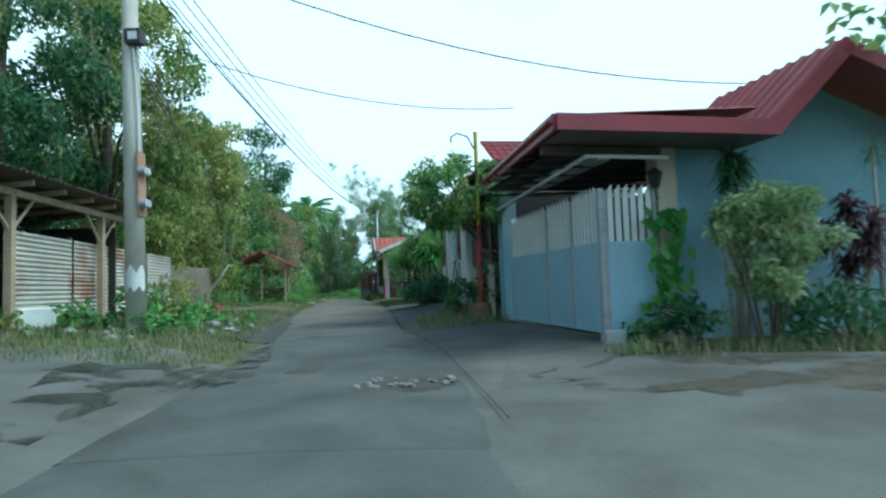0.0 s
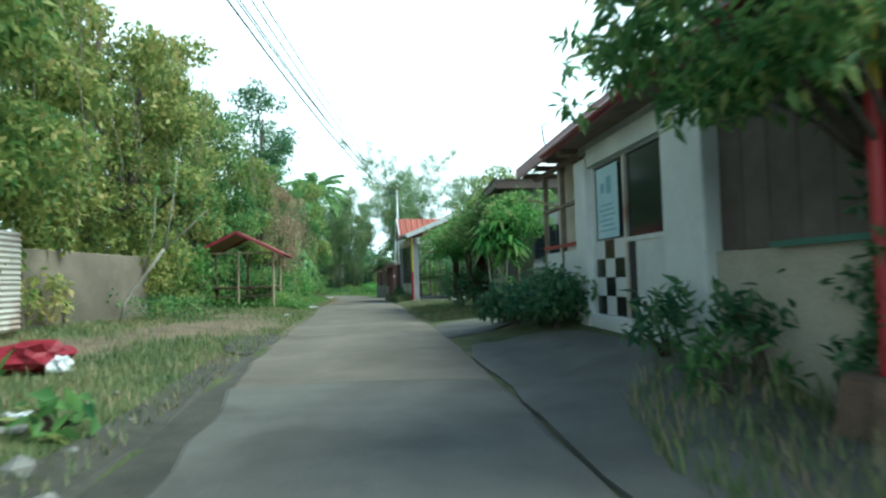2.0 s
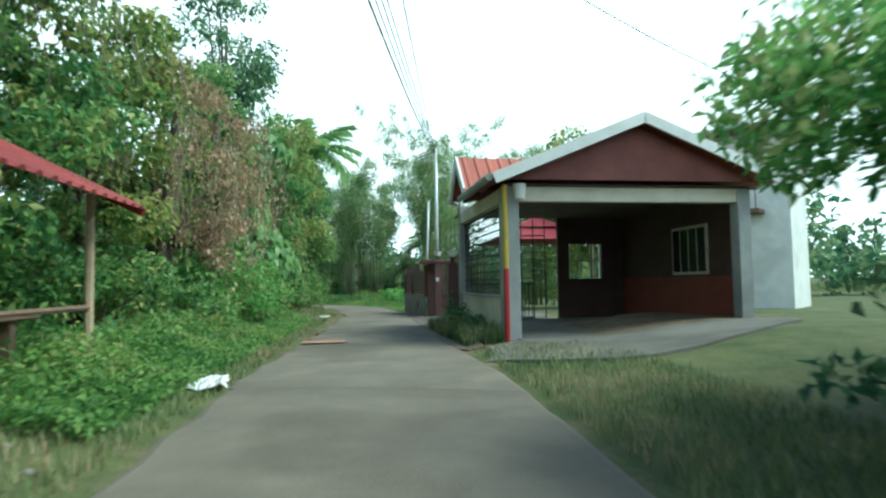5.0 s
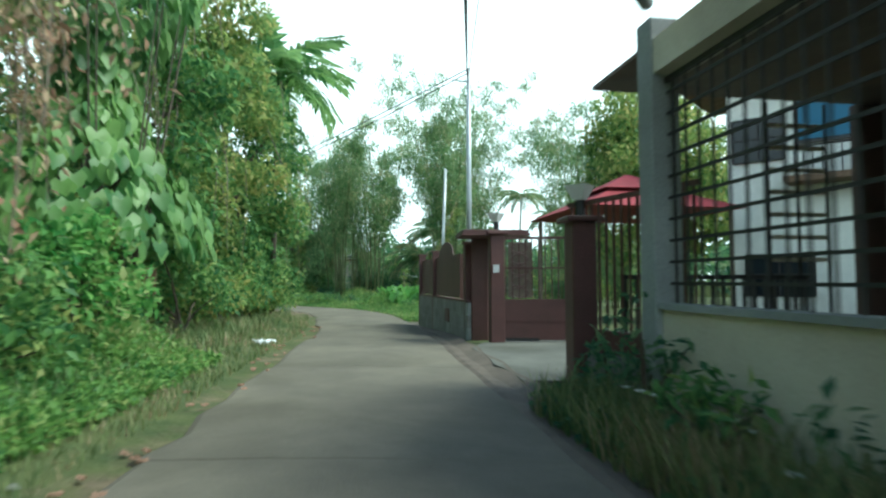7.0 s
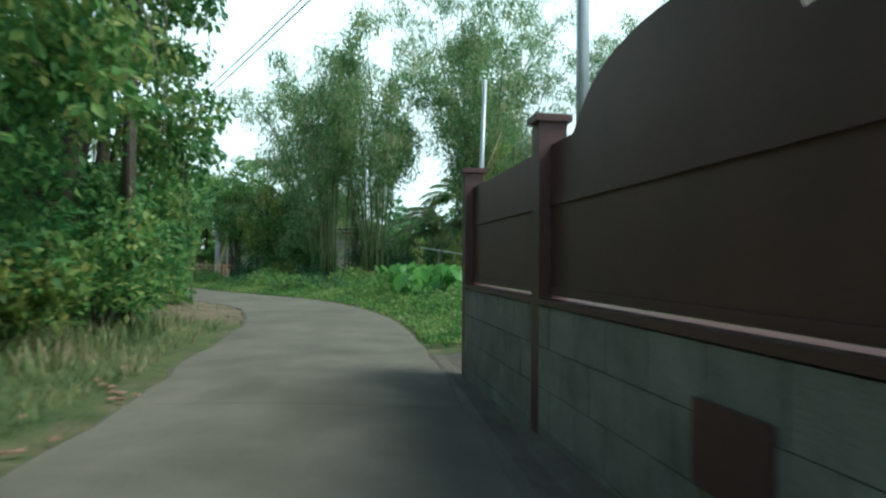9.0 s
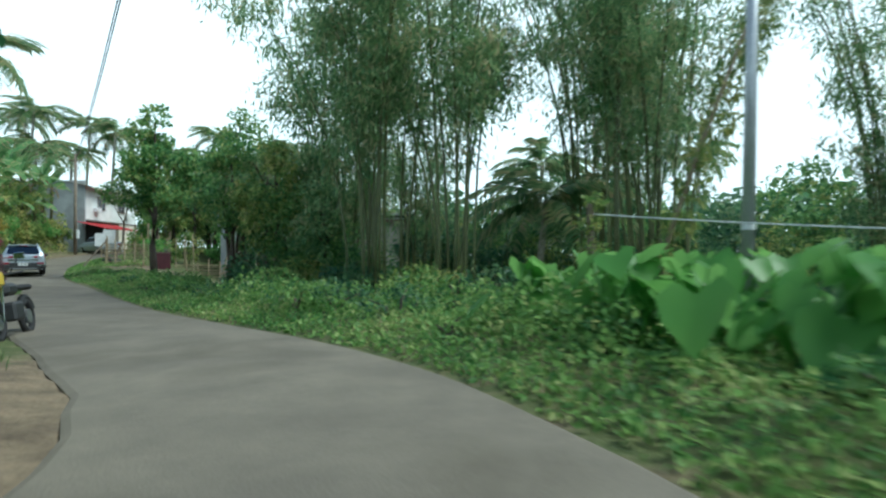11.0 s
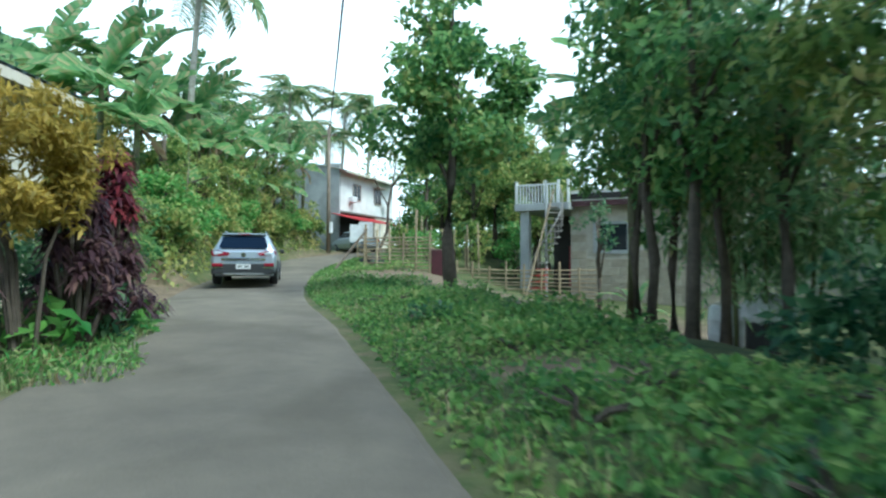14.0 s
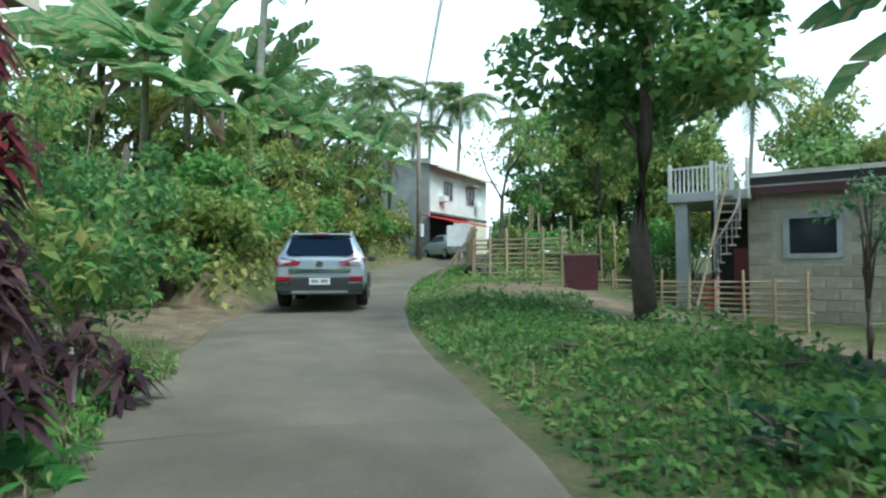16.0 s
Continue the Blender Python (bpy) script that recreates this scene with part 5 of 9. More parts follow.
# Back and end walls added near-black to stand for the shade within
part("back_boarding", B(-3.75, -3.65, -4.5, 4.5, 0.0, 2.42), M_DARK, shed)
part("end_boarding", B(-3.6, -0.1, 4.45, 4.52, 0.0, 2.4), M_DARK, shed, "added end wall, near-black for the shade inside the shed")
block = tagged(link("white_block", B(-8.12, -7.95, 11.35, 12.4, -0.1, 0.72, bev=0.03), M_WHITE), "whitewashed concrete block at the foot of the shed", "block")
zf = thing("sheet_fence", pose(-8.22, 12.6, gz(-8.2, 12.6) + 0.12, 0, 0, 9), "weathered corrugated zinc fence with rust streaks", "fence")
for i in range(4):
    for k in range(2):
        bm = bmesh.new()
        sheet(bm, (0.02 * (i % 2), -1.5 + i * 2.5, 0.05 + 0.85 * k), (0, 0, 0.88), (0, 2.45, 0), 6, 9, 0.03)
        part("sheet_panel", bm, M_ZINC, zf)
    part("post", B(-0.12, -0.05, -1.5 + i * 2.5, -1.42 + i * 2.5, -0.2, 1.85), M_TIMBER, zf)
tagged(link("old_mud_wall", B(-10.6, -10.4, 22.2, 27.0, 0.0, 2.0, bev=0.02), M_EARTHWALL), "old mud-stained block wall under the trees", "wall")

# hut
hut = thing("roadside_hut", pose(-10.05, 33.55, gz(-10.05, 33.55), 0, 0, 10), "small open timber hut with a red gabled sheet roof", "hut")
for x in (-1.25, 0, 1.25):
    for y in (-1.1, 1.1):
        part("post", T([(x, y, -0.3), (x, y, 2.1)], 0.05, 7), M_PALETIMBER, hut)
bm = bmesh.new()
ribbed(bm, (1.7, -1.5, 1.98), (0, 3.0, 0), (-1.7, 0, 0.85), 12)
part("roof", bm, M_REDROOF, hut)
bm = bmesh.new()
ribbed(bm, (-1.7, 1.5, 1.98), (0, -3.0, 0), (1.7, 0, 0.85), 12)
part("roof", bm, M_REDROOF, hut)
for y in (-1.5, 1.48):
    for sx in (-1, 1):
        bm = bmesh.new()
        box(bm, 0 if sx < 0 else -1.95, 1.95 if sx < 0 else 0, -0.02, 0.02, -0.1, 0.0, m=pose(sx * 1.72, y, 1.98, 0, sx * 26.6, 0))
        part("bargeboard", bm, M_MAROON, hut)
part("tie_beam", T([(-1.25, -1.1, 2.05), (1.25, -1.1, 2.05)], 0.04, 6), M_PALETIMBER, hut)
part("rail", T([(1.25, -1.1, 0.8), (1.25, 1.1, 0.8)], 0.035, 6), M_STUMP, hut)
part("rail", T([(-1.25, -1.1, 0.8), (1.25, -1.1, 0.76)], 0.035, 6), M_STUMP, hut)
part("bench", B(-1.2, 1.2, -1.0, -0.65, 0.42, 0.47), M_STUMP, hut)
part("table", B(-1.1, 1.1, -0.4, 0.4, 0.72, 0.78, bev=0.01), M_STUMP, hut)
for x in (-1.0, 1.0):
    part("table_leg", B(x - 0.05, x + 0.05, -0.05, 0.05, -0.1, 0.72), M_STUMP, hut)

# ---- paving, puddles and debris ----
patch("side_apron", [(-2.4, 1.5), (-9.5, 3.5), (-11, 8.6), (-6.3, 8.9), (-3.5, 9.0), (-2.6, 6)], 0.035, 0.2, M_DRIVE, "worn concrete apron of the side lane", "pavement", "structure", 1, 0.03)
patch("street_apron", [(0.7, -1.0), (9.0, 0.0), (12.0, 5.6), (6.0, 6.6), (2.9, 7.4), (1.2, 6.3), (0.2, 4.8)], 0.055, 0.2, M_DRIVE, "dirty concrete apron of the crossing street", "pavement", "structure", 12, 0.03)
patch("driveway", [(0.25, 5.4), (1.5, 6.6), (2.6, 8.4), (2.2, 10.5), (1.5, 12.8), (0.2, 13.2), (-0.75, 12.8), (-0.2, 9.4)], 0.05, 0.2, M_DRIVE, "concrete driveway ramp in front of the gate", "driveway", "structure", 2, 0.02)
patch("forecourt", [(-0.9, 13.6), (0.7, 13.8), (0.5, 16.5), (-0.2, 20.0), (-1.6, 20.3), (-1.3, 17)], 0.045, 0.2, M_DRIVE, "cracked concrete forecourt beside the lane", "pavement", "structure", 3, 0.04)
patch("yard_ramp", [(-2.1, 22.0), (-0.4, 22.6), (0.9, 24.6), (0.3, 25.8), (-1.5, 25.4), (-2.4, 24.6)], 0.04, 0.2, M_DRIVE, "pale concrete ramp into the yard", "pavement", "structure", 4, 0.04)
patch("gate_yard", [(-5.9, 47.2), (-2.5, 47.2), (-2.2, 53), (-4.0, 54.5), (-6.3, 51.6), (-6.3, 49.5)], 0.04, 0.2, M_DRIVE, "pale concrete yard inside the brown gate", "pavement", "structure", 5, 0.02)
patch("carport_ramp", [(-4.4, 37.6), (-2.6, 37.0), (1.0, 39.3), (1.3, 40.6), (-3.7, 40.2)], 0.05, 0.2, M_DRIVE, "pale concrete ramp into the carport", "pavement", "structure", 6, 0.03)
gutter = thing("gutter_strip", pose(0, 0, 0), "brown silted gutter strip along the lane edge", "gutter", kind="structure")
bm = bmesh.new()
prev = None
for q in np.linspace(39.5, 60.5, 40):
    i = int(np.argmin(np.abs(R_LINE[:, 1] - q)))
    x = float(np.interp(q, R_LINE[:, 1], R_LINE[:, 0]))
    z = float(level(q))
    w = 0.38 + 0.04 * math.sin(q * 3)
    row = [bm.verts.new((x - 0.12, q, z - 0.02)), bm.verts.new((x + 0.03, q, z + 0.012)), bm.verts.new((x + w * 0.5, q + 0.06, z - 0.01)), bm.verts.new((x + w, q + 0.1, z + 0.03)), bm.verts.new((x + w + 0.1, q + 0.12, z + 0.05)), bm.verts.new((x + w + 0.12, q + 0.12, z - 0.1))]
    if prev:
        for k in range(5):
            bm.faces.new((prev[k], prev[k + 1], row[k + 1], row[k]))
    prev = row
part("channel", bm, M_STRIP, gutter)


def puddle(name, outline, label, seed, lift=0.012, material=None):
    """Thin wet film lying on the paving."""
    r = random.Random(seed)
    pts = resample(outline + outline[:1], 7)[:-1]
    bm = bmesh.new()
    cx, cy = pts.mean(0)
    ring = []
    for x, y in pts:
        j = 1 + r.uniform(-0.14, 0.14)
        x, y = cx + (x - cx) * j, cy + (y - cy) * j
        i = seg_dist(np.array([x]), np.array([y]), MID[::2])
        z = float(level(i[2])[0]) + 0.03 * max(0.0, 1 - (float(i[0][0]) / 1.65) ** 2) if float(i[0][0]) < 1.75 else gz(x, y) + 0.035
        ring.append(bm.verts.new((x, y, z + lift - 0.012)))
    c = bm.verts.new((cx, cy, sum(v.co.z for v in ring) / len(ring) + 0.016))
    low = [bm.verts.new(v.co - Vector((0, 0, 0.012))) for v in ring]
    n = len(ring)
    for i in range(n):
        bm.faces.new((ring[i], ring[(i + 1) % n], c))
        bm.faces.new((low[i], low[(i + 1) % n], ring[(i + 1) % n], ring[i]))
    bmesh.ops.recalc_face_normals(bm, faces=bm.faces)
    return tagged(link(name, bm, material or M_WET), label, "puddle")


puddle("wet_patch", [(-3.0, 4.2), (-3.1, 5.9), (-3.4, 7.9), (-4.2, 7.4), (-5.2, 6.2), (-5.4, 4.6), (-4.0, 3.6)], "dark wet mud across the side lane", 1, 0.018, M_FILM)
puddle("wet_patch", [(-3.4, 6.2), (-3.3, 7.3), (-3.05, 8.9), (-3.2, 11.0), (-2.75, 9.6), (-2.45, 8.1), (-2.3, 6.9), (-2.8, 6.4)], "dark wet patch at the lane edge", 41, 0.018, M_FILM)
puddle("soil_patch", [(1.0, 5.6), (1.2, 6.7), (2.4, 7.6), (4.2, 7.3), (6.2, 6.9), (6.0, 5.2), (3.4, 4.6)], "brown soil washed over the apron", 43, 0.03, M_CRUMB)
for i, ol in enumerate([[(-3.1, 11.2), (-4.0, 11.6), (-4.5, 14.0), (-5.0, 17.0), (-5.4, 19.6), (-4.75, 19.6), (-4.08, 16.6), (-3.48, 13.4)], [(-5.15, 19.8), (-5.8, 20.6), (-6.0, 22.8), (-5.6, 23.2), (-5.3, 21.4)]]):
    patch("mud_strip", ol, 0.034, 0.045, M_WET, "dark muddy strip along the lane edge", "mud", "", 30 + i, 0.05)
puddle("pothole", [(-0.85, 6.0), (-0.2, 5.9), (0.15, 6.4), (-0.2, 6.75), (-0.75, 6.65)], "broken patch in the concrete with dark wet bottom", 6, 0.012)
puddle("puddle", [(-1.9, 7.2), (-1.6, 7.15), (-1.5, 7.7), (-1.8, 7.8)], "small shiny puddle on the lane", 7, 0.012)
crack = tagged(link("crack", T([(0.5, 4.6, -0.115), (0.3, 6.4, -0.09), (0.0, 9.0, -0.05), (-0.75, 12.6, -0.005)], 0.005, 5), M_WET), "dark open joint between lane and driveway", "crack")


def stone(name, x, y, r, label, seed, material=None, z=None, flat=0.6, category="stone", group=""):
    g = random.Random(seed)
    bm = bmesh.new()
    bmesh.ops.create_icosphere(bm, subdivisions=1, radius=r)
    for v in bm.verts:
        v.co *= g.uniform(0.7, 1.2)
        v.co.z *= flat
    zz = gz(x, y) if z is None else z
    for v in bm.verts:
        v.co += Vector((x, y, zz + r * flat * 0.5))
    return tagged(link(name, bm, material or M_RUBBLE), label, category, group)


g = random.Random(21)
for i in range(26):
    stone("rubble_stone", -0.4 + g.uniform(-0.5, 0.5), 6.35 + g.uniform(-0.28, 0.28), g.uniform(0.02, 0.055), "small broken concrete stone in the pothole", i, z=-0.11, group="stones in the pothole")
for i in range(34):
    x, y = g.uniform(-8.4, -5.0), g.uniform(10.4, 15.5)
    stone("rubble_stone", x, y, g.uniform(0.06, 0.2), "pale rubble stone lying in the weeds", 60 + i, group="rubble beside the lane")
for i in range(30):
    t_ = g.uniform(12, 58)
    x = float(np.interp(t_, L_LINE[:, 1], L_LINE[:, 0])) - g.uniform(0.15, 1.6)
    stone("pebble", x, t_, g.uniform(0.025, 0.06), "small pale stone on the verge", 120 + i, group="stones on the verge")


def litter(name, x, y, w, d, label, seed, material=None, z=0.02, crumple=0.03, rot=0, category="litter"):
    g2 = random.Random(seed)
    bm = bmesh.new()
    bmesh.ops.create_grid(bm, x_segments=6, y_segments=6, size=0.5)
    for v in bm.verts:
        v.co.x *= w * g2.uniform(0.9, 1.1)
        v.co.y *= d * g2.uniform(0.9, 1.1)
        v.co.z += g2.uniform(0, crumple)
    geo = bmesh.ops.extrude_face_region(bm, geom=list(bm.faces))
    for v in geo["geom"]:
        if isinstance(v, bmesh.types.BMVert):
            v.co.z -= 0.006
    bmesh.ops.recalc_face_normals(bm, faces=bm.faces)
    ob = link(name, bm, material or M_PAPER)
    ob.matrix_world = pose(x, y, gz(x, y) + z, 0, 0, rot)
    return tagged(ob, label, category)


litter("white_sack", -7.85, 35.4, 0.45, 0.9, "flattened white plastic sack on the grass edge", 1, crumple=0.08, rot=20)
litter("plastic_bag", -10.4, 51.05, 0.34, 0.28, "crumpled white plastic bag in the grass", 2, crumple=0.09, rot=50, z=0.07)
litter("plastic_scrap", -7.05, 28.9, 0.16, 0.12, "white plastic scrap on the verge", 3, crumple=0.05, z=0.05)
litter("cardboard_sheet", -7.85, 41.0, 0.92, 0.5, "flattened brown cardboard sheet at the lane edge", 4, M_CARD, 0.1, 0.015, 8)
litter("plastic_scrap", -5.3, 15.2, 0.2, 0.14, "white plastic scrap on the verge", 5, crumple=0.05, z=0.05)
litter("plastic_scrap", -4.6, 13.0, 0.16, 0.2, "white plastic scrap on the verge", 6, crumple=0.05, z=0.05)
litter("plastic_scrap", -25.5, 88.6, 0.2, 0.16, "white plastic scrap on bare soil", 7, crumple=0.05, z=0.05)
litter("plastic_scrap", -24.6, 91.5, 0.18, 0.16, "white plastic scrap on bare soil", 8, crumple=0.05, z=0.05)
litter("timber_tray", -7.6, 13.2, 0.6, 0.3, "old reddish roof tile piece in the weeds", 9, M_STUMP, 0.14, 0.02, 5, "scrap")
for i in range(60):
    t_ = g.uniform(38, 60)
    x = float(np.interp(t_, L_LINE[:, 1], L_LINE[:, 0])) - g.uniform(-0.1, 0.5)
    litter("fallen_leaf", x, t_, 0.07, 0.04, "dry fallen leaf at the lane edge", 200 + i, M_CARD, 0.05, 0.03, g.uniform(0, 360), "leaf")["group"] = "fallen leaves"

bag = thing("red_sack", pose(-6.9, 17.6, gz(-6.9, 17.6)), "full red and white sack dumped on the verge", "sack")
bm = bmesh.new()
bmesh.ops.create_icosphere(bm, subdivisions=3, radius=0.36)
for v in bm.verts:
    n_ = noise.noise(v.co * 5) * 0.45 + noise.noise(v.co * 13) * 0.22
    v.co *= 1 + n_
    v.co.x *= 1.35
    v.co.z = max(v.co.z * 0.62, -0.12) + 0.14
part("body", bm, mat("red_sack_fabric", (0.3, 0.012, 0.03), (0.17, 0.008, 0.02), 7, 0.6, 0.2), bag)
bm = bmesh.new()
bmesh.ops.create_icosphere(bm, subdivisions=3, radius=0.13)
for v in bm.verts:
    v.co *= 1 + noise.noise(v.co * 14) * 0.5
    v.co += Vector((0.42, -0.12, 0.06))
    v.co.z = max(v.co.z, 0.0)
part("torn_end", bm, M_PAPER, bag, "white torn end")

# ---- posts, poles and cables ----
for z, dx in ((3.2, 0.0), (2.55, 0.0)):
    for k in range(2):
        bx = part("meter", T([(0.2 + 0.0 * k, -0.16 + 0.12 * k, z), (0.34, -0.16 + 0.12 * k, z)], 0.075, 10), M_STEELPOLE, pole1)
part("meter_board", B(0.16, 0.2, -0.2, 0.1, 2.3, 3.6), M_CARD, pole1)
part("junction_box", B(0.02, 0.34, -0.3, -0.06, 5.75, 6.05, bev=0.01), M_BLACKIRON, pole1)
part("box_label", B(0.1, 0.28, -0.306, -0.3, 5.82, 5.98), M_PAPER, pole1)
part("conduit", T([(0.17, -0.1, 2.4), (0.19, -0.12, 4.4), (0.12, -0.14, 5.8)], 0.02, 6), M_PAPER, pole1)
bm = bmesh.new()
cols = []
for k in range(10):
    q = radians(205 + 16 * k)
    cols.append([bm.verts.new((r * math.cos(q), r * math.sin(q), z)) for r in (0.206, 0.196) for z in (0.86 + 0.07 * math.sin(k * 2.1), 1.26 + 0.09 * math.sin(k * 1.7 + 1))])
for c0, c1 in zip(cols, cols[1:]):
    for i, j in ((0, 1), (1, 3), (3, 2), (2, 0)):
        bm.faces.new((c0[i], c1[i], c1[j], c0[j]))
for c in (cols[0], cols[-1]):
    bm.faces.new((c[0], c[1], c[3], c[2]))
bmesh.ops.recalc_face_normals(bm, faces=bm.faces)
part("painted_patch", bm, M_WHITE, pole1, "ragged whitewashed patch")
part("crossarm", B(-0.7, 0.7, -0.05, 0.05, 8.7, 8.82), M_TIMBER, pole1)
rng = np.random.default_rng(55)
for k in range(6):
    p0 = Vector((0.12, -0.12, 5.9 - 0.1 * k))
    p1 = p0 + Vector((0.45 + 0.1 * k, 0.1, -0.9 - 0.25 * k))
    part("loose_wire", T([p0, p0.lerp(p1, 0.5) + Vector((0.25, 0, -0.2)), p1], 0.008, 4), M_WIRE, pole1)

pole8 = thing("steel_pole", pose(-6.6, 61.0, gz(-6.6, 61.0)), "tall slim grey steel utility pole", "pole")
part("shaft", T([(0, 0, -0.3), (0, 0, 9.0)], [0.11, 0.07], 12), M_STEELPOLE, pole8, smooth=True)
part("arm", T([(0, 0, 8.5), (-0.6, 0, 8.6)], 0.025, 6), M_STEELPOLE, pole8)
pole2 = thing("steel_pole", pose(-8.3, 74.2, gz(-8.3, 74.2), 0, 2.0, 0), "leaning grey steel pole in the taro patch", "pole")
part("shaft", T([(0, 0, -0.3), (0, 0, 8.0)], [0.1, 0.075], 12), M_STEELPOLE, pole2, smooth=True)
part("label_plate", T([(0, 0, 1.55), (0, 0, 1.65)], 0.105, 12), M_PAPER, pole2)
upole = thing("utility_pole", pose(-47.3, 109.2, gz(-47.3, 109.2)), "dark slim utility pole at the far house", "pole")
part("shaft", T([(0, 0, -0.3), (0, 0, 8.2)], [0.14, 0.1], 10), M_TIMBER, upole, smooth=True)
part("transformer", T([(0.2, 0, 1.3), (0.2, 0, 2.0)], 0.13, 10), M_PAPER, upole)
part("crossarm", B(-0.6, 0.6, -0.05, 0.05, 7.6, 7.7), M_TIMBER, upole)


def cable(a, b, sag, r, label="sagging black overhead cable", n=14, material=None):
    a, b = Vector(a), Vector(b)
    pts = [a.lerp(b, k / n) - Vector((0, 0, 4 * sag * (k / n) * (1 - k / n))) for k in range(n + 1)]
    return tagged(link("overhead_cable", T(pts, r, 5), material or M_WIRE), label, "cable", "overhead cables")


for k in range(4):
    cable((-6.3 - 0.12 * k, 11.9, 8.9 - 0.2 * k), (-6.65, 61, 8.9 - 0.12 * k), 1.0 + 0.12 * k, 0.016 if k < 3 else 0.024)
    cable((-6.3 + 0.3 * k, 11.9, 8.8), (-3.0 + 0.4 * k, -14, 9.5), 0.5 + 0.15 * k, 0.014)
cable((-6.1, 11.9, 7.8), (-5.66, 35.0, 6.25), 0.5, 0.014)
cable((-5.66, 35.0, 6.25), (-6.6, 61, 8.6), 0.3, 0.012)
cable((-5.66, 35.0, 6.25), (2.6, 42.0, 5.4), 0.3, 0.01)
cable((-6.1, 11.9, 6.2), (1.9, 14.5, 5.2), 0.5, 0.012)
cable((-6.1, 11.9, 8.2), (9.0, 14.5, 5.6), 0.9, 0.016)
for k in range(2):
    cable((-6.6, 61, 8.8 - 0.15 * k), (-47.3, 109.2, 9.4 - 0.2 * k), 1.0 + 0.15 * k, 0.02)
cable((-10.45, 74.6, 1.55), (-3.2, 67.2, 0.75), 0.12, 0.012, "pale slack rope strung along the verge", material=M_PAPER)

lamp_post = thing("painted_post", pose(0.93, 14.5, gz(0.93, 14.5)), "post painted red below and yellow above with a bent pipe", "post")
part("shaft", T([(0, 0, 0.3), (0, 0, 2.3)], 0.05, 10), M_RED, lamp_post, "red lower half")
part("shaft", T([(0, 0, 2.3), (0, 0, 4.6)], 0.05, 10), M_YELLOW, lamp_post, "yellow upper half")
part("bent_pipe", T([(-0.05, 0, 4.2), (-0.2, 0, 4.5), (-0.45, 0, 4.58), (-0.6, 0, 4.5), (-0.6, 0, 4.35)], 0.02, 7), M_BLACKIRON, lamp_post)
stump = thing("tree_stump", pose(0.93, 14.5, gz(0.93, 14.5)), "old sawn tree stump under the painted post", "stump")
bm = bmesh.new()
bmesh.ops.create_cone(bm, segments=14, radius1=0.34, radius2=0.26, depth=0.5, cap_ends=True)
for v in bm.verts:
    v.co.z += 0.18
    v.co.x *= 1 + 0.12 * math.sin(5 * math.atan2(v.co.y, v.co.x + 1e-6))
part("bole", bm, M_STUMP, stump)

# wall lantern beside the carport
lan = thing("wall_lantern", H1 @ pose(0.86, -0.12, 2.35), "black wall lantern with frosted panes on the column", "lamp")
part("bracket", T([(0.1, 0.06, -0.25), (0.02, 0, -0.28), (0.0, 0, -0.12)], 0.012, 5), M_BLACKIRON, lan)
bm = bmesh.new()
bmesh.ops.create_cone(bm, segments=6, radius1=0.06, radius2=0.11, depth=0.22, cap_ends=True)
part("glass_body", bm, M_GLASS, lan)
bm = bmesh.new()
bmesh.ops.create_cone(bm, segments=6, radius1=0.13, radius2=0.02, depth=0.09, cap_ends=True)
for v in bm.verts:
    v.co.z += 0.16
part("cap", bm, M_BLACKIRON, lan)

# ---- far two-storey house up the road ----
far = thing("two_storey_house", pose(-49.6, 113.3, 1.75, 0, 0, 8), "two-storey white house with grey side wall and red shop awning", "house")
part("wall", B(-8, -0.01, 0.01, 9, 2.95, 5.95), M_WHITE, far)
# Recessed ground floor near-black: shade of the shop opening put into its colour
part("wall", B(-8, -1.6, 0.01, 9, -0.5, 2.95), M_DARK, far)
part("side_wall", B(-8, 0.02, -0.15, 0, -0.5, 6.4), M_GREYWALL, far)
part("column", B(-0.4, 0, 5.6, 9, -0.5, 2.95), M_CREAM, far)
part("slab_edge", B(-8, 0.06, 0.01, 9, 2.82, 2.96), M_RUSTROOF, far)
bm = bmesh.new()
sheet(bm, (0.75, -0.3, 5.82), (0, 9.9, 0), (-4.6, 0, 1.0), 5, 50, 0.04)
part("roof", bm, M_ZINC, far)
part("fascia", B(0.7, 0.76, -0.3, 9.6, 5.7, 5.86), M_CREAM, far)
for y in (1.9, 5.4):
    w = part("window", B(-0.01, 0.03, y, y + 1.2, 3.95, 5.1), M_GLASS, far)
    for q in (0.0, 0.56, 1.12):
        part("window_frame", B(0.03, 0.06, y + q, y + q + 0.08, 3.95, 5.1), M_TIMBER, w)
    part("window_frame", B(0.03, 0.06, y, y + 1.2, 3.9, 3.98), M_TIMBER, w)
    part("window_frame", B(0.03, 0.06, y, y + 1.2, 5.07, 5.15), M_TIMBER, w)
part("canopy", B(0.0, 0.6, 5.2, 6.8, 5.2, 5.24), M_ZINC, far)
part("air_conditioner", B(0.0, 0.4, 1.2, 1.9, 3.7, 4.1, bev=0.02), M_PAPER, far)
bm = bmesh.new()
bmesh.ops.create_cone(bm, segments=18, radius1=0.35, radius2=0.05, depth=0.14, cap_ends=True)
bmesh.ops.rotate(bm, verts=bm.verts, matrix=Matrix.Rotation(radians(70), 3, "Y"))
for v in bm.verts:
    v.co += Vector((0.45, 6.9, 4.0))
part("satellite_dish", bm, M_PAPER, far)
bm = bmesh.new()
sheet(bm, (2.6, -1.6, 2.05), (0, 6.6, 0), (-2.7, 0, 0.65), 5, 30, 0.04)
awning = part("awning", bm, M_RED, far, "red sheet awning over the shop front")
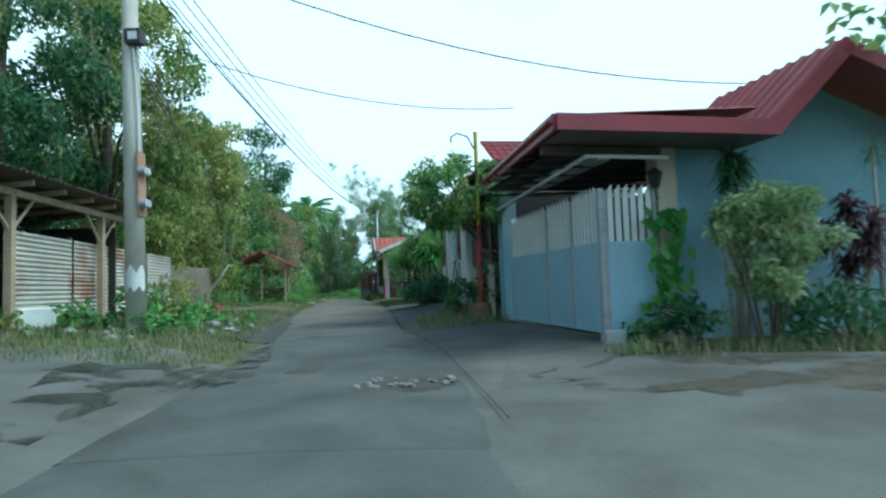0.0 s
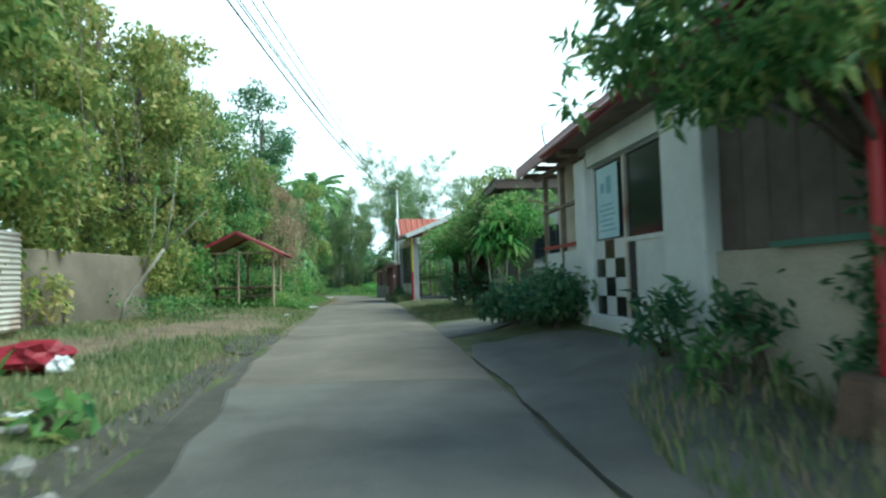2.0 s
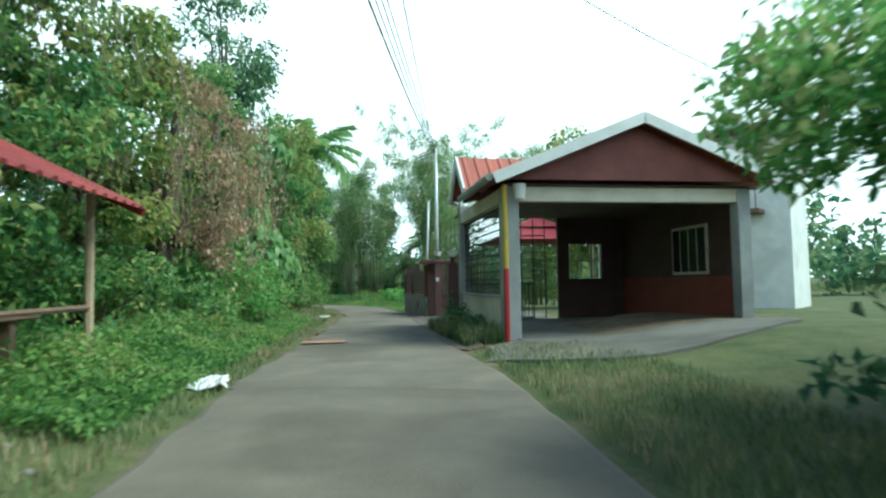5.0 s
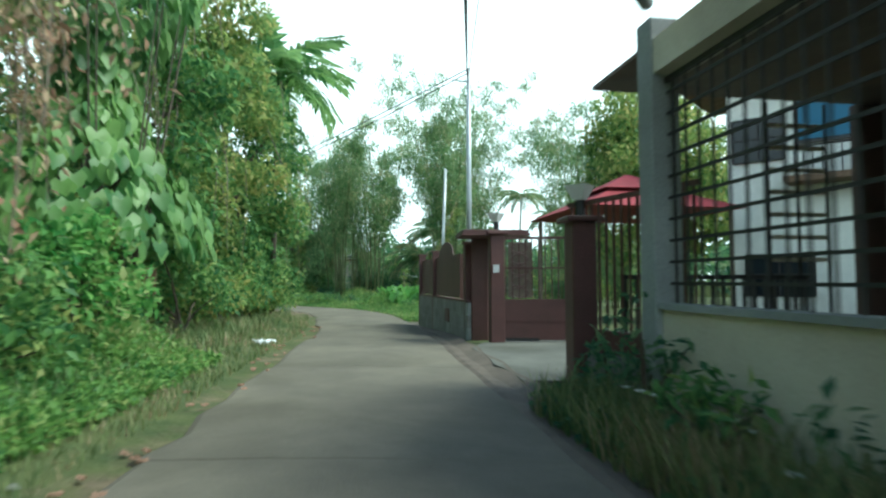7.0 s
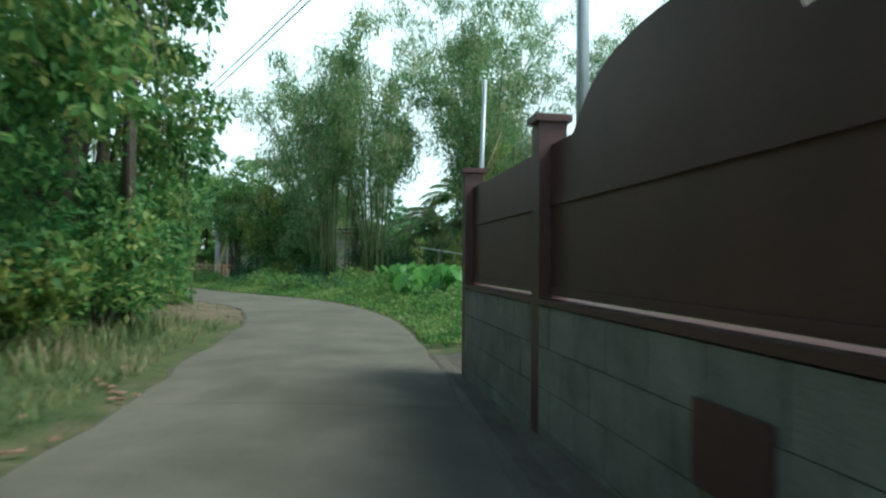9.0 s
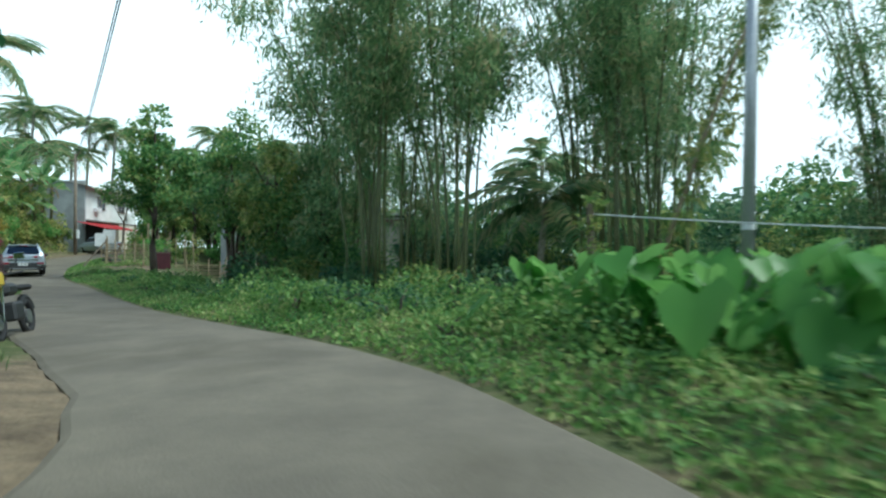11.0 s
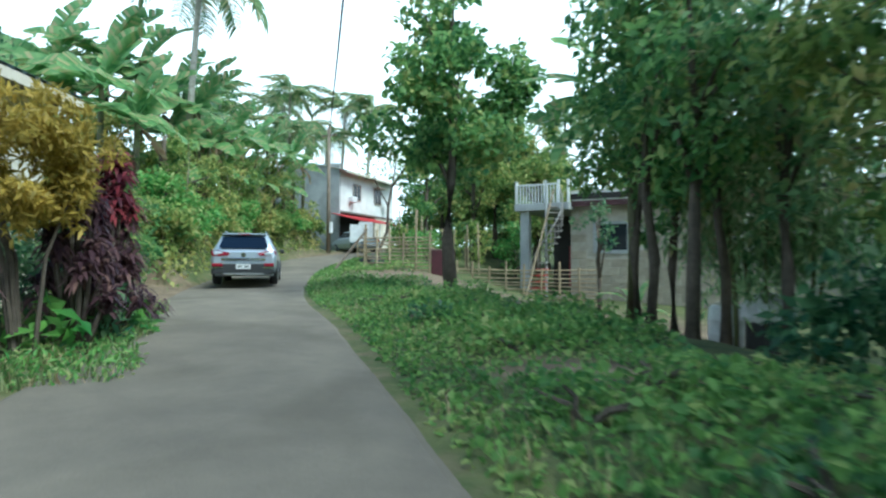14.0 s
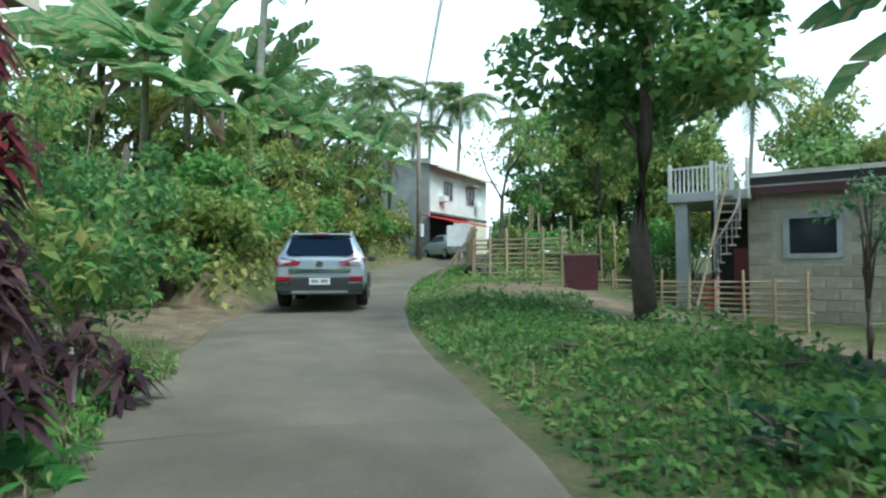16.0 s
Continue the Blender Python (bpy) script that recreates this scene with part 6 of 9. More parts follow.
for y in (-1.4, 1.6, 4.8):
    part("awning_post", T([(2.45, y, -0.6), (2.45, y, 2.08)], 0.045, 7), M_WHITE, awning)
sign = thing("roadside_sign", pose(-45.2, 110.4, gz(-45.2, 110.4), 0, 0, 38), "plain white sign board on a thin post", "sign")
part("post", T([(0, 0, -0.2), (0, 0, 1.5)], 0.03, 6), M_WHITE, sign)
part("board", B(-0.45, 0.45, -0.02, 0.02, 1.0, 2.1, bev=0.005), M_PAPER, sign)

# ---- bungalow with roof deck on the right ----
deck = thing("deck_house", pose(-30.0, 104.7, -0.75), "raw block bungalow with a concrete roof deck", "house")
part("wall", B(0, 1.05, 0, 0.2, -0.4, 4.2), M_STONEWALL, deck)
part("wall", B(2.55, 11, 0, 0.2, -0.4, 4.2), M_STONEWALL, deck)
part("wall", B(1.05, 2.55, 0, 0.2, -0.4, 2.1), M_STONEWALL, deck)
part("wall", B(1.05, 2.55, 0, 0.2, 3.45, 4.2), M_STONEWALL, deck)
# Porch back wall coloured near-black for the shade in the recess
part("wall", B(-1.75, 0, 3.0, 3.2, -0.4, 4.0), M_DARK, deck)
part("wall", B(0, 0.15, 0.2, 3.0, -0.4, 4.0), M_GREYWALL, deck)
win = part("window", B(1.17, 2.43, 0.02, 0.06, 2.22, 3.33), M_GLASS, deck)
for a_ in ((1.0, 1.17, -0.05, 0.12, 2.1, 3.45), (2.43, 2.6, -0.05, 0.12, 2.1, 3.45), (1.17, 2.43, -0.05, 0.12, 2.06, 2.22), (1.17, 2.43, -0.05, 0.12, 3.33, 3.45)):
    part("window_frame", B(*a_), M_GREYWALL, win)
part("deck_slab", B(-2.35, 0.15, -0.8, 3.2, 3.98, 4.3, bev=0.02), M_GREYWALL, deck)
part("column", B(-2.15, -1.75, -0.6, -0.25, -0.4, 3.98), M_GREYWALL, deck)
part("porch_floor", B(-2.4, 0, -0.7, 3.0, -0.4, 0.25), M_STONEWALL, deck)
part("door", B(-0.95, -0.1, 2.94, 3.0, 0.25, 2.5), M_MAROON, deck)
part("roof", B(0.15, 11.5, -0.55, 7, 4.72, 4.8), M_ZINC, deck)
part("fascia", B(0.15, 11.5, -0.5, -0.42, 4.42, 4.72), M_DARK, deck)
part("fascia", B(0.15, 11.5, -0.42, -0.36, 4.12, 4.42), mat("dark_maroon_board", (0.09, 0.025, 0.03), (0.06, 0.02, 0.024), 2, 0.6), deck)
part("trim", B(0.15, 11.5, -0.54, -0.5, 4.66, 4.72), M_WHITE, deck)
part("trim", B(0.15, 11.5, -0.44, -0.42, 4.36, 4.42), M_WHITE, deck)
blk = None
for r_ in range(12):
    for k in range(9):
        x0, z0 = 0.02 + k * 0.7 - (0.35 if r_ % 2 else 0), -0.3 + r_ * 0.36
        if x0 < 0 or (0.45 < x0 + 0.35 < 3.05 and 1.8 < z0 + 0.17 < 3.6):
            continue
        m_ = pose(x0, 0.006 * ((k * 7 + r_ * 3) % 5) - 0.012, z0, 0, 0, 0.6 * ((k + r_) % 3 - 1))
        if blk is None:
            blk = part("block", B(0, 0.68, -0.02, 0.02, 0, 0.34, bev=0.012), M_ASHLAR, deck)
            blk.matrix_local = m_
        else:
            again(blk, deck, m_, "block")
rail = part("railing", B(-2.3, -0.3, -0.76, -0.7, 5.1, 5.16), M_WHITE, deck, "white painted deck railing")
for i in range(14):
    x = -2.25 + i * 0.14
    part("baluster", B(x, x + 0.05, -0.75, -0.71, 4.3, 5.1), M_WHITE, rail)
for x in (-2.32, -1.0, -0.38, 0.05):
    part("rail_post", B(x, x + 0.1, -0.78, -0.68, 4.3, 5.3), M_WHITE, rail)
M_STAIR = mat("weathered_grey_steel", (0.3, 0.29, 0.27), (0.2, 0.18, 0.16), 4, 0.6, 0.1)
stair = thing("spiral_stair", pose(-30.75, 103.55, -0.75), "light steel spiral stair with pale treads and rail", "stair")
part("centre_pole", T([(0, 0, -0.1), (0, 0, 5.2)], 0.06, 8), M_GREYWALL, stair)
hand = []
for i in range(15):
    an = radians(200 + i * 15)
    z = 0.3 + i * 0.27
    bm = B(0.03, 0.72, -0.13, 0.13, z, z + 0.04, m=Matrix.Rotation(an, 4, "Z"))
    part("tread", bm, M_RED if i < 5 else M_STAIR, stair)
    c_ = (0.7 * math.cos(an), 0.7 * math.sin(an))
    part("baluster", T([(c_[0], c_[1], z), (c_[0], c_[1], z + 0.85)], 0.018, 5), M_STAIR, stair)
    hand.append((c_[0], c_[1], z + 0.87))
part("handrail", T(hand, 0.03, 6), M_STAIR, stair)


def bamboo_fence(x0, y0, x1, y1, h, rails, posts, label, seed, drop=0.0):
    g2 = random.Random(seed)
    L = math.hypot(x1 - x0, y1 - y0)
    z0 = min(gz(x0, y0), gz(x1, y1)) - drop
    t = thing("bamboo_fence", pose(x0, y0, z0, 0, 0, math.degrees(math.atan2(y1 - y0, x1 - x0))), label, "fence")
    for i in range(rails):
        z = 0.12 + (h - 0.15) * i / (rails - 1)
        part("slat", T([(-0.15 + g2.uniform(-0.15, 0.1), 0.03, z + g2.uniform(-0.03, 0.03)), (L / 2, 0.03, z + g2.uniform(-0.04, 0.04)), (L + g2.uniform(0, 0.2), 0.03, z + g2.uniform(-0.03, 0.03))], 0.032, 6), M_BAMBOO, t)
    for i in range(posts):
        x = L * i / (posts - 1)
        part("post", T([(x, 0, -0.3), (x + g2.uniform(-0.05, 0.05), 0, h + g2.uniform(0.0, 0.4))], 0.042, 6), M_BAMBOO, t)
    return t


bamboo_fence(-34.6, 102.6, -28.2, 102.4, 1.5, 9, 9, "weathered bamboo rail fence around the yard", 1)
bamboo_fence(-37.2, 99.2, -34.3, 99.6, 1.45, 10, 6, "rough split-bamboo fence beside the lane", 2)
bamboo_fence(-40.2, 103.4, -37.2, 99.3, 1.5, 9, 6, "rough split-bamboo fence beside the lane", 3)
for i in range(12):
    x, y = -39.0 + i * 0.42, 104.6 + g.uniform(-0.5, 0.5)
    tagged(link("bamboo_stake", T([(x, y, gz(x, y) - 0.2), (x + g.uniform(-0.1, 0.1), y, gz(x, y) + g.uniform(1.5, 2.6))], 0.035, 6), M_BAMBOO), "upright bamboo stake in the garden plot", "stake", "bamboo stakes")
prop = tagged(link("leaning_pole", T([(-31.2, 101.7, -1.2), (-30.3, 103.2, 4.0)], 0.04, 7), M_BAMBOO), "long bamboo pole leaning on the deck", "pole")
tagged(link("leaning_pole", T([(-38.0, 98.2, gz(-38.0, 98.2)), (-37.0, 99.1, 2.3)], 0.05, 7), M_TIMBER), "short timber prop leaning on the fence", "pole")
panel = thing("maroon_hoarding", pose(-34.2, 99.6, gz(-34.2, 99.6), 0, 0, 12), "maroon sheet panel set beside the bamboo fence", "panel")
part("board", B(0, 0.98, -0.02, 0.02, -0.1, 0.93), mat("dark_maroon_sheet", (0.09, 0.02, 0.03), (0.06, 0.015, 0.02), 2, 0.6), panel)
part("frame", B(-0.04, 1.02, -0.03, 0.03, 0.93, 0.98), M_TIMBER, panel)
tyre_pile = thing("tarpaulin_heap", pose(-37.5, 100.2, gz(-37.5, 100.2)), "dark heap under a folded tarpaulin", "heap")
bm = bmesh.new()
bmesh.ops.create_icosphere(bm, subdivisions=3, radius=0.55)
for v in bm.verts:
    v.co *= 1 + noise.noise(v.co * 3) * 0.25
    v.co.z = max(v.co.z * 0.7, -0.1) + 0.1
part("cover", bm, M_BLACKIRON, tyre_pile)
tank = thing("covered_tank", pose(-22.4, 92.2, gz(-22.4, 92.2)), "dark barrel draped with a pale torn tarpaulin", "barrel")
part("barrel", T([(0, 0, -0.05), (0, 0, 0.95)], 0.42, 14), M_BLACKIRON, tank)
bm = bmesh.new()
bmesh.ops.create_icosphere(bm, subdivisions=3, radius=0.5)
for v in bm.verts:
    v.co *= 1 + noise.noise(v.co * 5) * 0.16
    v.co.z = v.co.z * 0.75 + 0.85
part("tarpaulin", bm, M_PAPER, tank)

# post under creepers and a leaning yellow culm beside the steel pole
cp = thing("creeper_post", pose(-10.5, 74.7, gz(-10.5, 74.7)), "timber post wrapped in pale creepers", "post")
part("post", T([(0, 0, -0.2), (0, 0, 1.9)], 0.06, 7), M_TIMBER, cp)
crown("creepers", np.random.default_rng(61), [(0, 0, 0.4, 0.25), (0, 0, 0.8, 0.25), (0, 0, 1.2, 0.25), (0, 0, 1.6, 0.25), (0.1, 0, 1.95, 0.2)], 1300, 0.11, 0.07, L_YEL, cp)
yc = thing("leaning_bamboo", pose(-9.6, 75.2, gz(-9.6, 75.2)), "yellow leaning bamboo culm hung with leaves", "bamboo")
part("culm", T([(0, 0, -0.1), (0.5, 0, 1.6), (1.2, -0.1, 3.6), (2.2, -0.2, 6.2)], [0.05, 0.045, 0.035, 0.015], 7), M_BAMBOO, yc, smooth=True)
crown("foliage", np.random.default_rng(62), [(0.4 + 0.22 * k, 0, 1.2 + 0.55 * k, 0.35) for k in range(9)], 900, 0.2, 0.05, L_YEL, yc, droop=0.9)

# ---- vehicles ----
M_SILVER = plain("silver_car_paint", (0.5, 0.57, 0.65), 0.28, 0.5, 0.6)
M_TYRE = plain("tyre_rubber", (0.018, 0.018, 0.02), 0.8)
M_TRIM = plain("black_trim", (0.03, 0.032, 0.035), 0.55)
M_CHROME = plain("chrome", (0.75, 0.77, 0.8), 0.15, 1.0)
M_TAIL = plain("tail_light_red", (0.26, 0.008, 0.025), 0.2, 0.0, 0.6)
M_PLATE = plain("plate_white", (0.75, 0.77, 0.78), 0.4)
M_RIM = plain("alloy_rim", (0.45, 0.46, 0.48), 0.3, 0.8)


def wheel(t, x, y, r, w, side):
    bm = bmesh.new()
    bmesh.ops.create_cone(bm, segments=26, radius1=r, radius2=r, depth=w, cap_ends=True)
    bmesh.ops.bevel(bm, geom=[e for e in bm.edges if abs(e.verts[0].co.z - e.verts[1].co.z) < 1e-5], offset=0.025, segments=2, affect="EDGES")
    bmesh.ops.rotate(bm, verts=bm.verts, matrix=Matrix.Rotation(radians(90), 3, "Y"))
    wh = part("wheel", bm, M_TYRE, t, "black rubber tyre", smooth=True)
    wh.matrix_local = pose(x, y, r)
    bm = bmesh.new()
    bmesh.ops.create_cone(bm, segments=20, radius1=r * 0.66, radius2=r * 0.6, depth=0.03, cap_ends=True)
    bmesh.ops.rotate(bm, verts=bm.verts, matrix=Matrix.Rotation(radians(90), 3, "Y"))
    for v in bm.verts:
        v.co.x += side * (w / 2 + 0.005)
    part("rim", bm, M_RIM, wh)


def loft(stations):
    """A closed body from half sections (half width, height) set along y, mirrored."""
    bm = bmesh.new()
    rings = []
    for y, pts in stations:
        r = [bm.verts.new((w, y, z)) for w, z in pts]
        l = [bm.verts.new((-w, y, z)) for w, z in pts[:-1]]
        rings.append(r + l[::-1])
    n = len(rings[0])
    for a, b in zip(rings, rings[1:]):
        for k in range(n):
            bm.faces.new((a[k], a[(k + 1) % n], b[(k + 1) % n], b[k]))
    bm.faces.new(rings[0][::-1])
    bm.faces.new(rings[-1])
    bmesh.ops.recalc_face_normals(bm, faces=bm.faces)
    return bm


def quadmesh(corners, thick=0.012):
    bm = bmesh.new()
    c = [Vector(p) for p in corners]
    nrm = (c[1] - c[0]).cross(c[2] - c[0]).normalized() * thick
    a, b = [bm.verts.new(p) for p in c], [bm.verts.new(p - nrm) for p in c]
    n = len(c)
    bm.faces.new(a)
    bm.faces.new(b[::-1])
    for k in range(n):
        bm.faces.new((b[k], b[(k + 1) % n], a[(k + 1) % n], a[k]))
    return bm


def suv(m, label):
    t = thing("car", m, label, "car")
    body = loft([
        (-2.16, [(0.66, 0.42), (0.8, 0.55), (0.8, 0.82), (0.75, 1.0), (0.6, 1.02), (0, 1.03)]),
        (-2.10, [(0.72, 0.36), (0.87, 0.55), (0.87, 0.84), (0.83, 1.03), (0.68, 1.08), (0, 1.1)]),
        (-1.98, [(0.78, 0.3), (0.9, 0.55), (0.9, 0.86), (0.86, 1.05), (0.68, 1.28), (0, 1.33)]),
        (-1.82, [(0.8, 0.28), (0.9, 0.55), (0.905, 0.9), (0.87, 1.07), (0.64, 1.5), (0, 1.57)]),
        (-1.55, [(0.8, 0.26), (0.9, 0.55), (0.905, 0.9), (0.87, 1.07), (0.62, 1.57), (0, 1.63)]),
        (-0.6, [(0.8, 0.25), (0.9, 0.55), (0.905, 0.9), (0.87, 1.05), (0.62, 1.6), (0, 1.65)]),
        (0.35, [(0.8, 0.25), (0.9, 0.55), (0.905, 0.9), (0.87, 1.03), (0.61, 1.57), (0, 1.62)]),
        (0.95, [(0.8, 0.25), (0.9, 0.55), (0.905, 0.9), (0.86, 1.0), (0.64, 1.3), (0, 1.36)]),
        (1.4, [(0.8, 0.25), (0.9, 0.55), (0.9, 0.88), (0.84, 0.99), (0.74, 1.03), (0, 1.06)]),
        (1.95, [(0.78, 0.28), (0.87, 0.55), (0.86, 0.82), (0.8, 0.92), (0.65, 0.95), (0, 0.97)]),
        (2.14, [(0.6, 0.35), (0.72, 0.55), (0.72, 0.68), (0.66, 0.74), (0.5, 0.76), (0, 0.77)]),
    ])
    es = [e for e in body.edges]
    bmesh.ops.bevel(body, geom=es, offset=0.018, segments=1, affect="EDGES", clamp_overlap=True)
    part("body", body, M_SILVER, t, smooth=False)
    part("rear_window", quadmesh([(-0.58, -2.13, 1.12), (0.58, -2.13, 1.12), (0.66, -2.105, 1.17), (0.57, -1.93, 1.47), (0.0, -1.93, 1.51), (-0.57, -1.93, 1.47), (-0.66, -2.105, 1.17)]), M_CARGLASS, t)
    part("spoiler", B(-0.6, 0.6, -1.98, -1.68, 1.54, 1.585, bev=0.012), M_SILVER, t)
    part("brake_lamp", B(-0.16, 0.16, -1.986, -1.98, 1.545, 1.57), M_TAIL, t)
    for s in (-1, 1):
        lamp = [(0.38, -2.2, 0.98), (0.44, -2.2, 0.9), (0.8, -2.165, 0.88), (0.885, -2.06, 0.93), (0.875, -2.06, 1.05), (0.7, -2.15, 1.06)]
        q = [(s * a, b, c) for a, b, c in lamp]
        tl = part("tail_light", quadmesh(q if s > 0 else q[::-1], 0.05), M_TAIL, t)
        part("lamp_lens", B(s * 0.66 - 0.1, s * 0.66 + 0.1, -2.205, -2.195, 0.965, 0.99), M_PLATE, tl)
        part("reflector", B(min(s * 0.56, s * 0.84), max(s * 0.56, s * 0.84), -2.215, -2.13, 0.58, 0.67, bev=0.01), M_TAIL, t)
        part("chrome_strip", B(min(s * 0.54, s * 0.84), max(s * 0.54, s * 0.84), -2.21, -2.14, 0.52, 0.55), M_CHROME, t)
        part("side_window", quadmesh([(s * 0.885, -1.4, 1.1), (s * 0.885, 0.75, 1.06), (s * 0.66, 0.25, 1.5), (s * 0.655, -1.2, 1.52)][:: 1 if s > 0 else -1], 0.012), M_GLASS, t)
        part("roof_rail", T([(s * 0.58, -1.5, 1.6), (s * 0.57, -1.35, 1.67), (s * 0.57, 0.1, 1.66), (s * 0.57, 0.3, 1.6)], 0.018, 6), M_CHROME, t)
        mir = part("door_mirror", B(min(s * 0.9, s * 1.06), max(s * 0.9, s * 1.06), 0.5, 0.62, 1.02, 1.15, bev=0.03), M_TRIM, t)
        for y in (-1.28, 1.3):
            wheel(t, s * 0.8, y, 0.335, 0.22, s)
            part("wheel_arch", T([(s * 0.9, y + 0.4 * math.cos(radians(a)), 0.34 + 0.4 * math.sin(radians(a))) for a in range(0, 181, 20)], 0.035, 6), M_TRIM, t)
        part("sill", B(min(s * 0.78, s * 0.905), max(s * 0.78, s * 0.905), -0.95, 0.95, 0.24, 0.38), M_TRIM, t)
    part("tailgate_strip", B(-0.6, 0.6, -2.2, -2.16, 0.75, 0.83, bev=0.012), M_CHROME, t)
    part("bumper", B(-0.84, 0.84, -2.195, -1.95, 0.34, 0.66, bev=0.035), M_TRIM, t)
    part("skid_plate", B(-0.55, 0.55, -2.2, -2.05, 0.31, 0.38, bev=0.015), M_RIM, t)
    plate_ = part("plate", B(-0.2, 0.2, -2.215, -2.195, 0.5, 0.64), M_PLATE, t)
    for k in range(7):
        if k != 3:
            part("plate_bar", B(-0.155 + k * 0.046, -0.125 + k * 0.046, -2.218, -2.215, 0.54, 0.605), M_TRIM, plate_)
    bm = bmesh.new()
    bmesh.ops.create_cone(bm, segments=18, radius1=0.075, radius2=0.07, depth=0.02, cap_ends=True)
    bmesh.ops.rotate(bm, verts=bm.verts, matrix=Matrix.Rotation(radians(90), 3, "X"))
    for v in bm.verts:
        v.co += Vector((0, -2.175, 0.92))
    part("badge", bm, M_CHROME, t)
    part("windscreen", quadmesh([(0.62, 1.32, 1.08), (-0.62, 1.32, 1.08), (-0.56, 0.45, 1.58), (0.56, 0.45, 1.58)]), M_GLASS, t)
    return t


suv(pose(-36.95, 92.65, float(level(92.8)) + 0.03, 0, 0, 42) @ Matrix.Diagonal((1.0, 1.0, 0.94, 1.0)), "silver compact SUV seen from behind on the lane")


def sedan(m, label):
    t = thing("parked_car", m, label, "car")
    body = loft([
        (-2.2, [(0.6, 0.35), (0.75, 0.55), (0.75, 0.8), (0.68, 0.92), (0, 0.95)]),
        (-2.05, [(0.75, 0.28), (0.84, 0.55), (0.84, 0.85), (0.76, 0.98), (0, 1.0)]),
        (-1.4, [(0.78, 0.25), (0.86, 0.55), (0.86, 0.88), (0.78, 0.99), (0, 1.03)]),
        (-0.8, [(0.78, 0.25), (0.86, 0.55), (0.86, 0.9), (0.6, 1.38), (0, 1.43)]),
        (0.3, [(0.78, 0.25), (0.86, 0.55), (0.86, 0.9), (0.6, 1.4), (0, 1.45)]),
        (1.0, [(0.78, 0.25), (0.86, 0.55), (0.86, 0.88), (0.76, 0.97), (0, 1.0)]),
        (2.1, [(0.7, 0.3), (0.78, 0.5), (0.78, 0.68), (0.66, 0.75), (0, 0.78)]),
    ])
    bmesh.ops.bevel(body, geom=list(body.edges), offset=0.02, segments=1, affect="EDGES", clamp_overlap=True)
    part("body", body, M_SILVER, t)
    part("rear_window", quadmesh([(-0.6, -1.36, 1.06), (0.6, -1.36, 1.06), (0.54, -0.9, 1.36), (-0.54, -0.9, 1.36)]), M_GLASS, t)
    for s in (-1, 1):
        part("tail_light", B(min(s * 0.48, s * 0.76), max(s * 0.48, s * 0.76), -2.23, -2.15, 0.66, 0.84, bev=0.01), M_TAIL, t)
        part("side_window", quadmesh([(s * 0.84, -1.1, 1.0), (s * 0.84, 0.8, 0.98), (s * 0.64, 0.3, 1.34), (s * 0.64, -0.75, 1.34)][:: 1 if s > 0 else -1]), M_GLASS, t)
        for y in (-1.3, 1.3):
            wheel(t, s * 0.76, y, 0.3, 0.2, s)
    part("bumper", B(-0.72, 0.72, -2.26, -2.1, 0.34, 0.55, bev=0.02), M_SILVER, t)
    return t


sedan(pose(-47.3, 112.0, gz(-47.3, 112.0) - 0.02, 0, 0, 62), "silver sedan parked in front of the shop awning")


def motorcycle(m):
    t = thing("motorcycle", m, "black motorcycle with a yellow headlamp cowl parked on its stand", "motorcycle")
    for y in (-0.62, 0.62):
        bm = bmesh.new()
        n, k = 24, 8
        for i in range(n):
            for j in range(k):
                a, b = 2 * math.pi * i / n, 2 * math.pi * j / k
                r = 0.25 + 0.055 * math.cos(b)
                bm.verts.new((0.05 * math.sin(b), y + r * math.cos(a), 0.305 + r * math.sin(a)))
        bm.verts.ensure_lookup_table()
        for i in range(n):
            for j in range(k):
                bm.faces.new((bm.verts[i * k + j], bm.verts[((i + 1) % n) * k + j], bm.verts[((i + 1) % n) * k + (j + 1) % k], bm.verts[i * k + (j + 1) % k]))
        part("tyre", bm, M_TYRE, t, smooth=True)
        part("hub", T([(-0.05, y, 0.305), (0.05, y, 0.305)], 0.12, 12), M_RIM, t)
        part("mudguard", T([(0, y + 0.33 * math.cos(radians(a)), 0.305 + 0.33 * math.sin(radians(a))) for a in range(20, 161, 20)], 0.05, 6), M_TRIM, t)
    part("engine", B(-0.14, 0.14, -0.18, 0.22, 0.28, 0.58, bev=0.04), M_TRIM, t)
    part("tank", B(-0.14, 0.14, -0.05, 0.38, 0.68, 0.88, bev=0.06), M_TRIM, t)
    part("seat", B(-0.13, 0.13, -0.72, -0.02, 0.74, 0.84, bev=0.04), M_TYRE, t)
    part("headlamp_cowl", B(-0.15, 0.15, 0.48, 0.68, 0.82, 1.08, bev=0.05), M_YELLOW, t, "yellow cowl")
    for s in (-1, 1):
        part("fork", T([(s * 0.09, 0.62, 0.3), (s * 0.09, 0.46, 0.95)], 0.022, 6), M_CHROME, t)
        part("mirror_stalk", T([(s * 0.2, 0.42, 1.02), (s * 0.34, 0.42, 1.25)], 0.01, 5), M_TRIM, t)
        part("mirror", B(min(s * 0.28, s * 0.42), max(s * 0.28, s * 0.42), 0.4, 0.43, 1.22, 1.32, bev=0.01), M_CHROME, t)
    part("handlebar", T([(-0.36, 0.36, 1.03), (-0.12, 0.44, 1.0), (0.12, 0.44, 1.0), (0.36, 0.36, 1.03)], 0.016, 6), M_TRIM, t)
    part("exhaust", T([(0.14, 0.1, 0.3), (0.17, -0.3, 0.3), (0.19, -0.85, 0.42)], [0.03, 0.035, 0.05], 8), M_CHROME, t)
    return t


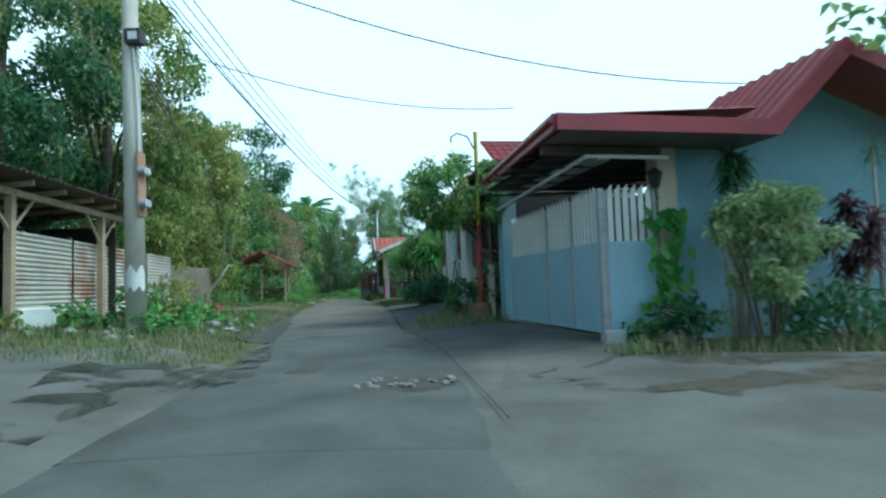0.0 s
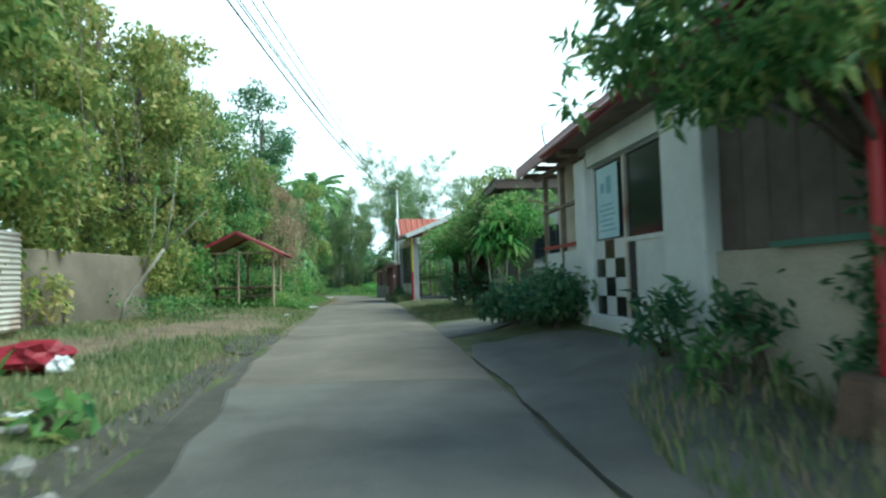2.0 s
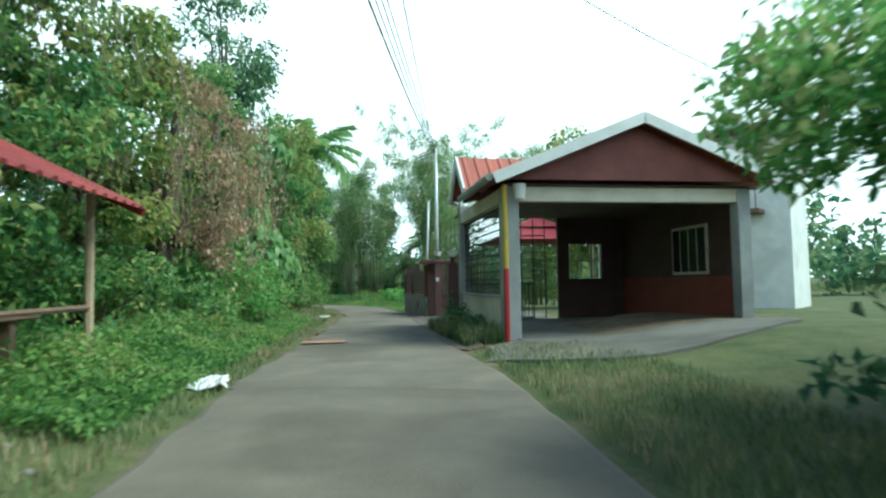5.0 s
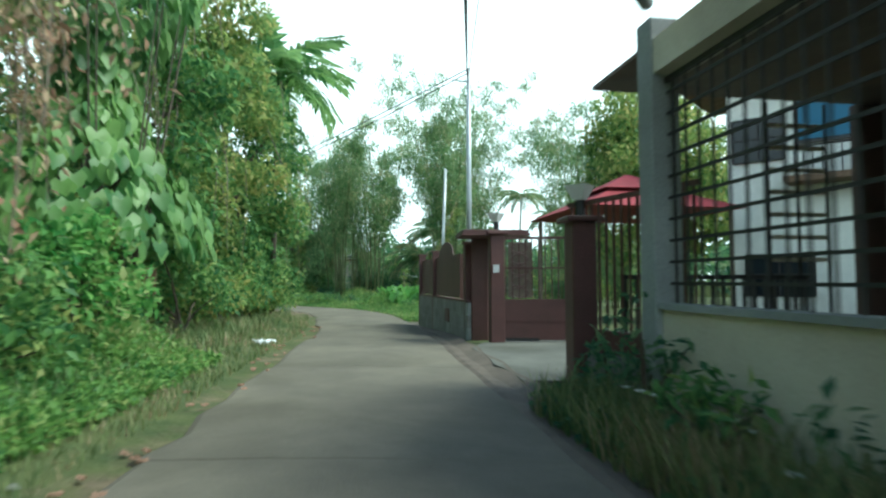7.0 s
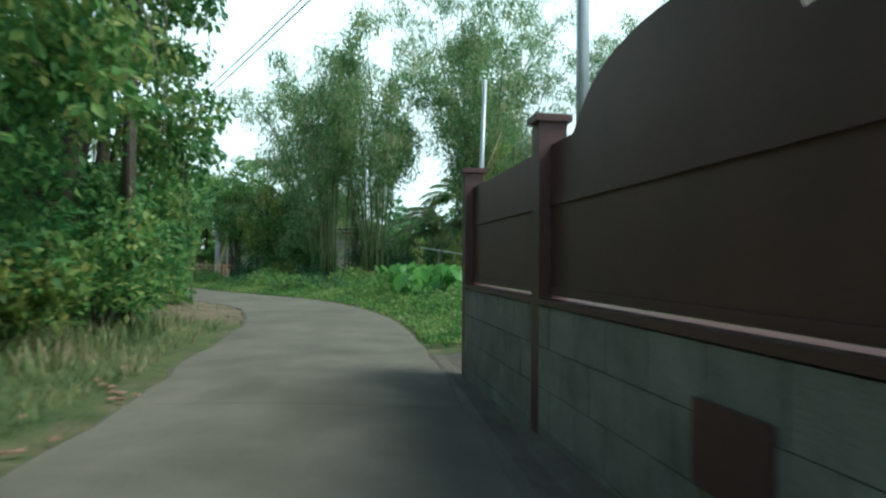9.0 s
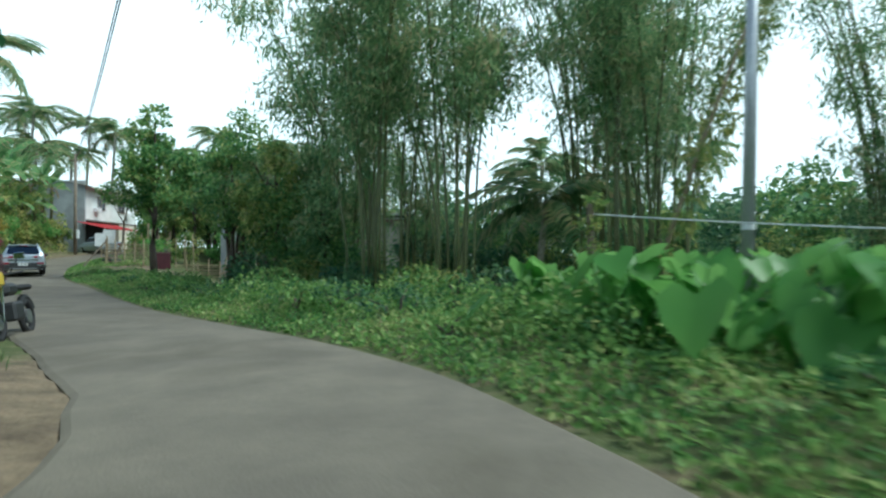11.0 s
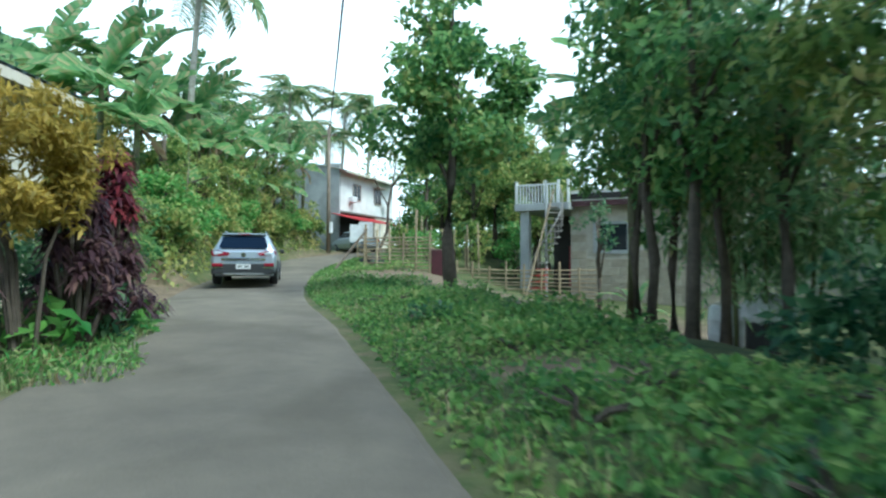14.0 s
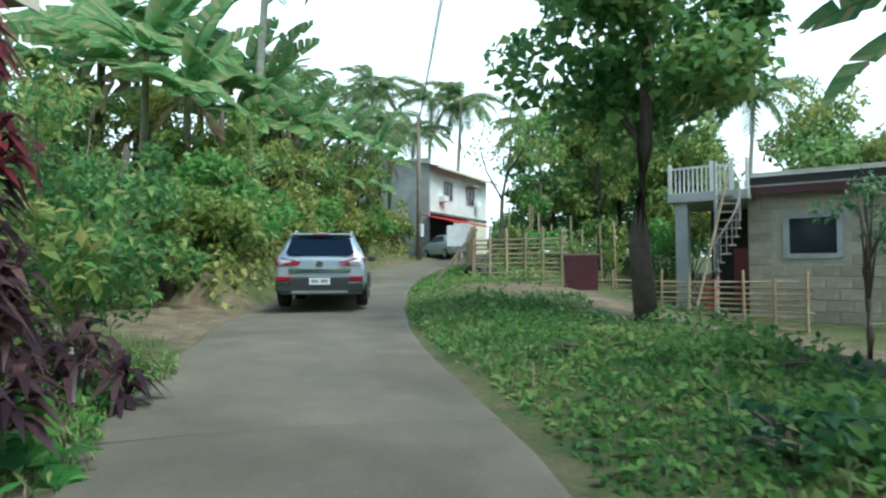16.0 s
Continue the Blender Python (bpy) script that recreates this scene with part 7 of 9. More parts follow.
motorcycle(pose(-19.55, 73.3, gz(-19.55, 73.3), 0, 8, 205))


# white notice board on a stake and a crooked sapling by the bamboo fence
nb = thing("notice_board", pose(-42.0, 105.2, gz(-42.0, 105.2), 0, 0, 32), "blank white notice board on a thin stake", "sign")
part("stake", T([(0, 0, -0.2), (0, 0, 1.9)], 0.03, 6), M_PALETIMBER, nb)
part("panel", B(-0.42, 0.42, -0.05, -0.03, 0.95, 1.9, bev=0.004), M_PAPER, nb)

# ---- white water drum in the yard behind the trees ----
dx, dy = -23.22, 93.3
drum = thing("water_drum", pose(dx, dy, gz(dx, dy)), "dirty white plastic water drum in the dirt yard", "drum")
prof = [(-0.02, 0.3), (0.05, 0.36), (0.28, 0.37), (0.31, 0.385), (0.34, 0.37), (0.58, 0.37), (0.61, 0.385), (0.64, 0.37), (0.84, 0.355), (0.92, 0.28)]
part("body", T([(0, 0, a) for a, b in prof], [b for a, b in prof], 20), M_PAPER, drum, smooth=True)
part("lid", T([(0, 0, 0.9), (0, 0, 0.97)], [0.22, 0.21], 16), M_ZINC, drum, "grey screw lid")

# ---- plants: further kinds ----
def heart_leaves(rng, tips, dirs, size):
    """Large heart-shaped leaves: hinge points, the way each blade hangs, and its size."""
    n = len(tips)
    d = dirs / (np.linalg.norm(dirs, axis=1, keepdims=True) + 1e-9)
    side = np.cross(d, np.array([0, 0, 1.0]) + rng.normal(size=(n, 3)) * 0.15)
    side /= np.linalg.norm(side, axis=1, keepdims=True) + 1e-9
    up = np.cross(side, d)
    s = size[:, None]
    out = [tips]
    for a, b, c in ((-0.28, 0.3, 0.05), (0.05, 0.52, 0.1), (0.5, 0.4, 0.07), (1.0, 0.0, -0.16), (0.5, -0.4, 0.07), (0.05, -0.52, 0.1), (-0.28, -0.3, 0.05)):
        out.append(tips + d * s * a + side * s * b + up * s * c)
    v = np.stack(out, 1).reshape(-1, 3)
    base = np.arange(n)[:, None] * 8
    f = np.concatenate([base + [0, i, i + 1] for i in range(1, 7)])
    return v, f


def vine_tree(x, y, height, radius, material, seed, label, n=54, per=600, strands=10, lean=(0.6, 0.0), leaf=(0.19, 0.1)):
    """A tree swallowed by climbers: foliage from the ground to the top, ragged outline, hanging strands."""
    rng = np.random.default_rng(seed)
    t = thing("vine_clad_tree", pose(x, y, gz(x, y)), label, "tree")
    part("trunk", T([(0, 0, -0.2), (0.1, 0.05, height * 0.3), (lean[0] * 0.6, lean[1] * 0.6, height * 0.7), (lean[0], lean[1], height * 0.93)], [0.24, 0.19, 0.12, 0.04], 8), M_BARK, t, smooth=True)
    clumps = []
    for i in range(n):
        u = (i + rng.uniform(0, 1)) / n
        a = rng.uniform(0, 6.283)
        wid = radius * (0.62 + 0.55 * math.sin(math.pi * min(u * 0.85 + 0.1, 1.0))) * rng.uniform(0.35, 1.0)
        clumps.append((lean[0] * u + wid * math.cos(a), lean[1] * u + wid * math.sin(a), 0.35 + u * (height - 0.7), radius * rng.uniform(0.2, 0.38)))
    for i in range(6):
        c = clumps[n // 3 + i * (n // 10)]
        part("limb", T([(0.1 + lean[0] * 0.3, 0, height * 0.3), (c[0] * 0.5, c[1] * 0.5, c[2] * 0.8), c[:3]], [0.09, 0.06, 0.02], 6), M_BARK, t, smooth=True)
    crown("foliage", rng, clumps, per, leaf[0], leaf[1], material, t, droop=0.5)
    curtain = []
    for i in range(strands):
        a = rng.uniform(-1.3, 1.3)
        r = radius * rng.uniform(0.75, 1.05)
        z1 = height * rng.uniform(0.5, 0.9)
        z0 = max(0.2, z1 - rng.uniform(1.2, 3.6))
        p0 = Vector((lean[0] * 0.7 + r * math.cos(a), r * math.sin(a), z1))
        w = rng.normal(size=2) * 0.15
        part("hanging_vine", T([p0, p0 + Vector((0.15 + w[0], w[1], (z0 - z1) * 0.5)), p0 + Vector((0.1 + w[0] * 2, w[1] * 2, z0 - z1))], [0.014, 0.01, 0.005], 4), M_TIMBER, t)
        k = int(rng.integers(25, 70))
        u = rng.uniform(0, 1, (k, 1))
        curtain.append(np.array(p0) + u * np.array([0.1 + w[0] * 2, w[1] * 2, z0 - z1]) + rng.normal(size=(k, 3)) * (0.13, 0.13, 0.1))
    if curtain:
        v, f = leaves(rng, np.concatenate(curtain), 0.14, 0.06, droop=1.0)
        npmesh("hanging_foliage", v, f, L_DRY if material is L_DRY else L_YEL, t)
    return t


def frond_mesh(length, leaflets, leaf_len, seed, lw=0.035):
    """A pinnate palm frond that arches along +x; returns verts and faces."""
    rng = np.random.default_rng(seed)
    v, f = [], []

    def spine(u):
        return np.array([length * (u - 0.12 * u * u), 0, length * (0.30 * u - 0.62 * u * u)])

    for k in range(10):
        a, b = spine(k / 10), spine((k + 1) / 10)
        w = 0.035 * (1 - k / 11)
        i = len(v)
        v += [a + (0, -w, 0), a + (0, w, 0), b + (0, w * 0.9, 0), b + (0, -w * 0.9, 0)]
        f += [(i, i + 1, i + 2), (i, i + 2, i + 3)]
    for k in range(leaflets):
        u = 0.12 + 0.88 * k / leaflets
        p = spine(u)
        ll = leaf_len * (0.55 + 0.9 * u * (1.15 - u) * 1.6) * rng.uniform(0.85, 1.1)
        for s in (-1, 1):
            d = np.array([0.5, s * 0.8, -0.35 + rng.normal() * 0.18])
            d /= np.linalg.norm(d)
            i = len(v)
            c = p + d * ll * 0.5 + (0, 0, 0.04)
            e = p + d * ll + (0, 0, -0.22 * ll)
            q = np.array([lw, 0, 0])
            v += [p - q, p + q, c + q, e, c - q]
            f += [(i, i + 1, i + 2), (i, i + 2, i + 4), (i + 4, i + 2, i + 3)]
    return np.array(v), np.array(f)


FROND = None


def palm(x, y, trunk_h, seed, scale=1.0, lean=(0.5, 0.3)):
    global FROND
    rng = np.random.default_rng(seed)
    t = thing("coconut_palm", pose(x, y, gz(x, y)), "tall coconut palm with drooping fronds", "palm", "coconut palms on the rise")
    part("trunk", T([(0, 0, -0.3), (lean[0] * 0.3, lean[1] * 0.3, trunk_h * 0.4), (lean[0], lean[1], trunk_h)], [0.22, 0.15, 0.11], 8), M_PALEBARK, t, smooth=True)
    for k in range(18):
        m = pose(lean[0], lean[1], trunk_h) @ pose(0, 0, 0, 0, 0, k * 137.5) @ pose(0, 0, 0, 0, rng.uniform(-38, 28), 0) @ Matrix.Scale(scale * rng.uniform(0.85, 1.1), 4)
        if FROND is None:
            v, f = frond_mesh(3.7, 34, 0.95, 7, 0.06)
            FROND = npmesh("frond", v, f, L_PALM, t)
            FROND.matrix_local = m
        else:
            again(FROND, t, m, "frond")
    return t


def banana_leaf(length, width, seed, curve=0.55):
    """A torn banana blade along +x, with midrib; verts and faces."""
    rng = np.random.default_rng(seed)
    v, f = [], []
    n = 18

    def sp(u):
        return np.array([length * (u - 0.2 * u * u * curve), 0, length * (0.5 * u - 0.95 * curve * u * u)])

    for s in (-1, 1):
        k = 0
        while k < n:
            run = int(rng.integers(2, 9))
            sag = rng.uniform(-0.1, 0.18)
            last = min(k + run, n)
            for j in range(k, last):
                a, b = sp(0.1 + 0.9 * j / n), sp(0.1 + 0.9 * (j + 1) / n)
                wa, wb = (width * 0.5 * max(0.03, math.sin(math.pi * min(0.05 + 0.95 * u**0.9, 1.0))) ** 0.5 for u in (j / n, (j + 1) / n))
                tear = 0.05 if j == last - 1 and last < n else 0.0
                i = len(v)
                v += [a, b, b + (0.1 - tear, s * wb, (0.12 - sag) * wb), a + (0.1, s * wa, (0.12 - sag) * wa)]
                f += [(i, i + 1, i + 2), (i, i + 2, i + 3)]
            k = last
    for k in range(8):
        a, b = sp(k / 8), sp((k + 1) / 8)
        w = 0.045 * (1 - k / 9)
        i = len(v)
        v += [a + (0, -w, -0.01), a + (0, w, -0.01), b + (0, w * 0.9, -0.01), b + (0, -w * 0.9, -0.01)]
        f += [(i, i + 1, i + 2), (i, i + 2, i + 3)]
    return np.array(v), np.array(f)


BLADES = {}
M_STEM = mat("banana_stem", (0.13, 0.15, 0.06), (0.09, 0.07, 0.04), 3, 0.6, 0.1)


def banana(x, y, stem_h, seed, n=8, scale=1.0, label="banana plant with broad torn leaves", z=None, dead=2, turn=0.0, fan=360.0, group="banana plants on the bank"):
    rng = np.random.default_rng(seed)
    t = thing("banana_plant", pose(x, y, gz(x, y) if z is None else z), label, "banana plant", group)
    part("stem", T([(0, 0, -0.2), (0.05, 0, stem_h * 0.5), (0, 0.05, stem_h)], [0.15, 0.12, 0.08], 9), M_STEM, t, smooth=True)
    for k in range(n + dead):
        hang = k >= n
        key = ("dead" if hang else "live", k % 3)
        m = pose(0, 0, stem_h - 0.1) @ pose(0, 0, 0, 0, 0, turn + (k * fan / n if fan < 360 else k * 137.5) + rng.uniform(-14, 14)) @ pose(0, 0, 0, rng.uniform(-35, 35), (62 if hang else 22 - 78 * ((k * 0.618) % 1.0)), 0) @ Matrix.Scale(scale * rng.uniform(0.85, 1.15), 4)
        if key not in BLADES:
            v, f = banana_leaf(2.1 if not hang else 1.5, 0.72 if not hang else 0.28, 40 + k, 0.5)
            BLADES[key] = npmesh("leaf", v, f, L_DRY if hang else L_BANANA, t)
            BLADES[key].matrix_local = m
        else:
            again(BLADES[key], t, m, "leaf")
    return t


def strap_plant(name, x, y, heads, material, label, seed, length=0.6, width=0.06, per=46, category="plant", stem_mat=None, droop=0.5, z=None):
    """Rosettes of strap leaves on bare stems (dracaena, cordyline): heads as (dx, dy, z, scale)."""
    rng = np.random.default_rng(seed)
    t = thing(name, pose(x, y, gz(x, y) if z is None else z), label, category)
    for dx, dy, h, s in heads:
        part("stem", T([(dx * 0.25, dy * 0.25, -0.1), (dx * 0.7, dy * 0.7, h * 0.55), (dx, dy, h)], [0.035, 0.03, 0.02], 6), stem_mat or M_PALEBARK, t, smooth=True)
        k = int(per)
        c = np.array([dx, dy, h]) + np.c_[rng.normal(size=(k, 2)) * 0.02, rng.uniform(-0.35, 0.08, k) * s]
        a = rng.uniform(0, 6.283, k)
        el = rng.uniform(-0.5, 1.1, k)
        d = np.c_[np.cos(a) * np.cos(el), np.sin(a) * np.cos(el), np.sin(el)]
        sd = np.c_[-np.sin(a), np.cos(a), np.zeros(k)] * width * s * 0.5
        L = (length * s * rng.uniform(0.7, 1.1, k))[:, None]
        mid = c + d * L * 0.5
        tip = c + d * L - np.array([0, 0, 1.0]) * L * droop
        v = np.stack([c - sd * 0.4, c + sd * 0.4, mid + sd, tip, mid - sd], 1).reshape(-1, 3)
        b = np.arange(k)[:, None] * 5
        f = np.concatenate([b + [0, 1, 2], b + [0, 2, 4], b + [4, 2, 3]])
        npmesh("leaf_rosette", v, f, material, t)
    return t


def grass(name, n, test, lo, hi, h, w, label, cut=0.5, seed=1):
    rng = np.random.default_rng(seed)
    p = scatter(rng, n, test, lo, hi)
    thin = 0.5 + 0.9 * bumps(p[:, 0] * 1.7, p[:, 1] * 1.7)
    p = p[(dirt_amount(p[:, 0], p[:, 1]) < cut - 0.05 + 0.6 * rng.uniform(-1, 1, len(p)) ** 3) & (rng.uniform(0, 1, len(p)) < np.clip(thin + 0.45, 0.1, 1))]
    return blades(name, rng, p, h, w, L_GRASS, label)


# ---- the green wall on the left of the first stretch ----
VT = "tree smothered by climbers and hanging vines beside the lane"
for i, (x, y, h, r, m) in enumerate([
    (-13.4, 8.0, 8.6, 2.3, L_DARK), (-13.2, 12.2, 10.2, 2.5, L_DARK), (-12.5, 16.4, 11.2, 2.6, L_DARK), (-11.3, 19.7, 11.2, 2.5, L_YEL), (-12.4, 23.2, 9.6, 2.3, L_SUNNY),
    (-12.3, 27.0, 9.0, 2.3, L_SUNNY), (-13.0, 30.6, 9.4, 2.3, L_SUNNY), (-14.4, 34.4, 9.6, 2.4, L_YEL), (-14.2, 38.2, 9.2, 2.4, L_MID), (-13.6, 41.4, 7.6, 2.0, L_YEL),
    (-14.6, 46.0, 8.0, 2.2, L_MID), (-14.2, 51.4, 8.2, 2.1, L_MID), (-14.6, 55.0, 8.6, 2.4, L_YEL), (-15.0, 59.0, 8.4, 2.4, L_MID), (-16.0, 63.2, 7.2, 2.2, L_MID), (-18.0, 67.0, 7.4, 2.2, L_MID), (-22.4, 71.6, 4.2, 1.6, L_YEL),
]):
    vine_tree(x, y, h, r, m, 500 + i, VT, strands=20 if i < 12 else 5)
for i, (x, y, h, r, m) in enumerate([(-18.5, 10, 11, 3.4, L_DARK), (-18.5, 17, 11.5, 3.5, L_DARK), (-18.5, 25, 10.5, 3.4, L_DARK), (-19.5, 33, 11, 3.6, L_DARK), (-19.5, 41, 10, 3.4, L_DARK), (-20.5, 49, 9, 3.2, L_DARK), (-16.6, 56.3, 17.5, 3.1, L_DARK), (-21, 60, 9, 3.2, L_DARK), (-22.5, 67, 9, 3.2, L_DARK), (-26.5, 73, 8, 3.0, L_MID)]):
    tree("tree", x, y, h, r, m, "tall dark-leaved tree behind the roadside thicket", 540 + i, leaf=(0.26, 0.13), per=170, n_clumps=38, base=0.12 if h < 15 else 0.42, trunk_r=0.2)
for i, (x, y, h, r, m) in enumerate([(-10.9, 20.8, 3.2, 1.1, L_SUNNY), (-10.9, 27.6, 3.0, 1.2, L_SUNNY), (-11.6, 30.2, 2.6, 1.2, L_YEL), (-10.9, 31.2, 2.7, 0.8, L_BRIGHT), (-13.0, 36.6, 2.6, 1.2, L_MID), (-11.8, 39.4, 2.6, 1.3, L_MID), (-10.9, 41.4, 1.7, 1.2, L_MID), (-11.2, 43.6, 2.4, 1.2, L_BRIGHT), (-11.6, 45.6, 1.8, 1.2, L_MID), (-11.5, 47.4, 2.2, 1.1, L_BRIGHT), (-12.3, 51.6, 3.4, 1.1, L_MID), (-12.9, 53.0, 2.2, 1.2, L_MID), (-13.6, 56.4, 2.2, 1.3, L_MID), (-13.7, 58.9, 1.5, 1.1, L_YEL), (-14.2, 61.6, 2.6, 1.3, L_MID), (-15.6, 64.4, 2.0, 1.3, L_MID), (-17.4, 67.6, 1.8, 1.1, L_YEL), (-20.0, 71.0, 1.9, 1.2, L_YEL), (-22.6, 73.6, 1.9, 1.3, L_YEL), (-25, 76, 1.6, 1.1, L_MID)]):
    shrub("shrub", x, y, h, r, m, "dense green roadside shrub tangled with creepers", 600 + i, leaf=(0.15, 0.08), per=520, n_clumps=15)
for i, (x, y, h, r) in enumerate([(-12.5, 42.8, 7.0, 1.5), (-12.6, 45.2, 6.8, 1.5)]):
    vine_tree(x, y, h, r, L_DRY, 640 + i, "tall thicket smothered in dry brown vines", n=34, per=900, strands=16, leaf=(0.15, 0.035))

# big heart-leaved climber
hv = thing("heart_leaf_climber", pose(-12.7, 49.4, gz(-12.7, 49.4)), "climber with large pale green heart-shaped leaves", "climber")
rng = np.random.default_rng(71)
k = 1150
a = rng.uniform(-2.6, 1.6, k)
zz = rng.uniform(1.6, 6.4, k)
rr_ = 1.5 * (0.75 + 0.4 * np.sin(zz * 1.1)) * rng.uniform(0.75, 1.05, k)
tips = np.c_[rr_ * np.cos(a), rr_ * np.sin(a) * 1.4, zz]
v, f = heart_leaves(rng, tips, np.c_[np.cos(a) * 0.5, np.sin(a) * 0.5, -1.2 + rng.normal(size=k) * 0.25], rng.uniform(0.18, 0.36, k))
npmesh("leaves", v, f, L_VINE, hv)
for q in range(8):
    an = rng.uniform(-1.5, 1.2)
    part("stem", T([(0.2, 0, -0.1), (0.8 * math.cos(an), 0.8 * math.sin(an), 2.0), (1.3 * math.cos(an), 1.5 * math.sin(an), 5.6)], [0.03, 0.02, 0.01], 5), M_BARK, hv)

# pinnate crown rising behind
pin = thing("feather_leaf_tree", pose(-14.1, 62.2, gz(-14.1, 62.2)), "slim tree with feathery pinnate leaves", "tree")
part("trunk", T([(0, 0, -0.2), (0.1, 0, 4), (0.2, -0.1, 9.4)], [0.14, 0.1, 0.05], 8), M_BARK, pin, smooth=True)
v, f = frond_mesh(3.0, 20, 0.8, 9, 0.09)
fr = npmesh("frond", v, f, L_VINE, pin)
for q in range(24):
    m = pose(0.2, -0.1, 9.2 + 0.06 * (q % 4)) @ pose(0, 0, 0, 0, 0, q * 137.5) @ pose(0, 0, 0, 0, -48 + 3.6 * q, 0)
    if q == 0:
        fr.matrix_local = m
    else:
        again(fr, pin, m, "frond")

# slender pale forked tree by the mud wall
wt = thing("pale_sapling", pose(-9.75, 24.5, gz(-9.75, 24.5)), "crooked pale-barked sapling with sparse leaves", "sapling")
part("trunk", T([(0, 0, -0.1), (0.05, 0.1, 0.5), (0.45, 0.2, 1.1), (0.9, 0.3, 1.75)], [0.06, 0.05, 0.045, 0.04], 7), M_PALEBARK, wt, smooth=True)
for p in ([(0.9, 0.3, 1.75), (1.5, 0.4, 2.3), (1.9, 0.5, 2.7)], [(0.9, 0.3, 1.75), (1.05, 0.4, 2.8), (1.2, 0.4, 3.9)], [(0.45, 0.2, 1.1), (0.8, 0.0, 2.2), (0.9, -0.1, 3.0)]):
    part("branch", T(p, [0.035, 0.022, 0.008], 6), M_PALEBARK, wt, smooth=True)
crown("foliage", np.random.default_rng(8), [(1.3, 0.4, 3.4, 0.7), (0.9, 0, 3.0, 0.6), (1.8, 0.5, 2.8, 0.5)], 120, 0.16, 0.07, L_MID, wt)

# ---- garden plants on the right of the first stretch ----
gt = thing("garden_tree", pose(1.5, 14.7, gz(1.5, 14.7)), "leafy garden tree spreading loose sprays over the lane", "tree")
rng = np.random.default_rng(700)
clumps = []
for i in range(95):
    q = rng.normal(size=3)
    q /= np.linalg.norm(q)
    rad = rng.uniform(0.35, 1.0) ** 0.6
    clumps.append((-0.95 + 1.5 * q[0] * rad, -0.2 + 1.3 * q[1] * rad, 3.12 + 0.95 * q[2] * rad - 0.12 * abs(q[0]) * rad, rng.uniform(0.13, 0.34)))
for i in range(14):
    u = rng.uniform(0.2, 1.0)
    clumps.append((-1.85 - 0.55 * u, rng.normal() * 0.7, 2.95 + rng.normal() * 0.3 - 0.1 * u, 0.17 - 0.07 * u))
part("trunk", T([(0, 0, -0.1), (-0.05, 0.05, 0.8), (-0.3, 0, 1.7), (-0.8, 0.0, 2.7)], [0.07, 0.06, 0.05, 0.03], 7), M_BARK, gt, smooth=True)
for i in range(16):
    c = clumps[i * 6 % 109]
    part("limb", T([(-0.12, 0, 1.5), (c[0] * 0.5 - 0.1, c[1] * 0.5, 1.5 + (c[2] - 1.5) * 0.65), c[:3]], [0.035, 0.02, 0.006], 5), M_BARK, gt, smooth=True)
crown("crown", rng, clumps, 1150, 0.15, 0.05, L_MID, gt, 0.4)
shrub("wall_climber", 1.2, 14.75, 2.3, 0.4, L_DARK, "dark climber smothering the gate column", 715, leaf=(0.12, 0.06), per=1200, n_clumps=20)
tree("wall_tree", 6.6, 7.4, 6.0, 1.9, L_MID, "broad-leaved tree beside the house wall", 701, trunk_r=0.1, base=0.5, leaf=(0.24, 0.13), per=110, n_clumps=18)
vs_ = thing("variegated_shrub", pose(4.35, 8.0, gz(4.35, 8.0)), "dense pale variegated shrub against the house wall", "shrub")
rng = np.random.default_rng(702)
clumps = [(0.5 * rng.normal() * (0.75 if z < 1.9 else 0.35), 0.22 * rng.normal(), z, rng.uniform(0.16, 0.27)) for z in rng.uniform(0.75, 2.2, 36)]
for c in clumps[:7]:
    part("stem", T([(c[0] * 0.2, c[1] * 0.2, -0.1), (c[0] * 0.6, c[1] * 0.6, c[2] * 0.6), c[:3]], [0.025, 0.018, 0.006], 5), M_BARK, vs_)
crown("foliage", rng, clumps, 3200, 0.13, 0.05, L_VAR, vs_, 0.3)
shrub("shrub", 3.5, 8.35, 1.0, 0.55, L_DARK, "low leafy shrub at the foot of the wall", 703, per=600)
shrub("shrub", 5.4, 7.9, 0.9, 0.9, L_DARK, "low weedy growth at the foot of the wall", 704, per=500)
shrub("shrub", 6.8, 7.8, 1.0, 1.0, L_DARK, "low weedy growth at the foot of the wall", 705, per=500)
shrub("shrub", 2.75, 8.5, 0.5, 0.3, L_MID, "small weed beside the gate", 706, per=700)
strap_plant("dracaena", 4.3, 8.75, [(0, 0, 2.72, 0.8), (0.15, 0.05, 2.62, 0.8), (0.05, 0.05, 2.45, 0.8), (0.4, 0.1, 2.05, 0.7), (-0.2, 0, 1.9, 0.6)], L_DARK, "tall dracaena with tufts of dark strap leaves", 707, 0.46, 0.05, per=130)
strap_plant("dracaena", 6.6, 9.0, [(0, 0, 2.85, 0.8)], L_DARK, "thin-leaved dracaena against the blue wall", 709, 0.42, 0.025, per=60)
strap_plant("cordyline", 6.1, 8.9, [(0, 0, 2.0, 0.8), (0.35, 0, 1.75, 0.8), (-0.25, 0.1, 1.6, 0.75), (0.15, -0.1, 1.35, 0.8), (-0.05, 0.05, 1.1, 0.7)], L_MAROON, "dark maroon cordyline against the wall", 708, 0.45, 0.08, per=110)
climb = thing("wall_climber", pose(3.35, 8.85, 0), "bright climbing plant with broad leaves on the column", "climber")
rng = np.random.default_rng(12)
tips = np.c_[rng.normal(size=70) * 0.16, rng.normal(size=70) * 0.12, rng.uniform(0.5, 1.9, 70)]
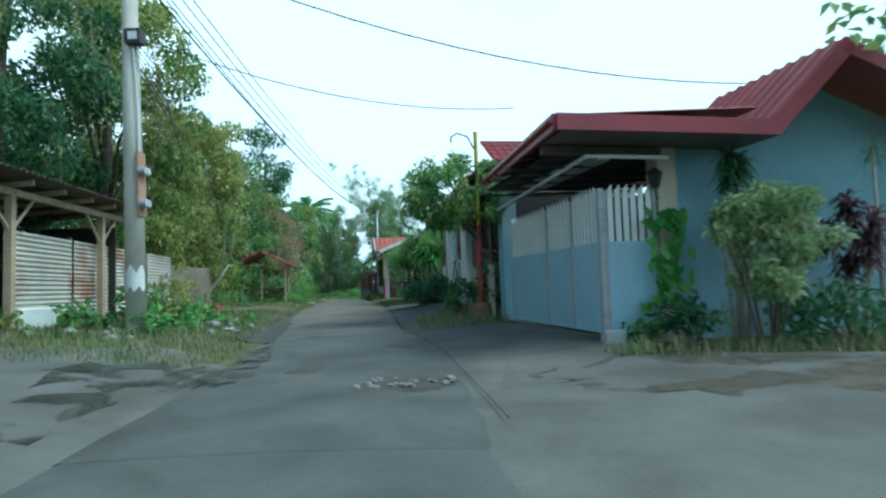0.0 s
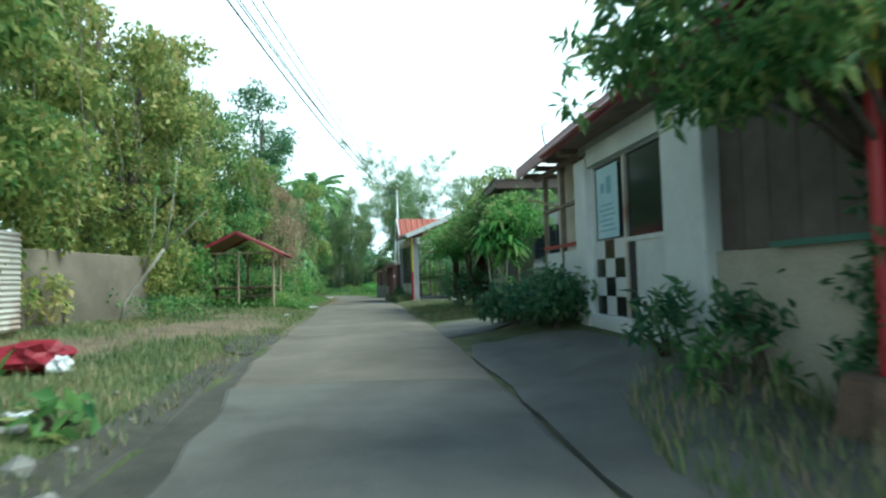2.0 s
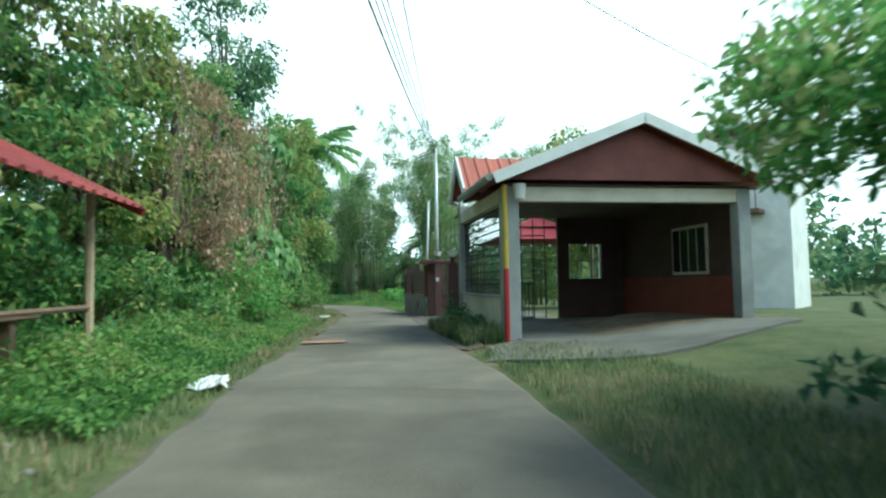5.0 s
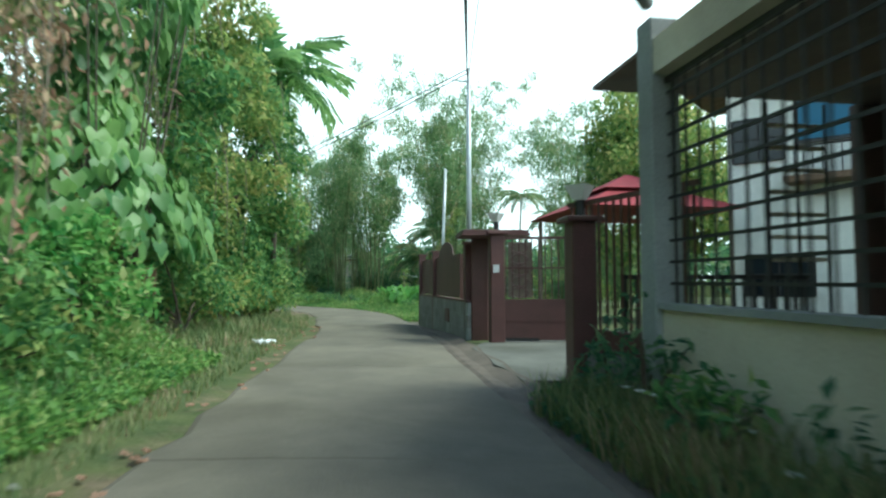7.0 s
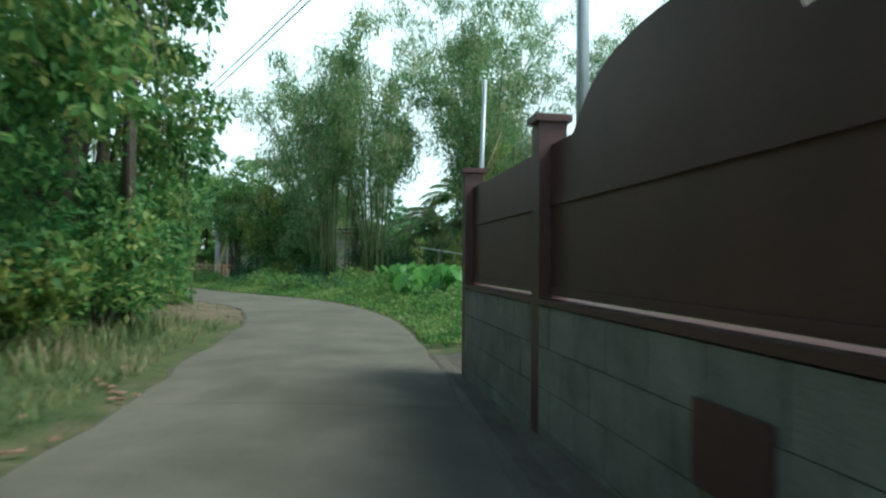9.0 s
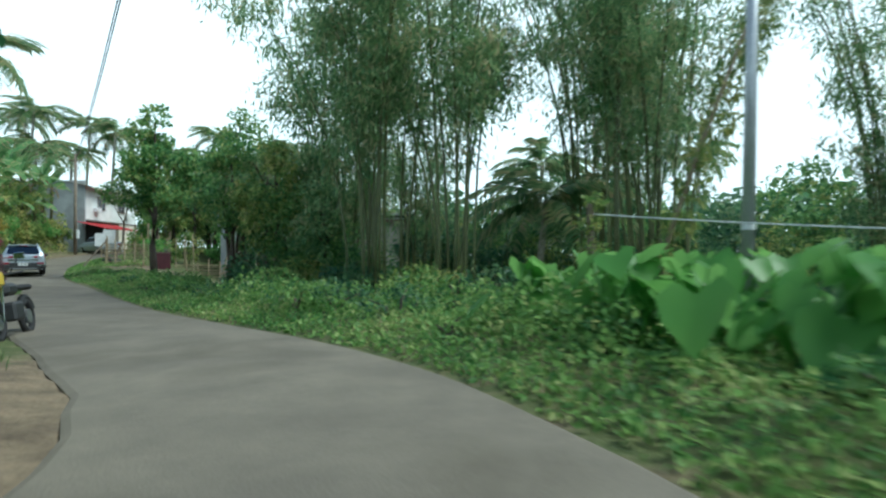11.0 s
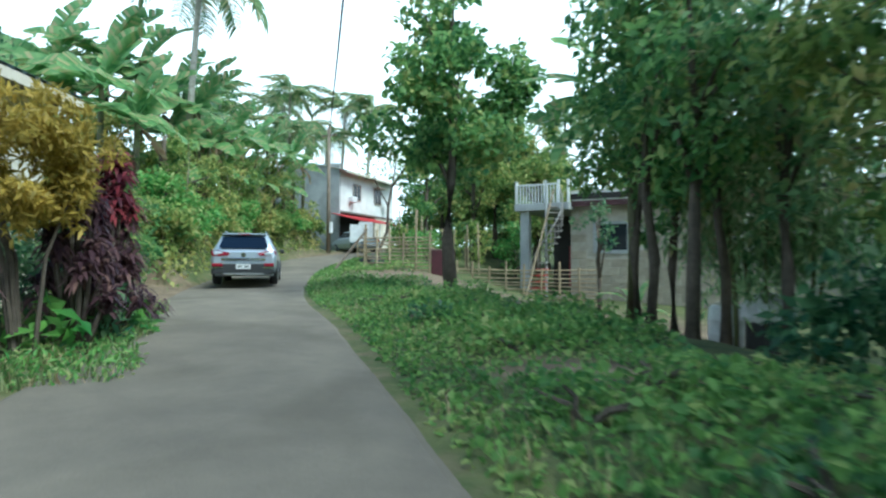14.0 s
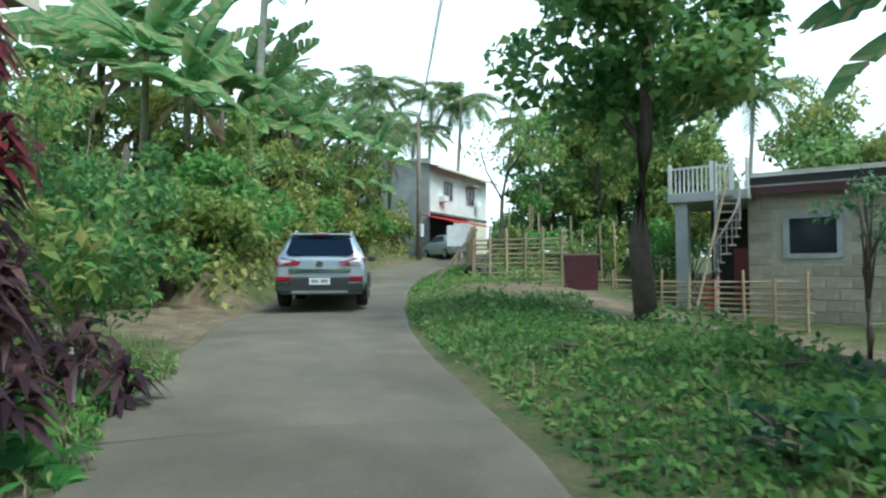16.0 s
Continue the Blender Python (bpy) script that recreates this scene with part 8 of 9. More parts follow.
v, f = heart_leaves(rng, tips, np.c_[rng.normal(size=(70, 2)) * 0.5, -np.ones(70)], rng.uniform(0.12, 0.24, 70))
npmesh("leaves", v, f, L_TARO, climb)
shrub("shrub", 1.05, 14.6, 1.9, 0.36, L_DARK, "dark leafy bush between the painted post and the gate column", 714, leaf=(0.13, 0.05), per=1100, n_clumps=16)
for i, (x, y, h, r) in enumerate([(-0.2, 20.4, 1.15, 0.8), (-0.5, 22.0, 1.25, 0.85), (-0.75, 23.0, 0.8, 0.5)]):
    shrub("hedge_bush", x, y, h, r, L_DARK, "dark rounded hedge bush beside the shop house", 770 + i, leaf=(0.13, 0.07), per=900, n_clumps=20)
shrub("shrub", 0.35, 16.9, 0.85, 0.5, L_DARK, "dark leafy plant in front of the shop", 711, leaf=(0.2, 0.06), per=500, n_clumps=12)
shrub("shrub", 0.85, 15.9, 1.2, 0.5, L_DARK, "dark leafy plant beside the red post", 712, leaf=(0.18, 0.06), per=500, n_clumps=12)
shrub("shrub", 0.5, 15.6, 0.6, 0.5, L_MID, "low leafy plant in front of the shop", 713, leaf=(0.2, 0.05), per=500, n_clumps=8)
for i, (x, y, h, r) in enumerate([(-0.75, 28.3, 3.5, 1.35), (-1.3, 30.2, 3.3, 1.4), (-1.8, 32.2, 3.1, 1.3), (-0.1, 26.9, 3.6, 1.2)]):
    tree("trimmed_tree", x, y, h, r, L_BRIGHT if i else L_MID, "small trimmed garden tree with a flat crown", 720 + i, trunk_r=0.07, base=0.36, leaf=(0.12, 0.055), per=900, n_clumps=26, limbs=5)
    shrub("shrub", x + 0.2, y, 1.5, 0.75, L_DARK, "dark understorey shrub in the front hedge", 730 + i, per=420, leaf=(0.15, 0.07))
strap_plant("dracaena", -0.75, 26.3, [(0.1, 0.1, 2.5, 1.0), (-0.25, 0.2, 2.2, 0.95), (0.35, -0.1, 2.0, 0.95), (0.2, 0.3, 1.7, 0.9), (0.5, 0.2, 0.8, 0.7)], L_BRIGHT, "tall dracaena with tufts of glossy strap leaves", 740, 0.72, 0.12, per=60)
for i, (x, y, h, r) in enumerate([(-4.45, 41.3, 0.6, 0.4), (-4.7, 42.6, 0.7, 0.42), (-4.95, 43.9, 0.75, 0.42), (-5.1, 44.9, 1.35, 0.42), (-5.2, 45.7, 0.8, 0.4)]):
    shrub("shrub", x, y, h, r, L_DARK if i != 2 else L_MID, "shrub in the planting bed under the grille", 750 + i, per=600, leaf=(0.13, 0.05))
tree("yard_tree", 4.4, 74, 13.6, 5.2, L_YEL, "large rounded tree behind the pavilion", 760, base=0.12, per=190, n_clumps=60, leaf=(0.34, 0.16))
tree("yard_tree", 13, 80, 11.0, 4.6, L_MID, "large rounded tree behind the pavilion", 761, base=0.2, per=150, n_clumps=40, leaf=(0.28, 0.13))

def bed(x, y):
    """Planting strip between the gutter and the low carport wall."""
    a = radians(12)
    u, w = (x + 3.98) * math.cos(a) + (y - 40.4) * math.sin(a), -(x + 3.98) * math.sin(a) + (y - 40.4) * math.cos(a)
    return (w > -0.1) & (w < 5.6) & (u > -0.85) & (u < -0.04)


rng = np.random.default_rng(64)
P = scatter(rng, 26000, bed, (-7, 39), (-3, 47))
tagged(blades("bed_grass", rng, P, 0.42, 0.016, L_GRASS, "long grass in the planting bed under the grille"), "long grass in the planting bed under the grille", "grass", kind="stuff")
P = scatter(rng, 16000, bed, (-7, 39), (-3, 47))
v, f = leaves(rng, np.c_[P, ground_z(P[:, 0], P[:, 1]) + rng.uniform(0.02, 0.4, len(P)) * (0.5 + 1.2 * bumps(P[:, 0] * 6, P[:, 1] * 6))], 0.09, 0.05, droop=0.2)
tagged(npmesh("bed_weeds", v, f, L_DARK), "low leafy weeds in the planting bed", "weeds", kind="stuff")
M_PETAL = plain("white_petal", (0.8, 0.8, 0.76), 0.6)
for i in range(16):
    P = scatter(rng, 40, bed, (-7, 39), (-3, 45))[0]
    z0 = gz(P[0], P[1])
    h = rng.uniform(0.22, 0.42)
    fl = thing("white_flower", pose(float(P[0]), float(P[1]), z0), "small white flower on a thin stem in the bed", "flower", "white flowers in the bed")
    part("stem", T([(0, 0, -0.02), (0.01, 0, h)], 0.004, 4), L_GRASS, fl)
    k = 6
    a = np.arange(k) * 6.283 / k
    d = np.c_[np.cos(a), np.sin(a), np.full(k, 0.45)]
    v, f = heart_leaves(rng, np.tile([0.01, 0, h], (k, 1)) + d * 0.006, d, np.full(k, 0.045))
    npmesh("petals", v, f, M_PETAL, fl)

# weeds and rubble plants round the foot of the first pole
for i, (x, y, h, r, m) in enumerate([(-6.35, 12.5, 1.15, 0.6, L_BRIGHT), (-6.9, 11.6, 0.7, 0.5, L_MID), (-7.5, 12.4, 0.5, 0.45, L_BRIGHT), (-5.85, 12.9, 1.2, 0.5, L_YEL), (-8.3, 12.6, 0.45, 0.45, L_BRIGHT), (-5.5, 13.9, 0.6, 0.5, L_BRIGHT), (-8.6, 11.4, 0.4, 0.5, L_MID), (-5.6, 11.5, 0.6, 0.45, L_BRIGHT), (-7.2, 14.4, 0.7, 0.5, L_MID), (-7.9, 10.8, 0.4, 0.4, L_YEL), (-6.4, 15.6, 0.5, 0.5, L_BRIGHT), (-9.2, 12.6, 0.5, 0.4, L_MID), (-5.2, 12.4, 0.4, 0.4, L_BRIGHT), (-6.2, 14.6, 0.7, 0.5, L_BRIGHT), (-5.0, 15.2, 0.35, 0.4, L_MID)]):
    shrub("weed_clump", x, y, h, r, m, "leafy weeds among the rubble round the pole", 1200 + i, leaf=(0.2, 0.1), per=300, n_clumps=10)
shrub("yellow_shrub", -6.9, 15.4, 1.7, 0.5, L_SUNNY, "yellow-green feathery shrub at the end of the zinc fence", 1220, leaf=(0.14, 0.035), per=900, n_clumps=16)
grass("weed_grass", 14000, lambda x, y: (np.hypot((x + 7.2) / 2.4, (y - 12.4) / 2.2) < 1), (-10, 9), (-4, 16), 0.16, 0.02, "rank weeds round the foot of the pole", seed=197)
gr = random.Random(77)
for i in range(26):
    stone("rubble_stone", -5.4 + gr.gauss(0, 0.5), 13.6 + gr.gauss(0, 0.7), gr.uniform(0.05, 0.13), "grey broken concrete lump in the weeds", 700 + i, flat=0.75, group="rubble beside the lane")
twigs = thing("dead_branches", pose(-7.0, 15.0, gz(-7.0, 15.0)), "heap of dry dead branches beside the fence", "branches")
for i in range(9):
    an = gr.uniform(0, 6.283)
    part("branch", T([(0.5 * math.cos(an), 0.4 * math.sin(an), 0.02), (0, 0.05 * i - 0.2, 0.2 + 0.02 * i), (-0.6 * math.cos(an), -0.4 * math.sin(an), 0.45 + gr.uniform(0, 0.3))], [0.02, 0.015, 0.005], 5), M_PALEBARK, twigs)

# ---- the bend: bamboo and dark trees on the right ----
for i, (x, y, h, n, sp, lf) in enumerate([(-7.4, 83.6, 19, 14, 0.9, 0.4), (-15.9, 82.8, 17, 14, 1.0, 0.42), (-18.6, 87.5, 17, 13, 1.0, 0.2), (-8.8, 88.5, 25, 15, 0.8, 0.36), (1.2, 86.5, 19, 13, 0.9, 0.2), (-22.3, 92.5, 8.6, 9, 0.8, 0.3), (-13.6, 82.2, 16.5, 10, 0.8, 0.45), (5.2, 88, 19, 12, 0.9, 0.2), (-16.5, 93, 19, 10, 0.9, 0.3), (1.0, 79.5, 17, 12, 0.9, 0.2), (-6.6, 91, 20, 12, 0.8, 0.3), (-8.9, 82.6, 21, 4, 0.25, 0.5)]):
    bamboo(x, y, h, n, 300 + i, spread=sp, per=1.35 if lf < 0.2 else 1.4, leafy=lf, reach=0.36 if sp > 0.3 else 0.06)
for i, (x, y, h, r, m, b) in enumerate([(-24.75, 91.5, 9.4, 1.6, L_MID, 0.06), (-24.2, 92.7, 9.0, 1.7, L_MID, 0.06), (-23.1, 91.0, 7.6, 1.8, L_YEL, 0.14), (-22.2, 88.8, 7.2, 1.7, L_BAMB, 0.14), (-20.8, 86.6, 6.2, 1.8, L_YEL, 0.1), (-18.2, 84.6, 4.6, 1.4, L_BAMB, 0.1), (-24.2, 89.5, 7.0, 1.6, L_MID, 0.2), (-23.4, 88.2, 6.6, 1.5, L_MID, 0.22)]):
    tree("tree", x, y, h, r, m, "dark-leaved tree among the bamboo", 400 + i, base=b, per=330, n_clumps=32, trunk_r=0.1, leaf=(0.2, 0.1))
for i, (x, y, h, r) in enumerate([(-19.9, 86.0, 4.6, 1.4), (-19.0, 88.2, 5.2, 1.6), (-17.2, 84.6, 3.4, 1.3)]):
    shrub("thicket", x, y, h, r, L_MID, "leafy thicket between the bamboo clumps", 1400 + i, leaf=(0.18, 0.09), per=300, n_clumps=26)
tree("roadside_tree", -29.6, 92.5, 8.8, 2.15, L_MID, "slender broad-leaved tree on the verge by the bamboo fence", 450, trunk_r=0.16, base=0.2, leaf=(0.21, 0.15), per=420, n_clumps=40)
tree("small_tree", -26.8, 96.6, 3.7, 0.75, L_DARK, "small slim dark tree with a narrow crown in the yard", 451, trunk_r=0.07, base=0.42, per=420, n_clumps=12, leaf=(0.14, 0.07))
for i, (x, y, h, r) in enumerate([(-36.6, 108.6, 7.5, 2.0), (-38.6, 106.8, 7.0, 1.7), (-34.5, 113, 9, 3), (-39.5, 116, 9, 3), (-24, 112, 8, 3.2), (-17, 106, 6, 3.0), (-11, 101, 5.0, 2.6), (-4, 102, 5.0, 2.8), (-29, 114, 9, 3.2), (-42, 124, 9, 3.2), (-40.2, 111.5, 9.0, 2.4), (-37.0, 112.4, 10.0, 2.8), (-33.2, 109.5, 7.6, 2.4)]):
    tree("tree", x, y, h, r, (L_YEL, L_MID)[i % 2], "leafy tree behind the yards", 460 + i, base=0.15, per=300, n_clumps=30, leaf=(0.26, 0.13))
for i in range(7):
    x, y = [(-21.0, 85.6), (-19.0, 84.4), (-16.6, 82.8), (-14.4, 81.2), (-12.0, 79.6), (-9.0, 78.2), (-6.0, 77.0)][i]
    shrub("shrub", x, y, 1.4, 1.3, (L_DARK, L_YEL)[i % 2], "tangled undergrowth below the bamboo", 480 + i, per=420, leaf=(0.18, 0.08), n_clumps=14)

for i in range(9):
    x, y = -15.5 + 3.4 * i, 95.0 + 1.2 * math.sin(i * 2.1)
    shrub("thicket", x, y, 6.0 + 0.9 * (i % 3), 2.5, (L_DARK, L_MID)[i % 2], "dense dark thicket behind the bamboo", 1300 + i, leaf=(0.3, 0.16), per=85, n_clumps=40)
for i in range(8):
    shrub("thicket", -12.6 + 2.3 * i, 90.2 + 0.9 * math.sin(i * 1.7), 3.4 + 0.6 * (i % 3), 1.7, (L_DARK, L_YEL)[i % 2], "dense dark thicket behind the bamboo", 1320 + i, leaf=(0.22, 0.12), per=130, n_clumps=20)
for i in range(14):
    x, y = -45.0 + 1.9 * i, 117.5 + 2.2 * math.sin(i * 1.9) - 0.45 * i
    shrub("thicket", x, y, 4.2 + 1.3 * ((i * 7) % 4), 2.3, (L_YEL, L_MID)[i % 2], "yellow-green thicket behind the yards", 1340 + i, leaf=(0.3, 0.16), per=100, n_clumps=26)
for i, (x, y, h, r) in enumerate([(-41.0, 108.2, 2.6, 1.0), (-38.8, 105.0, 2.2, 0.9), (-36.6, 103.6, 2.4, 0.9), (-35.2, 105.2, 2.8, 1.1), (-33.6, 107.0, 3.2, 1.2)]):
    shrub("garden_shrub", x, y, h, r, (L_BRIGHT, L_YEL)[i % 2], "bright green garden shrub behind the bamboo fence", 1370 + i, leaf=(0.2, 0.11), per=330, n_clumps=16)
sap = thing("crooked_sapling", pose(-37.1, 100.2, gz(-37.1, 100.2)), "crooked thin tree with a sparse yellow-green crown", "tree")
part("trunk", T([(0, 0, -0.1), (-0.1, 0, 0.6), (0.3, 0.1, 1.5), (0.35, 0.1, 2.6), (0.6, 0.2, 4.0)], [0.09, 0.08, 0.07, 0.06, 0.03], 7), M_BARK, sap, smooth=True)
for p in ([(0.35, 0.1, 2.6), (-0.2, 0, 3.6), (-0.6, 0.1, 4.6)], [(0.5, 0.15, 3.4), (1.1, 0.2, 4.2), (1.5, 0.3, 4.9)], [(0.55, 0.2, 3.8), (0.5, 0.5, 4.6), (0.3, 0.7, 5.2)]):
    part("branch", T(p, [0.04, 0.025, 0.008], 6), M_BARK, sap, smooth=True)
crown("foliage", np.random.default_rng(18), [(-0.5, 0.1, 4.4, 0.8), (1.3, 0.3, 4.6, 0.9), (0.4, 0.5, 5.2, 0.9), (0.7, 0.2, 4.2, 0.7), (2.0, 0.2, 4.0, 0.6)], 170, 0.16, 0.08, L_YEL, sap)
# taro patch beside the steel pole
rng = np.random.default_rng(33)
for i in range(52):
    u, w = rng.uniform(0, 1), rng.normal() * 0.6
    x = -11.0 + 3.4 * u + 0.75 * w
    y = 73.6 - 4.7 * u + 0.85 * w
    t = thing("taro_plant", pose(x, y, gz(x, y)), "taro plant with huge bright green leaves", "taro", "taro plants on the verge")
    for q in range(4):
        an, h = rng.uniform(0, 6.283), rng.uniform(0.35, 1.05)
        p = np.array([0.35 * math.cos(an), 0.35 * math.sin(an), h])
        part("stalk", T([(0, 0, -0.05), (p[0] * 0.5, p[1] * 0.5, h * 0.7), tuple(p)], [0.026, 0.02, 0.012], 5), L_TARO, t)
        v, f = heart_leaves(rng, p[None], np.array([[math.cos(an), math.sin(an), -0.75 + rng.normal() * 0.3]]), np.array([rng.uniform(0.2, 0.62)]))
        npmesh("leaf", v, f, L_TARO, t)

# ---- left of the bend: ornamental shrubs, banana bank, palms ----
lowh = thing("low_house", pose(-34.0, 85.6, gz(-34.0, 85.6), 0, 0, -61.4), "low cream house with a dull teal sheet roof", "house")
ev = 3.95 - gz(-34.0, 85.6)
part("wall", B(0.25, 6.5, -0.75, -0.6, -0.4, ev - 0.05), M_CREAM, lowh)
part("wall", B(0.25, 0.4, -3.6, -0.75, -0.4, ev + 0.35), M_CREAM, lowh)
bm = bmesh.new()
ribbed(bm, (0.0, 0.02, ev + 0.1), (6.7, 0, 0), (0, -3.8, 1.05), 22)
part("roof", bm, mat("dull_teal_sheet", (0.07, 0.14, 0.15), (0.05, 0.1, 0.11), 1.5, 0.5, 0.05, stain=(0.12, 0.1, 0.08), stain_amt=0.4), lowh)
part("fascia", B(0.0, 6.7, -0.03, 0.0, ev - 0.12, ev + 0.06), M_CREAM, lowh)
part("soffit", B(0.02, 6.6, -0.6, -0.03, ev - 0.06, ev - 0.04), M_TIMBER, lowh)
win_ = part("window", B(2.2, 3.6, -0.61, -0.57, ev - 1.7, ev - 0.7), M_GLASS, lowh)
part("window_frame", B(2.1, 3.7, -0.59, -0.55, ev - 0.7, ev - 0.62), M_WHITE, win_)
part("window_frame", B(2.1, 3.7, -0.59, -0.55, ev - 1.78, ev - 1.7), M_WHITE, win_)

cr = random.Random(44)


def cordyline(x, y, n, top, low, wide, material, label, seed):
    """Clump of strap-leaved heads on bare stems, spread between the heights low and top."""
    heads = []
    for k in range(n):
        r, a_ = wide * (k / n) ** 0.5, k * 2.4 + seed
        heads.append((r * math.cos(a_), r * math.sin(a_), top - (top - low) * (k / n) + cr.uniform(-0.15, 0.15), 0.7))
    return strap_plant("cordyline", x, y, heads, material, label, seed, 0.4, 0.085, per=60, stem_mat=M_BARK)


cordyline(-30.35, 83.85, 10, 2.5, 1.85, 0.3, L_RED, "clump of crimson-tipped cordyline beside the lane", 801)
cordyline(-30.35, 83.85, 18, 1.9, 0.6, 0.36, L_MAROON, "dark maroon cordyline below the crimson heads", 802)
cordyline(-29.7, 83.0, 18, 2.3, 0.6, 0.38, L_MAROON, "dark maroon cordyline beside the golden bush", 808)
cordyline(-29.0, 81.3, 16, 2.2, 0.6, 0.4, L_MAROON, "purple-brown cordyline below the golden bush", 809)
gb = thing("golden_bush", pose(-29.35, 82.3, gz(-29.35, 82.3)), "rounded golden-leaved bush on bare stems beside the lane", "bush")
rng = np.random.default_rng(803)
clumps = []
for k in range(46):
    q = rng.normal(size=3)
    q *= rng.uniform(0.3, 1.0) ** 0.5 / np.linalg.norm(q)
    clumps.append((0.66 * q[0], 0.66 * q[1], 2.2 + 0.82 * q[2], rng.uniform(0.16, 0.26)))
for k in range(26):
    q = rng.normal(size=3)
    q *= rng.uniform(0.95, 1.3) / np.linalg.norm(q)
    clumps.append((0.7 * q[0], 0.7 * q[1], 2.2 + 0.8 * q[2], rng.uniform(0.06, 0.13)))
for c in clumps[:9]:
    part("stem", T([(c[0] * 0.15, c[1] * 0.15, -0.1), (c[0] * 0.4, c[1] * 0.4, 1.1), c[:3]], [0.03, 0.022, 0.006], 5), M_BARK, gb)
crown("foliage", rng, clumps, 3200, 0.12, 0.036, L_GOLD, gb, 0.2)
shrub("shrub", -30.0, 83.4, 0.95, 0.5, L_DARK, "leafy dark green bush at the foot of the cordyline", 806, leaf=(0.16, 0.08), per=420, n_clumps=14)
shrub("shrub", -33.3, 85.7, 2.5, 1.0, L_MID, "leafy green bush behind the cordyline", 807, leaf=(0.14, 0.07), per=620, n_clumps=22)
shrub("shrub", -30.35, 83.95, 0.8, 0.45, L_TARO, "broad-leaved plants at the foot of the cordyline", 804, leaf=(0.3, 0.17), per=60, n_clumps=9)
for i, (x, y, h) in enumerate([(-31.2, 82.6, 2.0), (-30.6, 81.6, 1.9), (-31.9, 83.7, 2.1)]):
    shrub("shrub", x, y, h, 0.85, (L_DARK, L_MID)[i % 2], "leafy green shrub in front of the low house", 1600 + i, leaf=(0.15, 0.08), per=520, n_clumps=18)
shrub("shrub", -29.6, 82.8, 0.7, 0.5, L_TARO, "broad-leaved plants at the foot of the golden bush", 815, leaf=(0.28, 0.16), per=60, n_clumps=9)
strap_plant("bromeliad", -32.0, 85.15, [(0, 0, 0.45, 0.9), (0.45, 0.2, 0.3, 0.8), (-0.4, 0.3, 0.5, 0.8), (-0.2, -0.3, 0.6, 0.8)], L_MAROON, "spiky dark bromeliads at the lane edge", 805, 0.55, 0.08, per=40)
for i, (x, y, h, r, m) in enumerate([(-30.6, 81.4, 1.2, 0.8, L_MID), (-28.6, 79.8, 1.3, 0.8, L_MID), (-32.7, 84.9, 2.2, 0.8, L_YEL), (-37.6, 87.0, 4.4, 1.3, L_MID)]):
    shrub("shrub", x, y, h, r, m, "leafy garden shrub beside the lane", 810 + i, leaf=(0.16, 0.08), per=420, n_clumps=16)
for i, (x, y, top, sc) in enumerate([(-45.4, 94.6, 7.0, 1.45), (-47.4, 93.4, 8.4, 1.5), (-48.4, 92.6, 9.2, 1.5), (-43.6, 94.4, 5.2, 1.2), (-50.4, 93.6, 10.2, 1.6), (-46.2, 93.0, 6.4, 1.4), (-46.4, 95.2, 9.4, 1.6), (-48.4, 95.0, 10.6, 1.6), (-44.6, 96.6, 8.0, 1.4), (-51.6, 92.4, 9.0, 1.6), (-47.0, 97.6, 9.4, 1.4), (-44.8, 98.3, 5.6, 1.05), (-46.2, 96.6, 7.2, 1.1), (-45.9, 101.3, 5.6, 1.0), (-47.6, 100.2, 7.0, 1.0), (-47.3, 105.0, 5.8, 0.95), (-49.2, 104.0, 6.8, 0.95), (-48.8, 108.4, 7.6, 1.0), (-49.2, 92.3, 7.4, 1.4), (-41.4, 91.7, 6.2, 1.35), (-42.8, 91.3, 7.6, 1.4), (-46.6, 103.0, 7.6, 1.1), (-48.2, 102.0, 8.6, 1.2), (-48.0, 106.6, 8.0, 1.1), (-50.2, 105.8, 9.0, 1.2), (-45.6, 99.6, 7.6, 1.15), (-47.0, 98.8, 8.8, 1.2), (-44.0, 96.9, 6.6, 1.1), (-51.2, 108.2, 9.2, 1.2)]):
    banana(x, y, max(1.6, top - 0.4 - gz(x, y)), 820 + i, 11, sc)
banana(-25.1, 92.6, 4.9, 840, 5, 1.2, "dark banana plant in the yard with long arching leaves", turn=140, fan=95, dead=0, group="banana plants in the yard")
banana(-25.6, 96.2, 0.75, 841, 5, 0.55, "young banana plant in the yard", dead=0, group="banana plants in the yard")
for i, (x, y, h) in enumerate([(-44.2, 95.9, 10.6), (-54.5, 112.5, 8.8), (-56, 118.8, 9.5), (-50, 126, 10.5), (-47.5, 131, 13.5), (-58, 109, 9), (-61, 120, 10.5), (-39, 132, 12), (-64, 112, 10), (-60.5, 119.0, 14.0), (-57.0, 122.5, 13.0), (-66, 124, 14.5), (-53.0, 121.0, 12.0), (-1, 112, 13), (3, 116, 11), (-10.7, 97.9, 7.4), (-33, 124, 11), (-11.0, 87.8, 4.6)]):
    palm(x, y, h, 860 + i, 0.9 if i else 1.0)
for i, (x, y) in enumerate([(-38.6, 91.0), (-39.9, 92.9), (-41.2, 94.7), (-42.6, 96.6), (-43.9, 98.6), (-45.0, 100.8), (-46.0, 103.0), (-46.9, 105.2), (-47.8, 107.4), (-48.6, 109.2), (-39.8, 91.6), (-41.6, 91.9), (-43.6, 92.0), (-45.6, 91.8), (-47.8, 91.8), (-49.8, 91.4)]):
    shrub("bank_shrub", x - 0.5, y + 0.2, 1.6 + 0.5 * (i % 3), 1.2, (L_YEL, L_BRIGHT, L_SUNNY)[i % 3], "leafy shrub growing on the road bank", 880 + i, leaf=(0.2, 0.11), per=420, n_clumps=16)
